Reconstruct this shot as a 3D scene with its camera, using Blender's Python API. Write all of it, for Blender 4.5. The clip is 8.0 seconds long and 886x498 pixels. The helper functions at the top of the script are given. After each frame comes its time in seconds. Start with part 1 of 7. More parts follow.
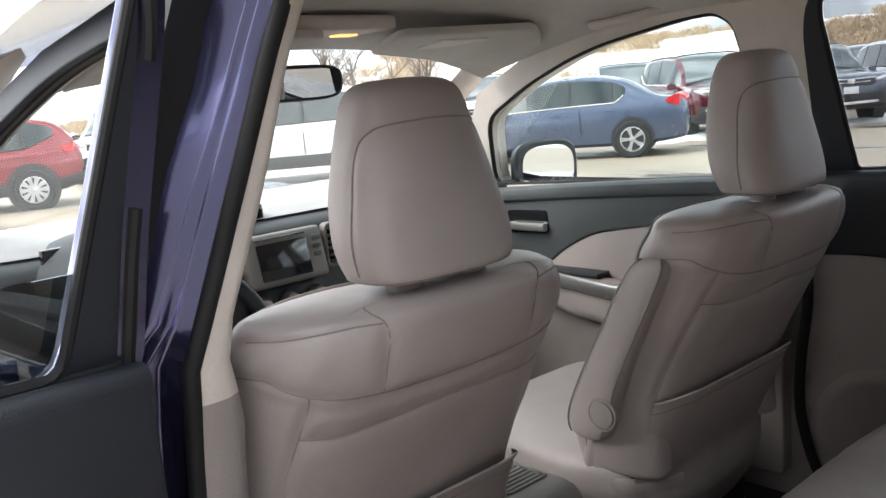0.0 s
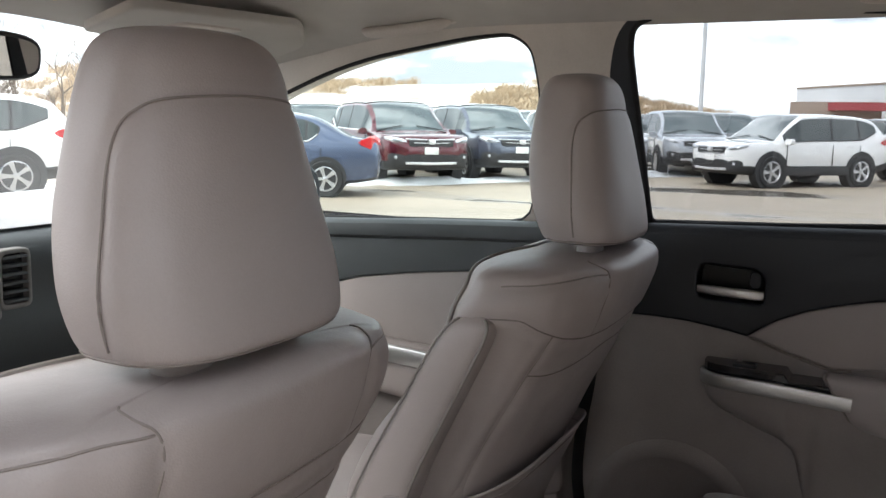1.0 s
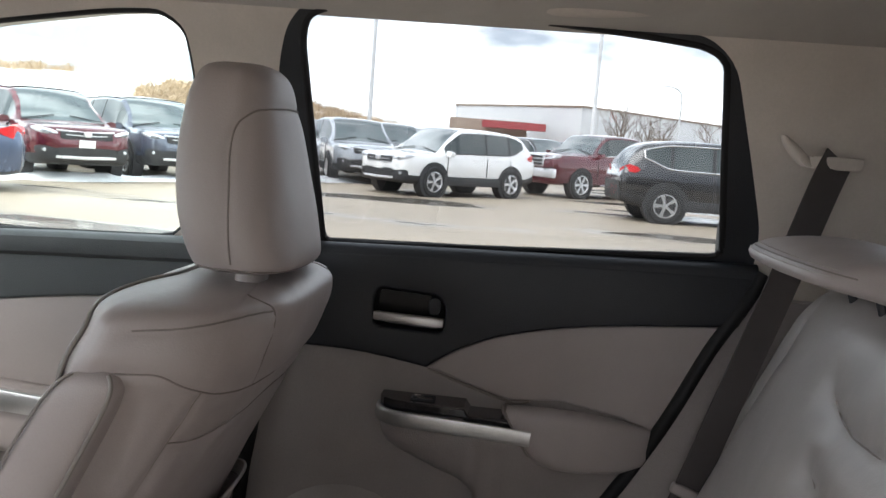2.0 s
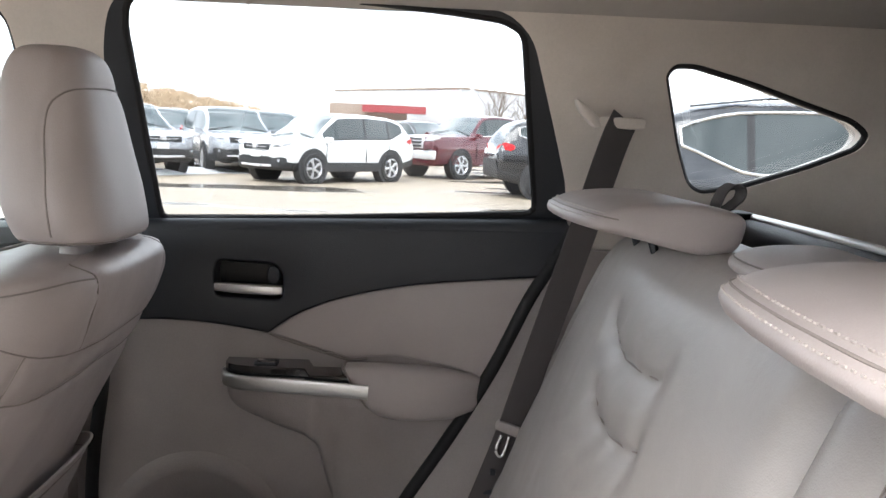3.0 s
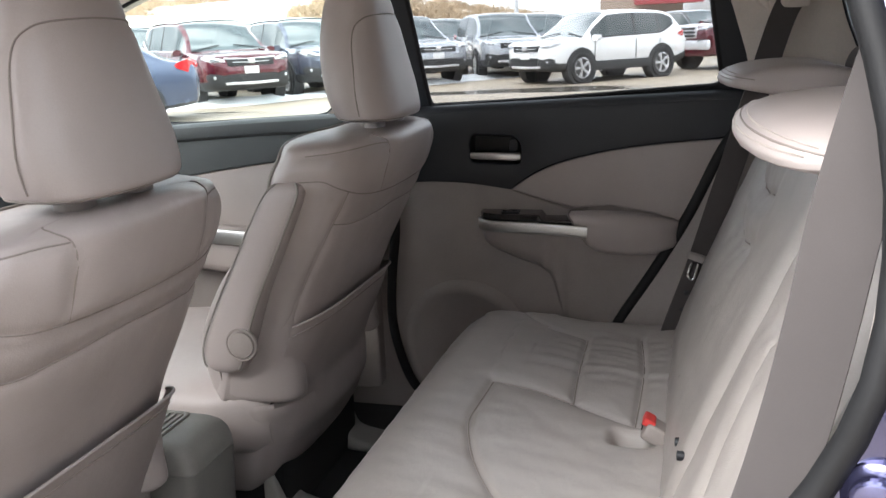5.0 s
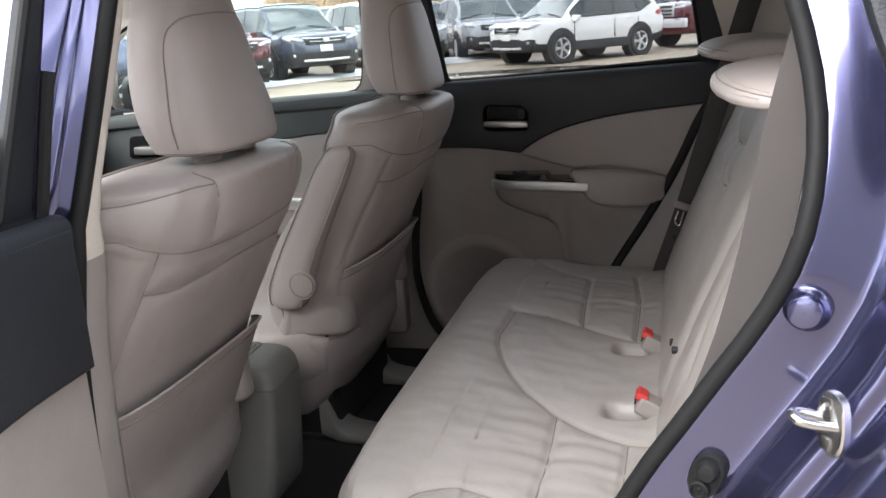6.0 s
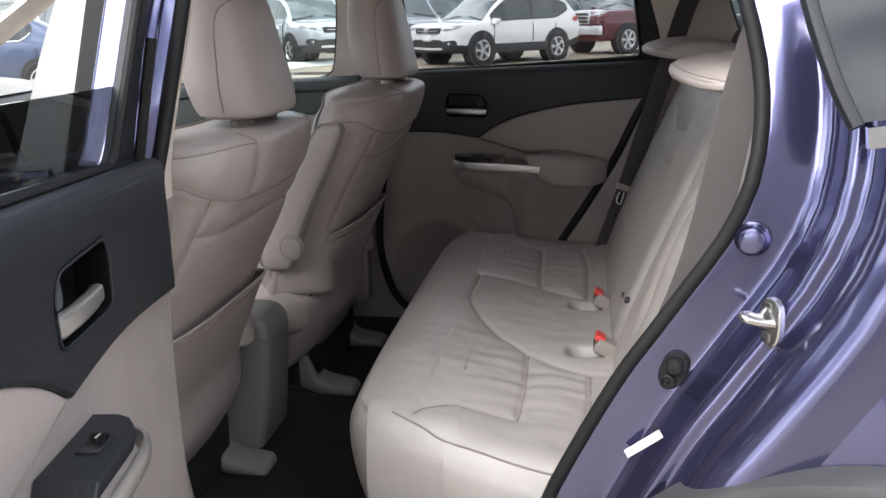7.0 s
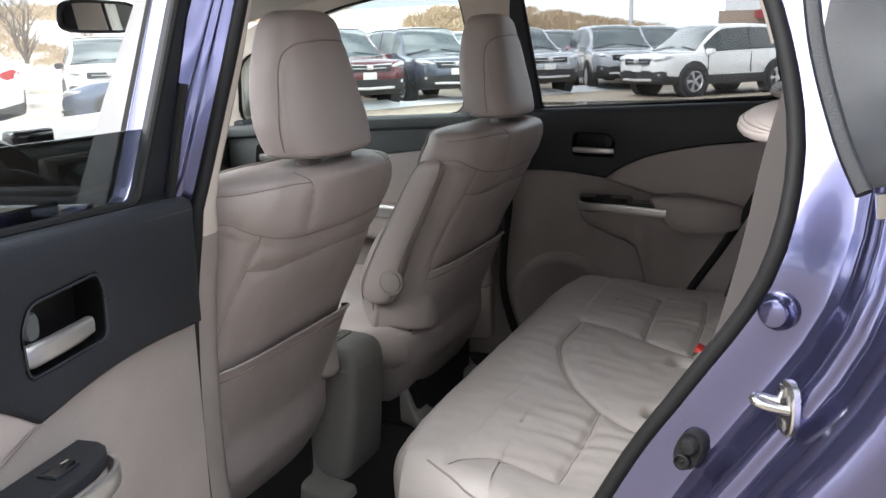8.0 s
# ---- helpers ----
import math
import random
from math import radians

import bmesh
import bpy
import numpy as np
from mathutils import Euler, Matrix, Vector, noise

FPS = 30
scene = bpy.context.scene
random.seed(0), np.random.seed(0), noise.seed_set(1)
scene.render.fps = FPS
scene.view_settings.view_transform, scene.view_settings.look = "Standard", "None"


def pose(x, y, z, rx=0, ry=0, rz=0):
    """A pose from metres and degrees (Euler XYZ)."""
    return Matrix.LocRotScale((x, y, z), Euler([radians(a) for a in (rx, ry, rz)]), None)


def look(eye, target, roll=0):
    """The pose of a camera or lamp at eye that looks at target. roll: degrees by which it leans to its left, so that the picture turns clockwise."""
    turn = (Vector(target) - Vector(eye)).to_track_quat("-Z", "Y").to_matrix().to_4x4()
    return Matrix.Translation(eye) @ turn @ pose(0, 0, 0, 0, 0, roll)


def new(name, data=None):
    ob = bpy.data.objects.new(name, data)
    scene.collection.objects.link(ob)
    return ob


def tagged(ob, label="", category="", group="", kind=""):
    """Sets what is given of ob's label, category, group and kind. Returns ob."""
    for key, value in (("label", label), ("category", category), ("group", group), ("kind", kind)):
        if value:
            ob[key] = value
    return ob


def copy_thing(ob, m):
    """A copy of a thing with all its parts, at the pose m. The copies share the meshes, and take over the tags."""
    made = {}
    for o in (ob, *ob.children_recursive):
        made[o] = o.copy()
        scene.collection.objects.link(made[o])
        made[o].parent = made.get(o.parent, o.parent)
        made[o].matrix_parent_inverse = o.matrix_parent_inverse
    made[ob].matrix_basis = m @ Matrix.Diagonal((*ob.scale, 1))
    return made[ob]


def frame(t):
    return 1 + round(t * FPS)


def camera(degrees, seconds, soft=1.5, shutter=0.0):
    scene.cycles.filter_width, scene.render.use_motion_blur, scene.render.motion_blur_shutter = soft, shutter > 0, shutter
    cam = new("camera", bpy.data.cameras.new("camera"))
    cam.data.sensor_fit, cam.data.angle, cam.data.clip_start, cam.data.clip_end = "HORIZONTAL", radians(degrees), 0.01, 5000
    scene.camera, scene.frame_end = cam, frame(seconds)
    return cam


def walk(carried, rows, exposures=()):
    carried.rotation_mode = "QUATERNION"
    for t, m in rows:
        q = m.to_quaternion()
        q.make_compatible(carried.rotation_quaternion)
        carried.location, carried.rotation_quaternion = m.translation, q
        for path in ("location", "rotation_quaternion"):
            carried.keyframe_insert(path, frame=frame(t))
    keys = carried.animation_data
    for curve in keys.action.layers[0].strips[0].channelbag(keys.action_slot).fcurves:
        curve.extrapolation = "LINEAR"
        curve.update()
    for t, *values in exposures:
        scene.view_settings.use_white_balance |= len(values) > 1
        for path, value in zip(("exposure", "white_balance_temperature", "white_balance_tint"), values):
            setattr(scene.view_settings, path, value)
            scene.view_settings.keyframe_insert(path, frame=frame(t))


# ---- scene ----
cam = camera(53.3, 8.0)
EXPOSURES = [(0, 1.6), (1, 1.62), (1.5, 1.75), (2.2, 2.02), (3.3, 2.8), (4, 2.5), (4.7, 2.25), (5.8, 1.9), (6.5, 1.62), (7.5, 1.55), (8, 1.6)]
PATH = [
    (0, (-1.121, 0.085, 1.412), (0.198, 1.548, 1.063), -4.8),
    (0.5, (-1.045, 0.307, 1.369), (0.55, 1.469, 1.044), -0.4),
    (1, (-0.933, 0.441, 1.367), (0.831, 1.339, 1.08), 1.1),
    (1.5, (-0.787, 0.509, 1.363), (1.102, 1.112, 1.102), 3.0),
    (2, (-0.716, 0.5, 1.367), (1.26, 0.697, 1.123), 4.6),
    (2.2, (-0.702, 0.485, 1.368), (1.284, 0.546, 1.14), 5.4),
    (3.3, (-0.872, 0.368, 1.345), (1.107, 0.311, 1.067), 2.0),
    (3.5, (-0.908, 0.348, 1.342), (1.068, 0.362, 1.028), 0.8),
    (4, (-0.977, 0.3, 1.35), (0.967, 0.566, 0.962), -0.7),
    (4.5, (-1.068, 0.261, 1.358), (0.818, 0.757, 0.915), -1.0),
    (4.7, (-1.148, 0.255, 1.351), (0.724, 0.788, 0.894), -1.6),
    (5.8, (-1.502, 0.236, 1.364), (0.355, 0.764, 0.839), -3.7),
    (6, (-1.574, 0.258, 1.363), (0.29, 0.768, 0.846), -3.6),
    (6.5, (-1.747, 0.332, 1.364), (0.145, 0.733, 0.853), -3.0),
    (7, (-1.84, 0.344, 1.358), (0.064, 0.66, 0.833), -1.1),
    (7.5, (-1.831, 0.303, 1.37), (0.064, 0.661, 0.839), -0.1),
    (8, (-1.733, 0.11, 1.371), (0.058, 0.879, 0.919), -1.5),
]
walk(cam, [(t, look(eye, target, roll)) for t, eye, target, roll in PATH], EXPOSURES)

# ---- world, sun, exposure ----
world = bpy.data.worlds.new("overcast_sky")
scene.world = world
world.use_nodes = True
wn, wl = world.node_tree.nodes, world.node_tree.links
wn.clear()
w_out = wn.new("ShaderNodeOutputWorld")
w_bg = wn.new("ShaderNodeBackground")
w_sky = wn.new("ShaderNodeTexSky")
w_sky.sky_type = "NISHITA"
w_sky.sun_disc = False
w_sky.sun_elevation = radians(46.7)
w_sky.sun_rotation = radians(302)
w_coord = wn.new("ShaderNodeTexCoord")
w_map = wn.new("ShaderNodeMapping")
w_map.inputs["Scale"].default_value = (1.0, 1.0, 3.6)
w_noise = wn.new("ShaderNodeTexNoise")
w_noise.inputs["Scale"].default_value = 3.0
w_noise.inputs["Detail"].default_value = 7.0
w_noise.inputs["Roughness"].default_value = 0.55
w_ramp = wn.new("ShaderNodeValToRGB")
w_ramp.color_ramp.elements[0].position = 0.40
w_ramp.color_ramp.elements[0].color = (3.0, 3.25, 3.75, 1)
w_ramp.color_ramp.elements[1].position = 0.62
w_ramp.color_ramp.elements[1].color = (15.0, 15.5, 16.0, 1)
w_mix = wn.new("ShaderNodeMix")
w_mix.data_type = "RGBA"
w_mix.inputs["Factor"].default_value = 0.88
wl.new(w_coord.outputs["Generated"], w_map.inputs["Vector"])
wl.new(w_map.outputs["Vector"], w_noise.inputs["Vector"])
wl.new(w_noise.outputs["Fac"], w_ramp.inputs["Fac"])
wl.new(w_sky.outputs["Color"], w_mix.inputs["A"])
wl.new(w_ramp.outputs["Color"], w_mix.inputs["B"])
wl.new(w_mix.outputs["Result"], w_bg.inputs["Color"])
w_bg.inputs["Strength"].default_value = 0.125
wl.new(w_bg.outputs["Background"], w_out.inputs["Surface"])
sun = new("sun", bpy.data.lights.new("sun", "SUN"))
sun.data.energy = 1.5
sun.data.angle = radians(45)
sun.data.color = (1.0, 0.97, 0.93)
sun.matrix_world = look((-16, 10, 20), (0, 0, 0))


# ---- materials ----
def material(name, color, rough=0.5, metal=0.0, second=None, scale=6.0, grain=0.06, grain_scale=220.0, bump=0.15,
             bump_scale=300.0, coat=0.0, spec=0.5, sheen=0.0, per_object=0.0, wear=0.0):
    """Principled surface with two scales of colour variation, roughness variation and fine relief."""
    m = bpy.data.materials.new(name)
    m.use_nodes = True
    n, l = m.node_tree.nodes, m.node_tree.links
    b = n["Principled BSDF"]
    b.inputs["Metallic"].default_value = metal
    b.inputs["Coat Weight"].default_value = coat
    b.inputs["Coat Roughness"].default_value = 0.04
    b.inputs["Specular IOR Level"].default_value = spec
    b.inputs["Sheen Weight"].default_value = sheen
    tc = n.new("ShaderNodeTexCoord")
    big = n.new("ShaderNodeTexNoise")
    big.inputs["Scale"].default_value = scale
    big.inputs["Detail"].default_value = 6
    fine = n.new("ShaderNodeTexNoise")
    fine.inputs["Scale"].default_value = grain_scale
    fine.inputs["Detail"].default_value = 2
    for t in (big, fine):
        l.new(tc.outputs["Object"], t.inputs["Vector"])
    mix = n.new("ShaderNodeMix")
    mix.data_type = "RGBA"
    mix.inputs["A"].default_value = (*color, 1)
    mix.inputs["B"].default_value = (*(second or [c * 0.82 for c in color]), 1)
    ramp = n.new("ShaderNodeMapRange")
    ramp.inputs["From Min"].default_value = 0.35
    ramp.inputs["From Max"].default_value = 0.7
    l.new(big.outputs["Fac"], ramp.inputs["Value"])
    l.new(ramp.outputs["Result"], mix.inputs["Factor"])
    val = n.new("ShaderNodeMapRange")
    val.inputs["To Min"].default_value = 1 - grain
    val.inputs["To Max"].default_value = 1 + grain
    l.new(fine.outputs["Fac"], val.inputs["Value"])
    hsv = n.new("ShaderNodeHueSaturation")
    l.new(mix.outputs["Result"], hsv.inputs["Color"])
    if per_object:
        info = n.new("ShaderNodeObjectInfo")
        spread = n.new("ShaderNodeMapRange")
        spread.inputs["To Min"].default_value = 1 - per_object
        spread.inputs["To Max"].default_value = 1 + per_object
        l.new(info.outputs["Random"], spread.inputs["Value"])
        times = n.new("ShaderNodeMath")
        times.operation = "MULTIPLY"
        l.new(spread.outputs["Result"], times.inputs[0])
        l.new(val.outputs["Result"], times.inputs[1])
        l.new(times.outputs["Value"], hsv.inputs["Value"])
    else:
        l.new(val.outputs["Result"], hsv.inputs["Value"])
    l.new(hsv.outputs["Color"], b.inputs["Base Color"])
    rr = n.new("ShaderNodeMapRange")
    rr.inputs["To Min"].default_value = max(0.02, rough - 0.08 - wear)
    rr.inputs["To Max"].default_value = min(1.0, rough + 0.08 + wear)
    l.new(big.outputs["Fac"], rr.inputs["Value"])
    l.new(rr.outputs["Result"], b.inputs["Roughness"])
    if bump:
        bn = n.new("ShaderNodeTexNoise")
        bn.inputs["Scale"].default_value = bump_scale
        bn.inputs["Detail"].default_value = 3
        l.new(tc.outputs["Object"], bn.inputs["Vector"])
        bp = n.new("ShaderNodeBump")
        bp.inputs["Strength"].default_value = bump
        bp.inputs["Distance"].default_value = 0.002
        l.new(bn.outputs["Fac"], bp.inputs["Height"])
        l.new(bp.outputs["Normal"], b.inputs["Normal"])
    return m


def leather(name, color, rough=0.42, crease=0.25):
    """Pebbled leather: cells for the grain, a wider noise for soft creases."""
    m = material(name, color, rough, second=[c * 0.88 for c in color], scale=5, grain=0.04, grain_scale=400, bump=0.0, wear=0.04)
    n, l = m.node_tree.nodes, m.node_tree.links
    tc = n.new("ShaderNodeTexCoord")
    vor = n.new("ShaderNodeTexVoronoi")
    vor.inputs["Scale"].default_value = 620
    soft = n.new("ShaderNodeTexNoise")
    soft.inputs["Scale"].default_value = 22
    soft.inputs["Detail"].default_value = 4
    l.new(tc.outputs["Object"], vor.inputs["Vector"])
    l.new(tc.outputs["Object"], soft.inputs["Vector"])
    b1, b2 = n.new("ShaderNodeBump"), n.new("ShaderNodeBump")
    b1.inputs["Strength"].default_value, b1.inputs["Distance"].default_value = crease, 0.006
    b2.inputs["Strength"].default_value, b2.inputs["Distance"].default_value = 0.22, 0.0006
    l.new(soft.outputs["Fac"], b1.inputs["Height"])
    l.new(vor.outputs["Distance"], b2.inputs["Height"])
    l.new(b1.outputs["Normal"], b2.inputs["Normal"])
    l.new(b2.outputs["Normal"], n["Principled BSDF"].inputs["Normal"])
    return m


def glass(name, tint, gloss=1.0):
    """A thin pane: tinted see-through, with a Fresnel reflection."""
    m = bpy.data.materials.new(name)
    m.use_nodes = True
    n, l = m.node_tree.nodes, m.node_tree.links
    n.clear()
    out, mx = n.new("ShaderNodeOutputMaterial"), n.new("ShaderNodeMixShader")
    tr, gl, fr = n.new("ShaderNodeBsdfTransparent"), n.new("ShaderNodeBsdfGlossy"), n.new("ShaderNodeLayerWeight")
    tr.inputs["Color"].default_value = (*tint, 1)
    gl.inputs["Roughness"].default_value = 0.01
    gl.inputs["Color"].default_value = (gloss, gloss, gloss, 1)
    fr.inputs["Blend"].default_value = 0.5
    power, add = n.new("ShaderNodeMath"), n.new("ShaderNodeMath")
    power.operation, add.operation = "POWER", "MULTIPLY_ADD"
    power.inputs[1].default_value = 5.0
    add.inputs[1].default_value, add.inputs[2].default_value = 0.85, 0.045
    l.new(fr.outputs["Facing"], power.inputs[0])
    l.new(power.outputs["Value"], add.inputs[0])
    l.new(add.outputs["Value"], mx.inputs["Fac"])
    l.new(tr.outputs["BSDF"], mx.inputs[1])
    l.new(gl.outputs["BSDF"], mx.inputs[2])
    l.new(mx.outputs["Shader"], out.inputs["Surface"])
    return m


LEATHER = leather("greige_leather", (0.375, 0.328, 0.313))
LEATHER_BENCH = leather("grey_greige_bench_leather", (0.370, 0.340, 0.322), 0.36, 0.3)
LEATHER_SMOOTH = leather("greige_headrest_leather", (0.380, 0.333, 0.319), 0.46, 0.06)
SEAM = material("seam_thread", (0.245, 0.212, 0.195), 0.7, bump=0.1)
STITCH = material("pale_stitch", (0.46, 0.41, 0.38), 0.6)
PIPING = material("piping_vinyl", (0.26, 0.24, 0.22), 0.35)
GAP = material("gap_shade", (0.045, 0.04, 0.038), 0.5)
TRIM = material("beige_pillar_trim", (0.68, 0.615, 0.555), 0.55, bump=0.25, bump_scale=500)
HEADLINER = material("headliner_cloth", (0.56, 0.52, 0.475), 0.95, grain=0.1, grain_scale=700, bump=0.3, bump_scale=700, sheen=0.2)
DOORCLOTH = leather("door_insert_vinyl", (0.365, 0.320, 0.303), 0.5, 0.06)
DOORPLASTIC = material("greige_door_plastic", (0.325, 0.288, 0.272), 0.55, bump=0.3, bump_scale=420)
DARKPLASTIC = material("black_soft_plastic", (0.014, 0.0165, 0.022), 0.50, bump=0.3, bump_scale=420, spec=0.5)
GLOSSBLACK = material("gloss_black", (0.012, 0.012, 0.014), 0.12, bump=0.0, coat=0.6)
RUBBER = material("rubber_seal_and_shade", (0.014, 0.014, 0.015), 0.6, bump=0.1, spec=0.25)
SATIN = material("satin_silver", (0.62, 0.61, 0.59), 0.32, metal=0.85, bump=0.0)
CHROME = material("chrome", (0.78, 0.78, 0.78), 0.08, metal=1.0, bump=0.0)
STEEL = material("galvanised_steel", (0.6, 0.6, 0.59), 0.25, metal=1.0, bump=0.05)
CARPET = material("black_carpet", (0.0065, 0.0068, 0.0075), 0.95, grain=0.3, grain_scale=600, bump=0.9, bump_scale=900)
CONSOLE = material("grey_console_plastic", (0.225, 0.215, 0.20), 0.5, bump=0.3, bump_scale=420)
DASH = material("grey_dash_plastic", (0.075, 0.083, 0.086), 0.55, bump=0.3, bump_scale=420)
BELT = material("belt_webbing", (0.076, 0.067, 0.066), 0.9, grain=0.12, grain_scale=1500, bump=0.12, bump_scale=2200)
RED = material("red_plastic", (0.65, 0.05, 0.045), 0.4, bump=0.0)
WHITEPAPER = material("white_sticker", (0.8, 0.8, 0.78), 0.6, bump=0.0)
PAINT = material("blue_violet_paint", (0.096, 0.096, 0.195), 0.16, metal=0.85, second=(0.082, 0.082, 0.172), grain=0.10, grain_scale=2500, bump=0.0, coat=1.0)
CUP = material("black_cup", (0.006, 0.006, 0.007), 0.35, bump=0.0, spec=0.3)
CLADDING = material("grey_cladding", (0.045, 0.045, 0.047), 0.65, bump=0.4, bump_scale=500)
CLEAR = glass("clear_glass", (0.86, 0.90, 0.89))
TINTED = glass("privacy_glass", (0.64, 0.655, 0.665))
DARKGLASS = glass("dark_privacy_glass", (0.31, 0.325, 0.33))
MIRROR = material("mirror_glass", (0.9, 0.9, 0.9), 0.0, metal=1.0, second=(0.9, 0.9, 0.9), grain=0, bump=0.0)
MIRROR.node_tree.nodes["Principled BSDF"].inputs["Roughness"].default_value = 0.01
for link in list(MIRROR.node_tree.nodes["Principled BSDF"].inputs["Roughness"].links):
    MIRROR.node_tree.links.remove(link)


# ---- mesh helpers ----
def part(name, bm, mat, parent=None, label="", angle=38):
    """Link a bmesh as one mesh object, under a thing or a part when one is given."""
    bmesh.ops.recalc_face_normals(bm, faces=bm.faces)
    me = bpy.data.meshes.new(name)
    bm.to_mesh(me)
    bm.free()
    me.materials.append(mat)
    me.polygons.foreach_set("use_smooth", [True] * len(me.polygons))
    me.set_sharp_from_angle(angle=radians(angle))
    ob = new(name, me)
    if parent is not None:
        ob.parent = parent
    if label:
        ob["label"] = label
    return ob


def thing(name, label, category, group="", kind="", at=None):
    ob = new(name)
    ob.empty_display_size = 0.1
    if at is not None:
        ob.matrix_world = at
    return tagged(ob, label, category, group, kind)


def raw(verts, faces):
    bm = bmesh.new()
    vs = [bm.verts.new(v) for v in verts]
    for f in faces:
        try:
            bm.faces.new([vs[i] for i in f])
        except ValueError:
            pass
    return bm


def box(cx, cy, cz, sx, sy, sz, bevel=0.0, seg=2, turn=None):
    bm = bmesh.new()
    bmesh.ops.create_cube(bm, size=1)
    bmesh.ops.scale(bm, vec=(sx, sy, sz), verts=bm.verts)
    if bevel:
        bmesh.ops.bevel(bm, geom=bm.edges[:], offset=bevel, segments=seg, profile=0.6, affect="EDGES")
    if turn is not None:
        bmesh.ops.transform(bm, matrix=turn, verts=bm.verts)
    bmesh.ops.translate(bm, vec=(cx, cy, cz), verts=bm.verts)
    return bm


def joined(*bms):
    """Several bmeshes made one."""
    out = bms[0]
    for b in bms[1:]:
        me = bpy.data.meshes.new("tmp")
        b.to_mesh(me)
        b.free()
        out.from_mesh(me)
        bpy.data.meshes.remove(me)
    return out


def smooth_line(pts, n=6, closed=False):
    """Catmull-Rom through the points."""
    p = [Vector(q) for q in pts]
    m = len(p)
    out = []
    for i in range(m if closed else m - 1):
        g = (lambda k: p[k % m]) if closed else (lambda k: p[min(max(k, 0), m - 1)])
        a, b, c, d = g(i - 1), g(i), g(i + 1), g(i + 2)
        for k in range(n):
            t = k / n
            out.append(0.5 * (2 * b + (c - a) * t + (2 * a - 5 * b + 4 * c - d) * t * t + (3 * b - a - 3 * c + d) * t ** 3))
    if not closed:
        out.append(p[-1])
    return out


def ring_shape(a, b, n=24, power=2.0):
    out = []
    for i in range(n):
        t = 2 * math.pi * i / n
        c, s = math.cos(t), math.sin(t)
        out.append((a * math.copysign(abs(c) ** (2 / power), c), b * math.copysign(abs(s) ** (2 / power), s)))
    return out


def sweep(path, profile, closed=False, up=(0, 0, 1), caps=True):
    """Sweep a closed 2D profile along a path; profile x lies along the side, y along the up vector."""
    path = [Vector(p) for p in path]
    up = Vector(up)
    verts, faces = [], []
    m, k = len(path), len(profile)
    for i, p in enumerate(path):
        a = path[(i - 1) % m] if closed or i else path[0]
        b = path[(i + 1) % m] if closed or i < m - 1 else path[-1]
        t = (b - a).normalized()
        side = t.cross(up)
        if side.length < 1e-4:
            side = t.cross(Vector((1, 0, 0)))
        side.normalize()
        v = side.cross(t).normalized()
        verts += [p + side * x + v * y for x, y in profile]
    for i in range(m if closed else m - 1):
        j = (i + 1) % m
        for q in range(k):
            r = (q + 1) % k
            faces.append((i * k + q, i * k + r, j * k + r, j * k + q))
    if caps and not closed:
        faces.append(tuple(range(k)))
        faces.append(tuple((m - 1) * k + q for q in reversed(range(k))))
    return raw(verts, faces)


def tube(path, r, n=8, closed=False, up=(0, 0, 1)):
    return sweep(path, ring_shape(r, r, n), closed, up)


def loft(rings, caps=True):
    """Skin closed rings of equal count."""
    k, m = len(rings[0]), len(rings)
    verts = [v for r in rings for v in r]
    faces = []
    for i in range(m - 1):
        for q in range(k):
            r = (q + 1) % k
            faces.append((i * k + q, i * k + r, (i + 1) * k + r, (i + 1) * k + q))
    if caps:
        faces.append(tuple(range(k)))
        faces.append(tuple((m - 1) * k + q for q in range(k)))
    return raw(verts, faces)


def grid(nu, nv, fn):
    """An open surface fn(u, v), u and v from 0 to 1."""
    verts = [fn(i / nu, j / nv) for i in range(nu + 1) for j in range(nv + 1)]
    faces = [(i * (nv + 1) + j, (i + 1) * (nv + 1) + j, (i + 1) * (nv + 1) + j + 1, i * (nv + 1) + j + 1)
             for i in range(nu) for j in range(nv)]
    return raw(verts, faces)


def plate(outer, holes, place, depth, bevel=0.0):
    """A panel with holes: loops of (u, v), laid out by place(u, v, d), from d = 0 to d = depth."""
    bm = bmesh.new()
    edges = []
    for loop in [outer, *holes]:
        vs = [bm.verts.new((u, v, 0)) for u, v in loop]
        edges += [bm.edges.new((vs[i], vs[(i + 1) % len(vs)])) for i in range(len(vs))]
    bmesh.ops.triangle_fill(bm, use_beauty=True, use_dissolve=False, edges=edges)
    faces = bm.faces[:]
    rim = [e for e in bm.edges if len(e.link_faces) == 1]
    got = bmesh.ops.extrude_face_region(bm, geom=faces)
    moved = [g for g in got["geom"] if isinstance(g, bmesh.types.BMVert)]
    bmesh.ops.translate(bm, vec=(0, 0, depth), verts=moved)
    if bevel:
        front = set(moved)
        es = [e for e in bm.edges if all(v in front for v in e.verts) and len(e.link_faces) == 2
              and any(not all(v in front for v in f.verts) for f in e.link_faces)]
        bmesh.ops.bevel(bm, geom=es, offset=bevel, segments=3, profile=0.5, affect="EDGES")
    for v in bm.verts:
        v.co = Vector(place(*v.co))
    return bm


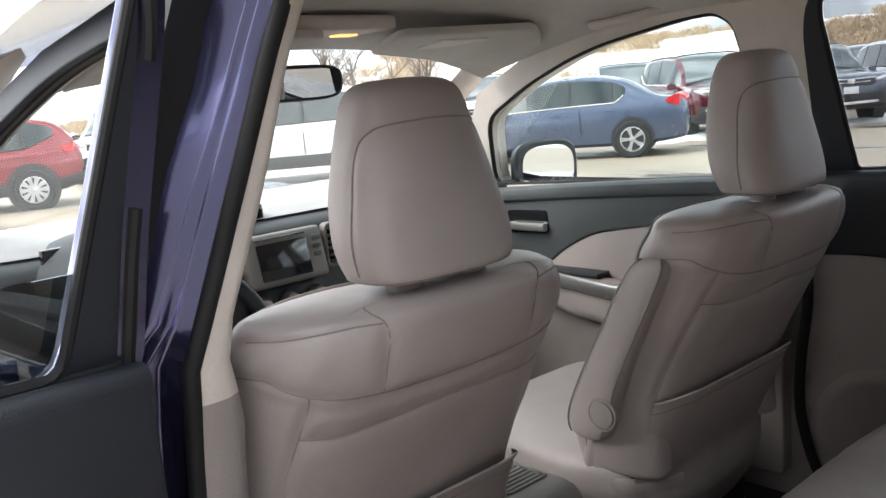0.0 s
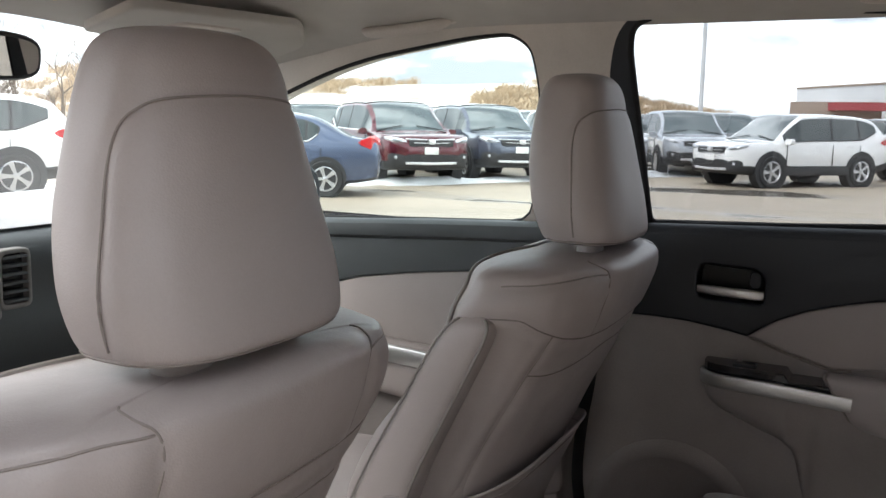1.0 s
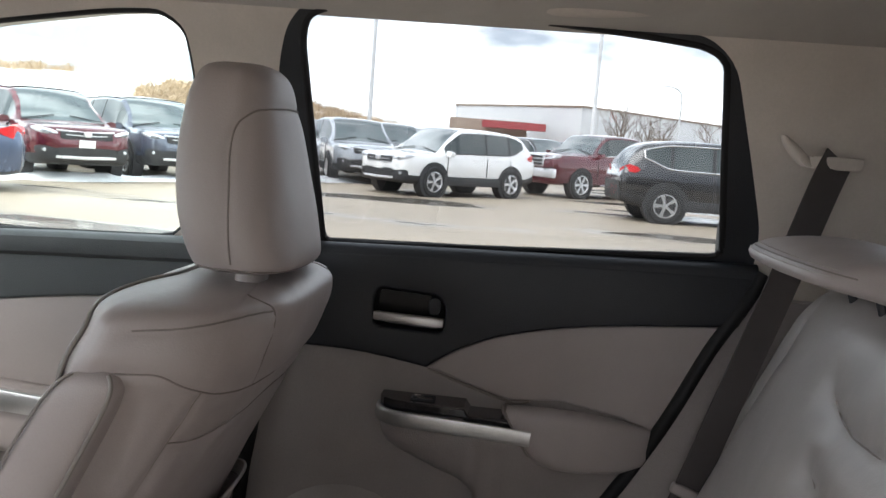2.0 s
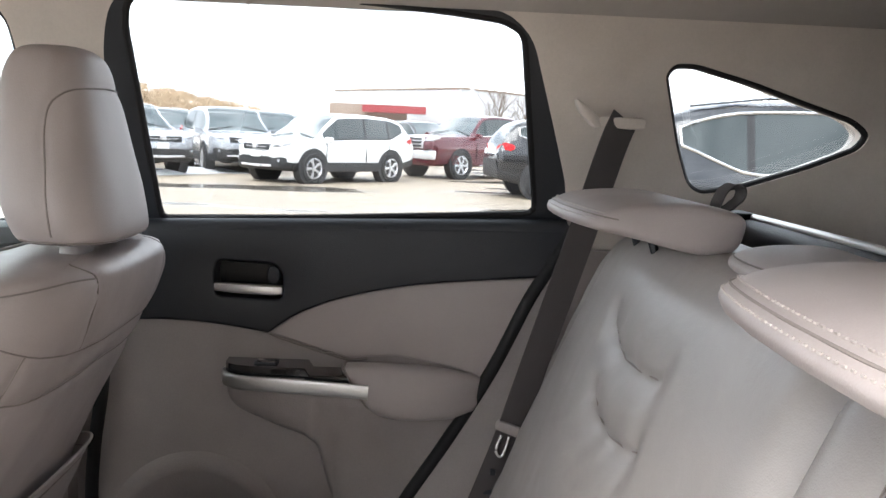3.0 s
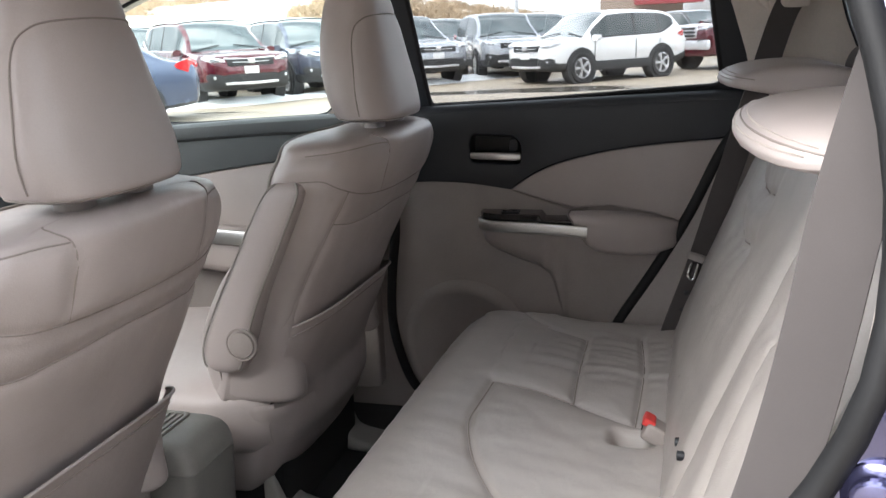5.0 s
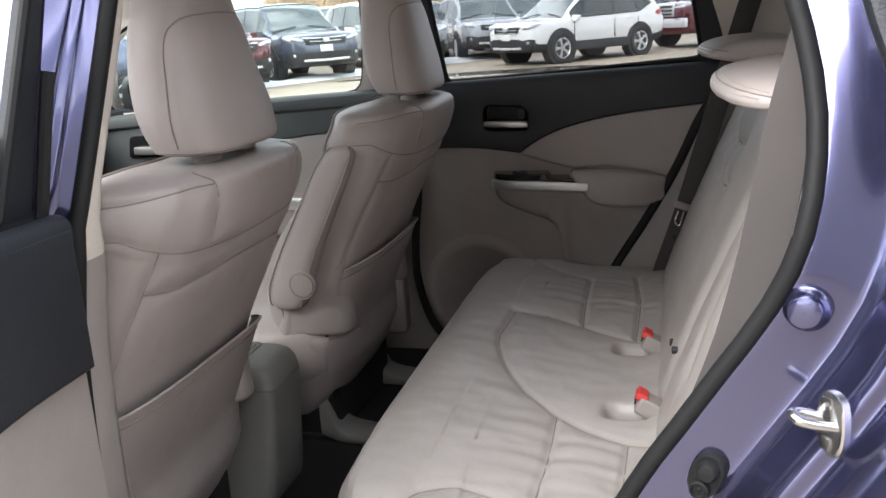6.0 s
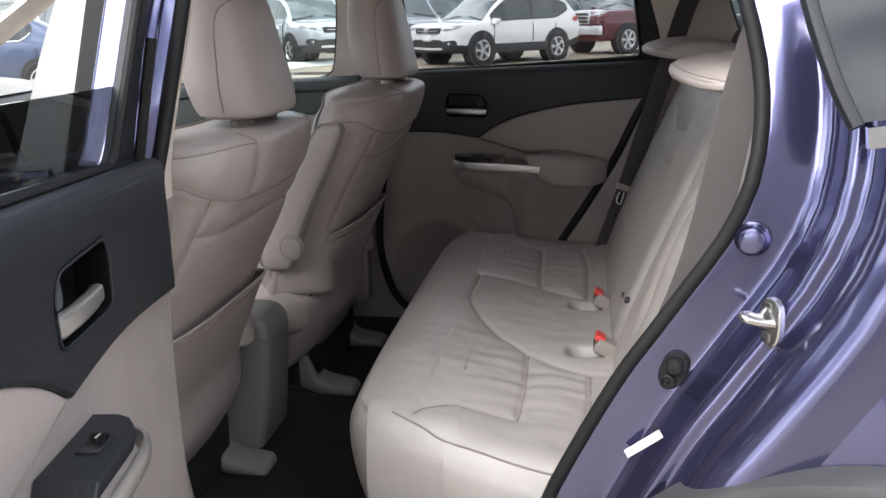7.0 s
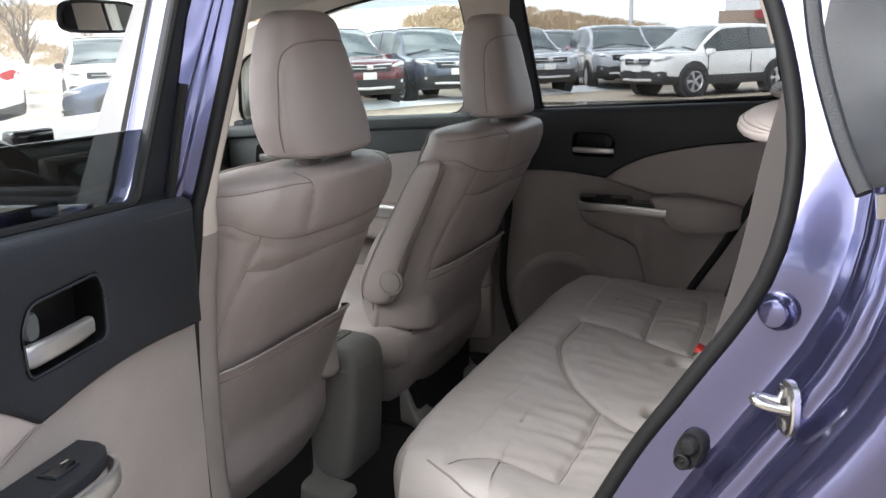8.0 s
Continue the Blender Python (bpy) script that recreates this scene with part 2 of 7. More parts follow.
def rounded(pts, r=0.02, n=4):
    """Round the corners of a closed 2D polygon."""
    out, m = [], len(pts)
    for i in range(m):
        a, b, c = Vector(pts[i - 1]), Vector(pts[i]), Vector(pts[(i + 1) % m])
        u, w = a - b, c - b
        d = min(r, u.length * 0.45, w.length * 0.45)
        s, e = b + u.normalized() * d, b + w.normalized() * d
        for k in range(n + 1):
            t = k / n
            out.append(tuple((1 - t) ** 2 * s + 2 * t * (1 - t) * b + t * t * e))
    return out


def lerp(table, x):
    """Piecewise smooth look-up in rows (x, value...)."""
    if x <= table[0][0]:
        return table[0][1:]
    for a, b in zip(table, table[1:]):
        if x <= b[0]:
            t = (x - a[0]) / (b[0] - a[0])
            return tuple(p + (q - p) * t for p, q in zip(a[1:], b[1:]))
    return table[-1][1:]


def seg_dist(px, py, pts):
    """Distance from a point to a polyline in the plane."""
    best = 9.0
    for (ax, ay), (bx, by) in zip(pts, pts[1:]):
        dx, dy = bx - ax, by - ay
        t = max(0.0, min(1.0, ((px - ax) * dx + (py - ay) * dy) / (dx * dx + dy * dy + 1e-12)))
        best = min(best, math.hypot(px - ax - t * dx, py - ay - t * dy))
    return best


def side_x(z, side=1):
    """The inner face of the cabin's side: upright to the belt line, leaning in above it."""
    return side * (0.73 - 0.371 * max(0.0, z - 1.15) - 0.03 * max(0.0, 0.6 - z))


# ---- cabin shell ----
FRONT_WINDOW = [(1.90, 1.13), (1.84, 1.33), (1.655, 1.414), (1.50, 1.467), (1.39, 1.494), (1.274, 1.511), (1.168, 1.526),
                (1.085, 1.530), (1.048, 1.505), (1.038, 1.43), (1.05, 1.33), (1.085, 1.165)]
REAR_WINDOW = [(0.868, 1.50), (0.86, 1.535), (0.82, 1.551), (0.644, 1.553), (0.481, 1.546), (0.36, 1.537), (0.28, 1.529),
               (0.246, 1.512), (0.222, 1.358), (0.199, 1.219), (0.535, 1.199), (0.845, 1.182)]
REAR_FRAME = [(0.905, 1.465), (0.89, 1.52), (0.86, 1.553), (0.82, 1.562), (0.644, 1.565), (0.481, 1.558), (0.36, 1.549), (0.275, 1.541),
              (0.232, 1.505), (0.182, 1.36), (0.150, 1.262), (0.15, 1.16), (0.93, 1.15), (0.915, 1.30)]
QUARTER_WINDOW = [(0.016, 1.458), (0.004, 1.476), (-0.029, 1.478), (-0.127, 1.455), (-0.228, 1.425), (-0.311, 1.402), (-0.343, 1.379),
                  (-0.332, 1.352), (-0.252, 1.315), (-0.149, 1.278), (-0.078, 1.265), (-0.052, 1.281), (-0.024, 1.341)]
FRONT_WINDOW, REAR_WINDOW, REAR_FRAME, QUARTER_WINDOW = (rounded(loop, r, 3) for loop, r in ((FRONT_WINDOW, 0.05), (REAR_WINDOW, 0.022), (REAR_FRAME, 0.03), (QUARTER_WINDOW, 0.02)))
OPENING = [(0.885, 1.50), (0.85, 1.545), (0.62, 1.56), (0.30, 1.545), (0.22, 1.50), (0.165, 1.40), (0.132, 1.25), (0.155, 1.11), (0.235, 0.975),
           (0.298, 0.875), (0.375, 0.72), (0.43, 0.58), (0.50, 0.49), (0.60, 0.455), (0.80, 0.45), (0.90, 0.50), (0.945, 0.62), (0.955, 0.80), (0.945, 1.0), (0.92, 1.15), (0.90, 1.35)]
SHELL = [(1.95, 1.05), (1.92, 1.30), (1.84, 1.40), (1.5, 1.535), (1.2, 1.575), (0.8, 1.59), (0.3, 1.585), (-0.3, 1.56), (-1.0, 1.50), (-1.25, 1.42),
         (-1.3, 0.40), (1.95, 0.40)]


def side_place(side, off=0.0):
    return lambda u, v, d: (side_x(v, side) + side * (d + off), u, v)


cabin = thing("car_body", "dark blue-violet SUV body with beige cabin trim", "car")

def away(loop, k):
    """Outward normal of a closed (y, z) loop at its k-th point."""
    m = len(loop)
    a, b = loop[k - 1], loop[(k + 1) % m]
    t = Vector((b[0] - a[0], b[1] - a[1])).normalized()
    cy, cz = 0.55, 1.0
    n = Vector((-t.y, t.x))
    if n.dot(Vector((loop[k][0] - cy, loop[k][1] - cz))) < 0:
        n = -n
    return n


UPPER = [(1.95, 1.06), *SHELL[1:10], (-1.3, 1.06)]
part("side_trim", plate(UPPER, [FRONT_WINDOW, REAR_FRAME, QUARTER_WINDOW], side_place(1), 0.07, 0.0), TRIM, cabin, "light beige window pillar trim")
part("side_trim", plate(SHELL, [FRONT_WINDOW, OPENING, QUARTER_WINDOW], side_place(-1, -0.006), 0.005), TRIM, cabin, "light beige pillar trim round the open doorway")
part("lower_pillar_trim", plate(rounded([(0.945, 1.137), (0.965, 0.95), (0.975, 0.75), (0.96, 0.58), (1.12, 0.5), (1.14, 1.137)], 0.01), [], side_place(-1, -0.0085), -0.006, 0.002), DOORPLASTIC, cabin, "greige lower pillar trim")
part("lower_side_wall", plate([(1.95, 0.40), (1.95, 1.12), (-1.3, 1.12), (-1.3, 0.40)], [], side_place(1, 0.012), 0.06), DOORPLASTIC, cabin)


def roof_z(x, y):
    front = max(0.0, y - 1.1)
    back = max(0.0, -0.2 - y)
    return 1.628 - 0.092 * (abs(x) / 0.60) ** 2.6 - 0.21 * front ** 2 - 0.06 * back ** 2


part("headliner", grid(32, 40, lambda u, v: ((u - 0.5) * 1.20, -1.25 + v * 3.03, roof_z((u - 0.5) * 1.20, -1.25 + v * 3.03))), HEADLINER, cabin, "light grey-beige cloth headliner")
part("roof_panel", grid(20, 24, lambda u, v: ((u - 0.5) * 1.36, -1.3 + v * 3.1, roof_z((u - 0.5) * 1.20, -1.3 + v * 3.1) + 0.05)), PAINT, cabin)
part("cabin_floor", box(0, 0.55, 0.395, 1.62, 3.7, 0.05), CARPET, cabin, "black carpeted cabin floor")
# unseen panels, added to keep stray light out of the front footwells
for s in (-1, 1):
    part("kick_panel", box(s * 0.745, 2.16, 0.77, 0.05, 0.46, 0.76, 0.01), DARKPLASTIC, cabin)
part("sill_inner", box(-0.745, 1.35, 0.44, 0.07, 1.2, 0.10, 0.01), DARKPLASTIC, cabin)
part("tailgate_inner", plate([(-0.76, 0.40), (0.76, 0.40), (0.74, 1.15), (0.62, 1.56), (-0.62, 1.56), (-0.74, 1.15)], [rounded([(-0.58, 1.10), (0.58, 1.10), (0.50, 1.47), (-0.50, 1.47)], 0.05)], lambda u, v, d: (u, -1.28 - d, v), 0.06), TRIM, cabin)
part("rear_window", plate([(-0.60, 1.08), (0.60, 1.08), (0.52, 1.49), (-0.52, 1.49)], [], lambda u, v, d: (u, -1.30 - d, v), 0.004), TINTED, cabin)

# painted door jamb round the open rear doorway
jamb_loop = [tuple(p) for p in smooth_line([(*p, 0) for p in OPENING], 4, True)]
JAMB = [(0.0, 0.0), (0.004, 0.012), (0.010, 0.058), (0.014, 0.070), (0.022, 0.079), (0.042, 0.083), (0.060, 0.086), (0.069, 0.094), (0.072, 0.108), (0.080, 0.114),
        (0.098, 0.117), (0.118, 0.124), (0.134, 0.137), (0.145, 0.160), (0.150, 0.205)]


def jamb_point(k, dx, off):
    y, z = jamb_loop[k % len(jamb_loop)][:2]
    n = away(jamb_loop, k % len(jamb_loop))
    narrow = 1.0 - 0.45 * max(0.0, min(1.0, (y - 0.45) / 0.4))
    pillar = max(0.0, min(1.0, (y - 0.70) / 0.15)) * max(0.0, min(1.0, (z - 1.08) / 0.12))
    narrow *= 1 - 0.55 * pillar
    dx += (0.13 * (max(0.0, off) / 0.205) ** 1.2 - dx) * 0.88 * pillar * (1 if off >= 0 and dx >= 0 else 0)
    return Vector((-(abs(side_x(z)) + dx * (1 - 0.45 * pillar) * (1.0 - 0.25 * max(0.0, min(1.0, (z - 1.33) / 0.12)))), y + n.x * off * narrow, z + n.y * off * narrow))


count = len(jamb_loop)
prof = [tuple(p)[:2] for p in smooth_line([(*q, 0) for q in JAMB], 5)]
jamb_verts = [jamb_point(k, dx, off) for k in range(count) for dx, off in prof]
jn = len(prof)
part("door_jamb", raw(jamb_verts, [(k * jn + q, k * jn + q + 1, ((k + 1) % count) * jn + q + 1, ((k + 1) % count) * jn + q) for k in range(count) for q in range(jn - 1)]),
     PAINT, cabin, "glossy blue-violet painted door jamb", 60)
part("door_seal", tube([Vector((-(abs(side_x(p[1])) + 0.002), p[0], p[1])) for p in jamb_loop], 0.0100, 10, True, (1, 0, 0)), RUBBER, cabin, "black rubber door seal")


WRAP = [(0.003, -0.010), (-0.016, -0.014), (-0.042, -0.012), (-0.060, 0.004), (-0.066, 0.036), (-0.060, 0.075)]
for low, mat_w, lab in ((False, TRIM, "light beige doorway trim"), (True, DOORPLASTIC, "greige lower doorway trim")):
    wv, wf = [], []
    for k in range(count):
        wv += [jamb_point(k, dx, off) for dx, off in WRAP]
    for k in range(count):
        j = (k + 1) % count
        z = (jamb_loop[k][1] + jamb_loop[j][1]) / 2
        if jamb_loop[k][0] < 0.5 and z < 1.38:
            continue
        if (z < (1.13 if jamb_loop[k][0] > 0.5 else 0.80)) != low:
            continue
        wf += [(k * 6 + q, k * 6 + q + 1, j * 6 + q + 1, j * 6 + q) for q in range(5)]
    trim_bm = raw(wv, wf)
    bmesh.ops.delete(trim_bm, geom=[v for v in trim_bm.verts if not v.link_faces], context="VERTS")
    part("doorway_trim", trim_bm, mat_w, cabin, lab, 60)


def flare(y, z):
    """The swell of the body side round the rear wheel."""
    t = max(0.0, min(1.0, (0.68 - math.hypot(y + 0.06, z - 0.365)) / 0.13))
    return t * t * (3 - 2 * t)


def skin_x(y, z):
    return -(0.885 - 0.371 * max(0.0, z - 1.17) - 0.25 * max(0.0, 0.95 - z) ** 2 + 0.045 * flare(y, z))


rear_half = [k for k in range(count) if 0.58 < jamb_loop[k][1] < 1.47 and jamb_loop[k][0] < 0.5]


def quarter(u, v):
    k = rear_half[int(round(u * (len(rear_half) - 1)))]
    p = jamb_point(k, *prof[-1])
    end = Vector((0, -1.3, 0.60 + (p.z - 0.55) * 0.92))
    y = p.y + (end.y - p.y) * v
    z = p.z + (end.z - p.z) * v
    blend = min(1.0, v * 8)
    return Vector((p.x * (1 - blend) + skin_x(y, z) * blend, y, z))


part("quarter_panel", grid(len(rear_half) - 1, 24, quarter), PAINT, cabin, "glossy blue-violet rear quarter panel")
LEFT_QUARTER = [(0.115, 1.36), (0.085, 1.28), (0.07, 1.236), (-0.10, 1.255), (-0.42, 1.31), (-0.52, 1.37), (-0.42, 1.45), (-0.1, 1.49), (0.1, 1.47)]
part("quarter_glass", plate(LEFT_QUARTER, [], lambda u, v, d: (skin_x(u, v) - 0.006 - d, u, v), 0.004), GLOSSBLACK, cabin, "dark tinted rear quarter glass")
part("glass_trim", sweep([(skin_x(p.x, p.y) - 0.012, p.x, p.y) for p in smooth_line([(0.13, 1.44, 0), (0.117, 1.36, 0), (0.092, 1.28, 0), (0.070, 1.232, 0)], 8)], ring_shape(0.008, 0.012, 12, 3), up=(1, 0, 0)), DARKPLASTIC, cabin, "black quarter glass trim")
part("chrome_strip", sweep([(skin_x(y, z) - 0.012, y, z) for y, z in [(0.06, 1.222), (-0.10, 1.242), (-0.42, 1.297)]], [(-0.004, -0.011), (0.006, -0.011), (0.006, 0.011), (-0.004, 0.011)], up=(0, 0, 1)), CHROME, cabin)
def clad_ring(deg):
    """Cross-section of the arch cladding at an angle round the wheel."""
    a = radians(deg)
    c, n = math.cos(a), math.sin(a)
    y = -0.06 + 0.5 * c
    inset = 0.050 * max(0.0, min(1.0, (y - 0.04) / 0.12))
    return [Vector((-(0.915 - inset + o), -0.06 + r * c, 0.365 + r * n)) for r, o in ((0.500, 0.0), (0.497, 0.016), (0.488, 0.024), (0.45, 0.028), (0.42, 0.026), (0.412, 0.018), (0.412, -0.05), (0.500, -0.05))]


part("wheel_arch_cladding", loft([clad_ring(d) for d in range(-8, 189, 4)]), CLADDING, cabin, "grey textured wheel arch cladding")
part("sill_cladding", loft([[Vector((-0.80 - a, y, 0.36 + b)) for a, b in [(0, 0), (0.09, 0), (0.105, 0.04), (0.10, 0.085), (0.05, 0.11), (0, 0.11)]] for y in (-0.25, 0.3, 0.9, 1.9)]), CLADDING, cabin)

# black instead of blue paint: shade behind the open door put into its colour
part("shaded_pillar_outer", plate([(0.985, 0.52), (1.02, 0.52), (1.0, 1.15), (0.975, 1.55), (0.935, 1.55), (0.955, 1.15)], [], side_place(-1, 0.04), 0.06), RUBBER, cabin)

# fittings on the jamb
plate_turn = pose(0, 0, 0, 0, 0, 34)
striker = part("striker_plate", joined(loft([[Vector((-0.800 + 0.83 * 0.017 * x * k - 0.56 * h, 0.122 + 0.56 * 0.017 * x * k + 0.83 * h, 0.99 + 0.031 * y * k)) for x, y in ring_shape(1, 1, 24, 2.6)] for h, k in ((-0.004, 1.0), (0.003, 1.0), (0.0045, 0.9))]), *[box(-0.800, 0.127, 0.99 + dz, 0.013, 0.006, 0.013, 0.003, 2, plate_turn) for dz in (0.019, -0.019)]), STEEL, cabin, "bright steel striker plate")
part("striker_loop", tube(smooth_line([(-0.792, 0.122, 0.990), (-0.791, 0.142, 0.994), (-0.795, 0.153, 0.997), (-0.802, 0.156, 0.998), (-0.809, 0.152, 0.996), (-0.810, 0.140, 0.993), (-0.808, 0.120, 0.990)], 5), 0.0052, 10), STEEL, striker)
STOP_AXIS = Vector((-0.955, 0.29, 0.05)).normalized()
STOP_SIDE = Vector((0.29, 0.955, 0)).normalized()
STOP_UP = STOP_AXIS.cross(STOP_SIDE).normalized()
if STOP_UP.z < 0:
    STOP_UP = -STOP_UP
round_on = lambda c, h, r, n=28: [c + STOP_AXIS * h + (STOP_SIDE * math.cos(2 * math.pi * q / n) + STOP_UP * math.sin(2 * math.pi * q / n)) * r for q in range(n)]
STOP_AT = Vector((-0.742, 0.140, 1.077))
part("door_stop", loft([round_on(STOP_AT, h, r) for h, r in ((-0.012, 0.023), (0.000, 0.0215), (0.0025, 0.018), (0.005, 0.0165), (0.012, 0.0160), (0.0135, 0.0148), (0.014, 0.0135), (0.014, 0.0005))], False), PAINT, cabin, "round painted door stop", 24)
SWITCH_AT = Vector((-0.744, 0.226, 0.900))
tilted = lambda x, y: STOP_SIDE * (x * 0.92 - y * 0.38) + STOP_UP * (y * 0.92 + x * 0.38)
switch = part("door_switch", loft([[SWITCH_AT + STOP_AXIS * h + tilted(x, y) * k for x, y in ring_shape(0.0165, 0.025, 28, 2.5)] for h, k in ((-0.012, 1.05), (0.003, 1.0), (0.006, 0.93), (0.0055, 0.85), (0.0055, 0.001))], False), RUBBER, cabin, "black rubber door switch", 50)
part("plunger", joined(loft([round_on(SWITCH_AT + STOP_UP * 0.008 - STOP_SIDE * 0.003, h, r, 20) for h, r in ((0.004, 0.011), (0.013, 0.0102), (0.016, 0.008), (0.017, 0.0005))], False),
                       loft([round_on(SWITCH_AT - STOP_UP * 0.013 + STOP_SIDE * 0.005, h, r, 20) for h, r in ((0.004, 0.0105), (0.012, 0.0098), (0.013, 0.0078), (0.009, 0.006), (0.009, 0.003), (0.012, 0.0005))], False)), RUBBER, switch)
label_x = Vector((0.035, 0.048, -0.056)).normalized()
label_n = Vector((-0.85, 0.2, 0.4)).normalized()
label_y = label_n.cross(label_x).normalized()
part("sticker", loft([[Vector((-0.770, 0.262, 0.806)) + label_n * h + label_x * a + label_y * b for a, b in ((-0.035, -0.0055), (0.035, -0.0055), (0.035, 0.0055), (-0.035, 0.0055))] for h in (0.0, 0.0015)]), WHITEPAPER, cabin, "small white paper sticker")

# ---- rear doors ----
def rear_door(name, label, place, glass_mat, glass_top, skin, f0, shift):
    """place(u, d, z): u rearwards from the front edge, d into the cabin from the trim face; shift: how far the fittings sit rearwards."""
    door = thing(name, label, "car door")
    flat = lambda off: (lambda u, v, d: place(u, off + d, v))
    core = [(f0, 0.56), (f0, 1.17), (0.775, 1.18), (0.735, 1.10), (0.675, 0.955), (0.535, 0.70), (0.475, 0.57), (0.40, 0.475), (0.10, 0.455), (f0 + 0.03, 0.49)]
    back = 0.02 if skin else 0.0
    cup = rounded([(0.178 - back, 1.052), (0.308 - back, 1.048), (0.310 - back, 1.10), (0.295 - back, 1.124), (0.185 - back, 1.130), (0.176 - back, 1.11)], 0.014)
    if not skin:
        cup = [(0.243 + (u - 0.243) * 0.88, 1.086 + (z - 1.086) * 0.8) for u, z in cup]
    part("lower_panel", plate(rounded(core, 0.02), [cup], flat(-0.05), 0.05, 0.0), DOORPLASTIC, door, "greige moulded plastic panel")
    curve = [(f0, 1.006), (0.078, 1.013), (0.176, 1.010), (0.277, 0.996), (0.31, 1.02), (0.344, 1.039), (0.407, 1.063), (0.541, 1.091), (0.765, 1.112)]
    bow = [tuple(p)[:2] for p in smooth_line([(*p, 0) for p in curve[3:]], 4)]
    front_curve = [tuple(p)[:2] for p in smooth_line([(*p, 0) for p in curve[:4]], 3)]
    part("upper_panel", plate([(f0, 1.168), *front_curve[:-1], *bow, (0.79, 1.195), (0.5, 1.188), (0.2, 1.178)], [cup], flat(0.0), 0.014, 0.006), DARKPLASTIC, door, "black soft upper panel")
    part("belt_roll", sweep([place(u, -0.004, 1.161 + 0.030 * u / 0.78) for u in (f0, 0.2, 0.4, 0.6, 0.785)], ring_shape(0.0175, 0.022, 14, 2.4)), DARKPLASTIC, door)
    part("belt_gasket", sweep([place(u, -0.024, 1.180 + 0.030 * u / 0.78) for u in (f0, 0.2, 0.4, 0.6, 0.785)], ring_shape(0.007, 0.008, 8)), RUBBER, door)
    insert = [*bow, (0.758, 1.102), (0.70, 0.995), (0.652, 0.925), (0.60, 0.945), (0.50, 0.962), (0.417, 0.955), (0.345, 0.975)]
    pad_in = part("insert", plate(insert, [], flat(0.0), 0.009, 0.005), DOORCLOTH, door, "padded greige vinyl insert")
    part("insert_seam", tube(smooth_line([place(u, 0.004, z) for u, z in [(0.762, 1.108), (0.703, 0.993), (0.655, 0.918)]], 4), 0.003, 6), SEAM, pad_in)
    part("insert_seam", tube(smooth_line([place(u, 0.004, z) for u, z in [(0.280, 0.994), (0.343, 0.973), (0.417, 0.953), (0.45, 0.956)]], 4), 0.003, 6), SEAM, pad_in)
    # armrest: a body that sinks back into the panel towards its lower edge
    reach = lambda u: u + shift + 0.047 * max(0.0, 1 - max(0.0, u - 0.158) / 0.32)
    arm_rows = [(0.160, 0.895, 0.925, 0.010), (0.168, 0.884, 0.930, 0.045), (0.180, 0.874, 0.932, 0.068), (0.205, 0.862, 0.932, 0.082), (0.24, 0.850, 0.932, 0.088), (0.28, 0.836, 0.932, 0.090), (0.315, 0.826, 0.931, 0.091), (0.335, 0.815, 0.931, 0.091), (0.352, 0.790, 0.931, 0.091), (0.366, 0.740, 0.930, 0.091),
                (0.385, 0.690, 0.930, 0.090), (0.42, 0.655, 0.930, 0.089), (0.48, 0.655, 0.928, 0.082), (0.54, 0.700, 0.920, 0.062), (0.60, 0.77, 0.905, 0.038), (0.645, 0.86, 0.90, 0.014), (0.66, 0.875, 0.90, 0.001)]
    crisp = [(-0.05, 0), (0.30, 0.0), (0.62, 0.03), (0.82, 0.14), (0.93, 0.34), (0.98, 0.56), (1, 0.76), (1, 0.88), (0.97, 0.95), (0.88, 1), (0.3, 1), (-0.05, 1)]
    easy = [(-0.05, 0), (0.02, 0.02), (0.10, 0.20), (0.22, 0.40), (0.42, 0.56), (0.68, 0.70), (0.88, 0.80), (1, 0.90), (0.97, 0.95), (0.88, 1), (0.3, 1), (-0.05, 1)]

    def arm_ring(u, lo, hi, d):
        k = max(0.0, min(1.0, (u - 0.335) / 0.06))
        return [Vector(place(reach(u), 0.7 * d * (a + (c - a) * k), lo + (hi - lo) * (b + (e - b) * k))) for (a, b), (c, e) in zip(crisp, easy)]

    part("armrest", loft([arm_ring(*q) for q in zip(*[[p.x for p in smooth_line([(row[c], 0, 0) for row in arm_rows], 3)] for c in range(4)])]), DOORPLASTIC, door, "", 60)
    pad = [(0.405, 0.905, 0.947, 0.070), (0.413, 0.880, 0.951, 0.090), (0.43, 0.868, 0.953, 0.096), (0.48, 0.861, 0.954, 0.097), (0.54, 0.858, 0.952, 0.088), (0.60, 0.860, 0.944, 0.064), (0.637, 0.872, 0.936, 0.038), (0.657, 0.895, 0.924, 0.010)]
    slant = lambda u, z: u + shift + max(0.0, 0.06 * (0.95 - z) / 0.09 * max(0.0, 1 - (u - 0.405) / 0.12))
    rest = part("armrest_pad", loft([[Vector(place(slant(u, (lo + hi) / 2 + (hi - lo) / 2 * y), 0.72 * d * (0.5 + 0.5 * x), (lo + hi) / 2 + (hi - lo) / 2 * y)) for x, y in ring_shape(1, 1, 28, 3.6)] for u, lo, hi, d in pad]), DOORCLOTH, door, "padded vinyl armrest", 50)
    part("armrest_seam", tube([Vector(place(slant(0.413, 0.9155 + 0.0365 * y), 0.0655 * (0.5 + 0.5 * x), 0.9155 + 0.0365 * y)) for x, y in ring_shape(1, 1, 28, 3.6)], 0.002, 6, True), SEAM, rest)
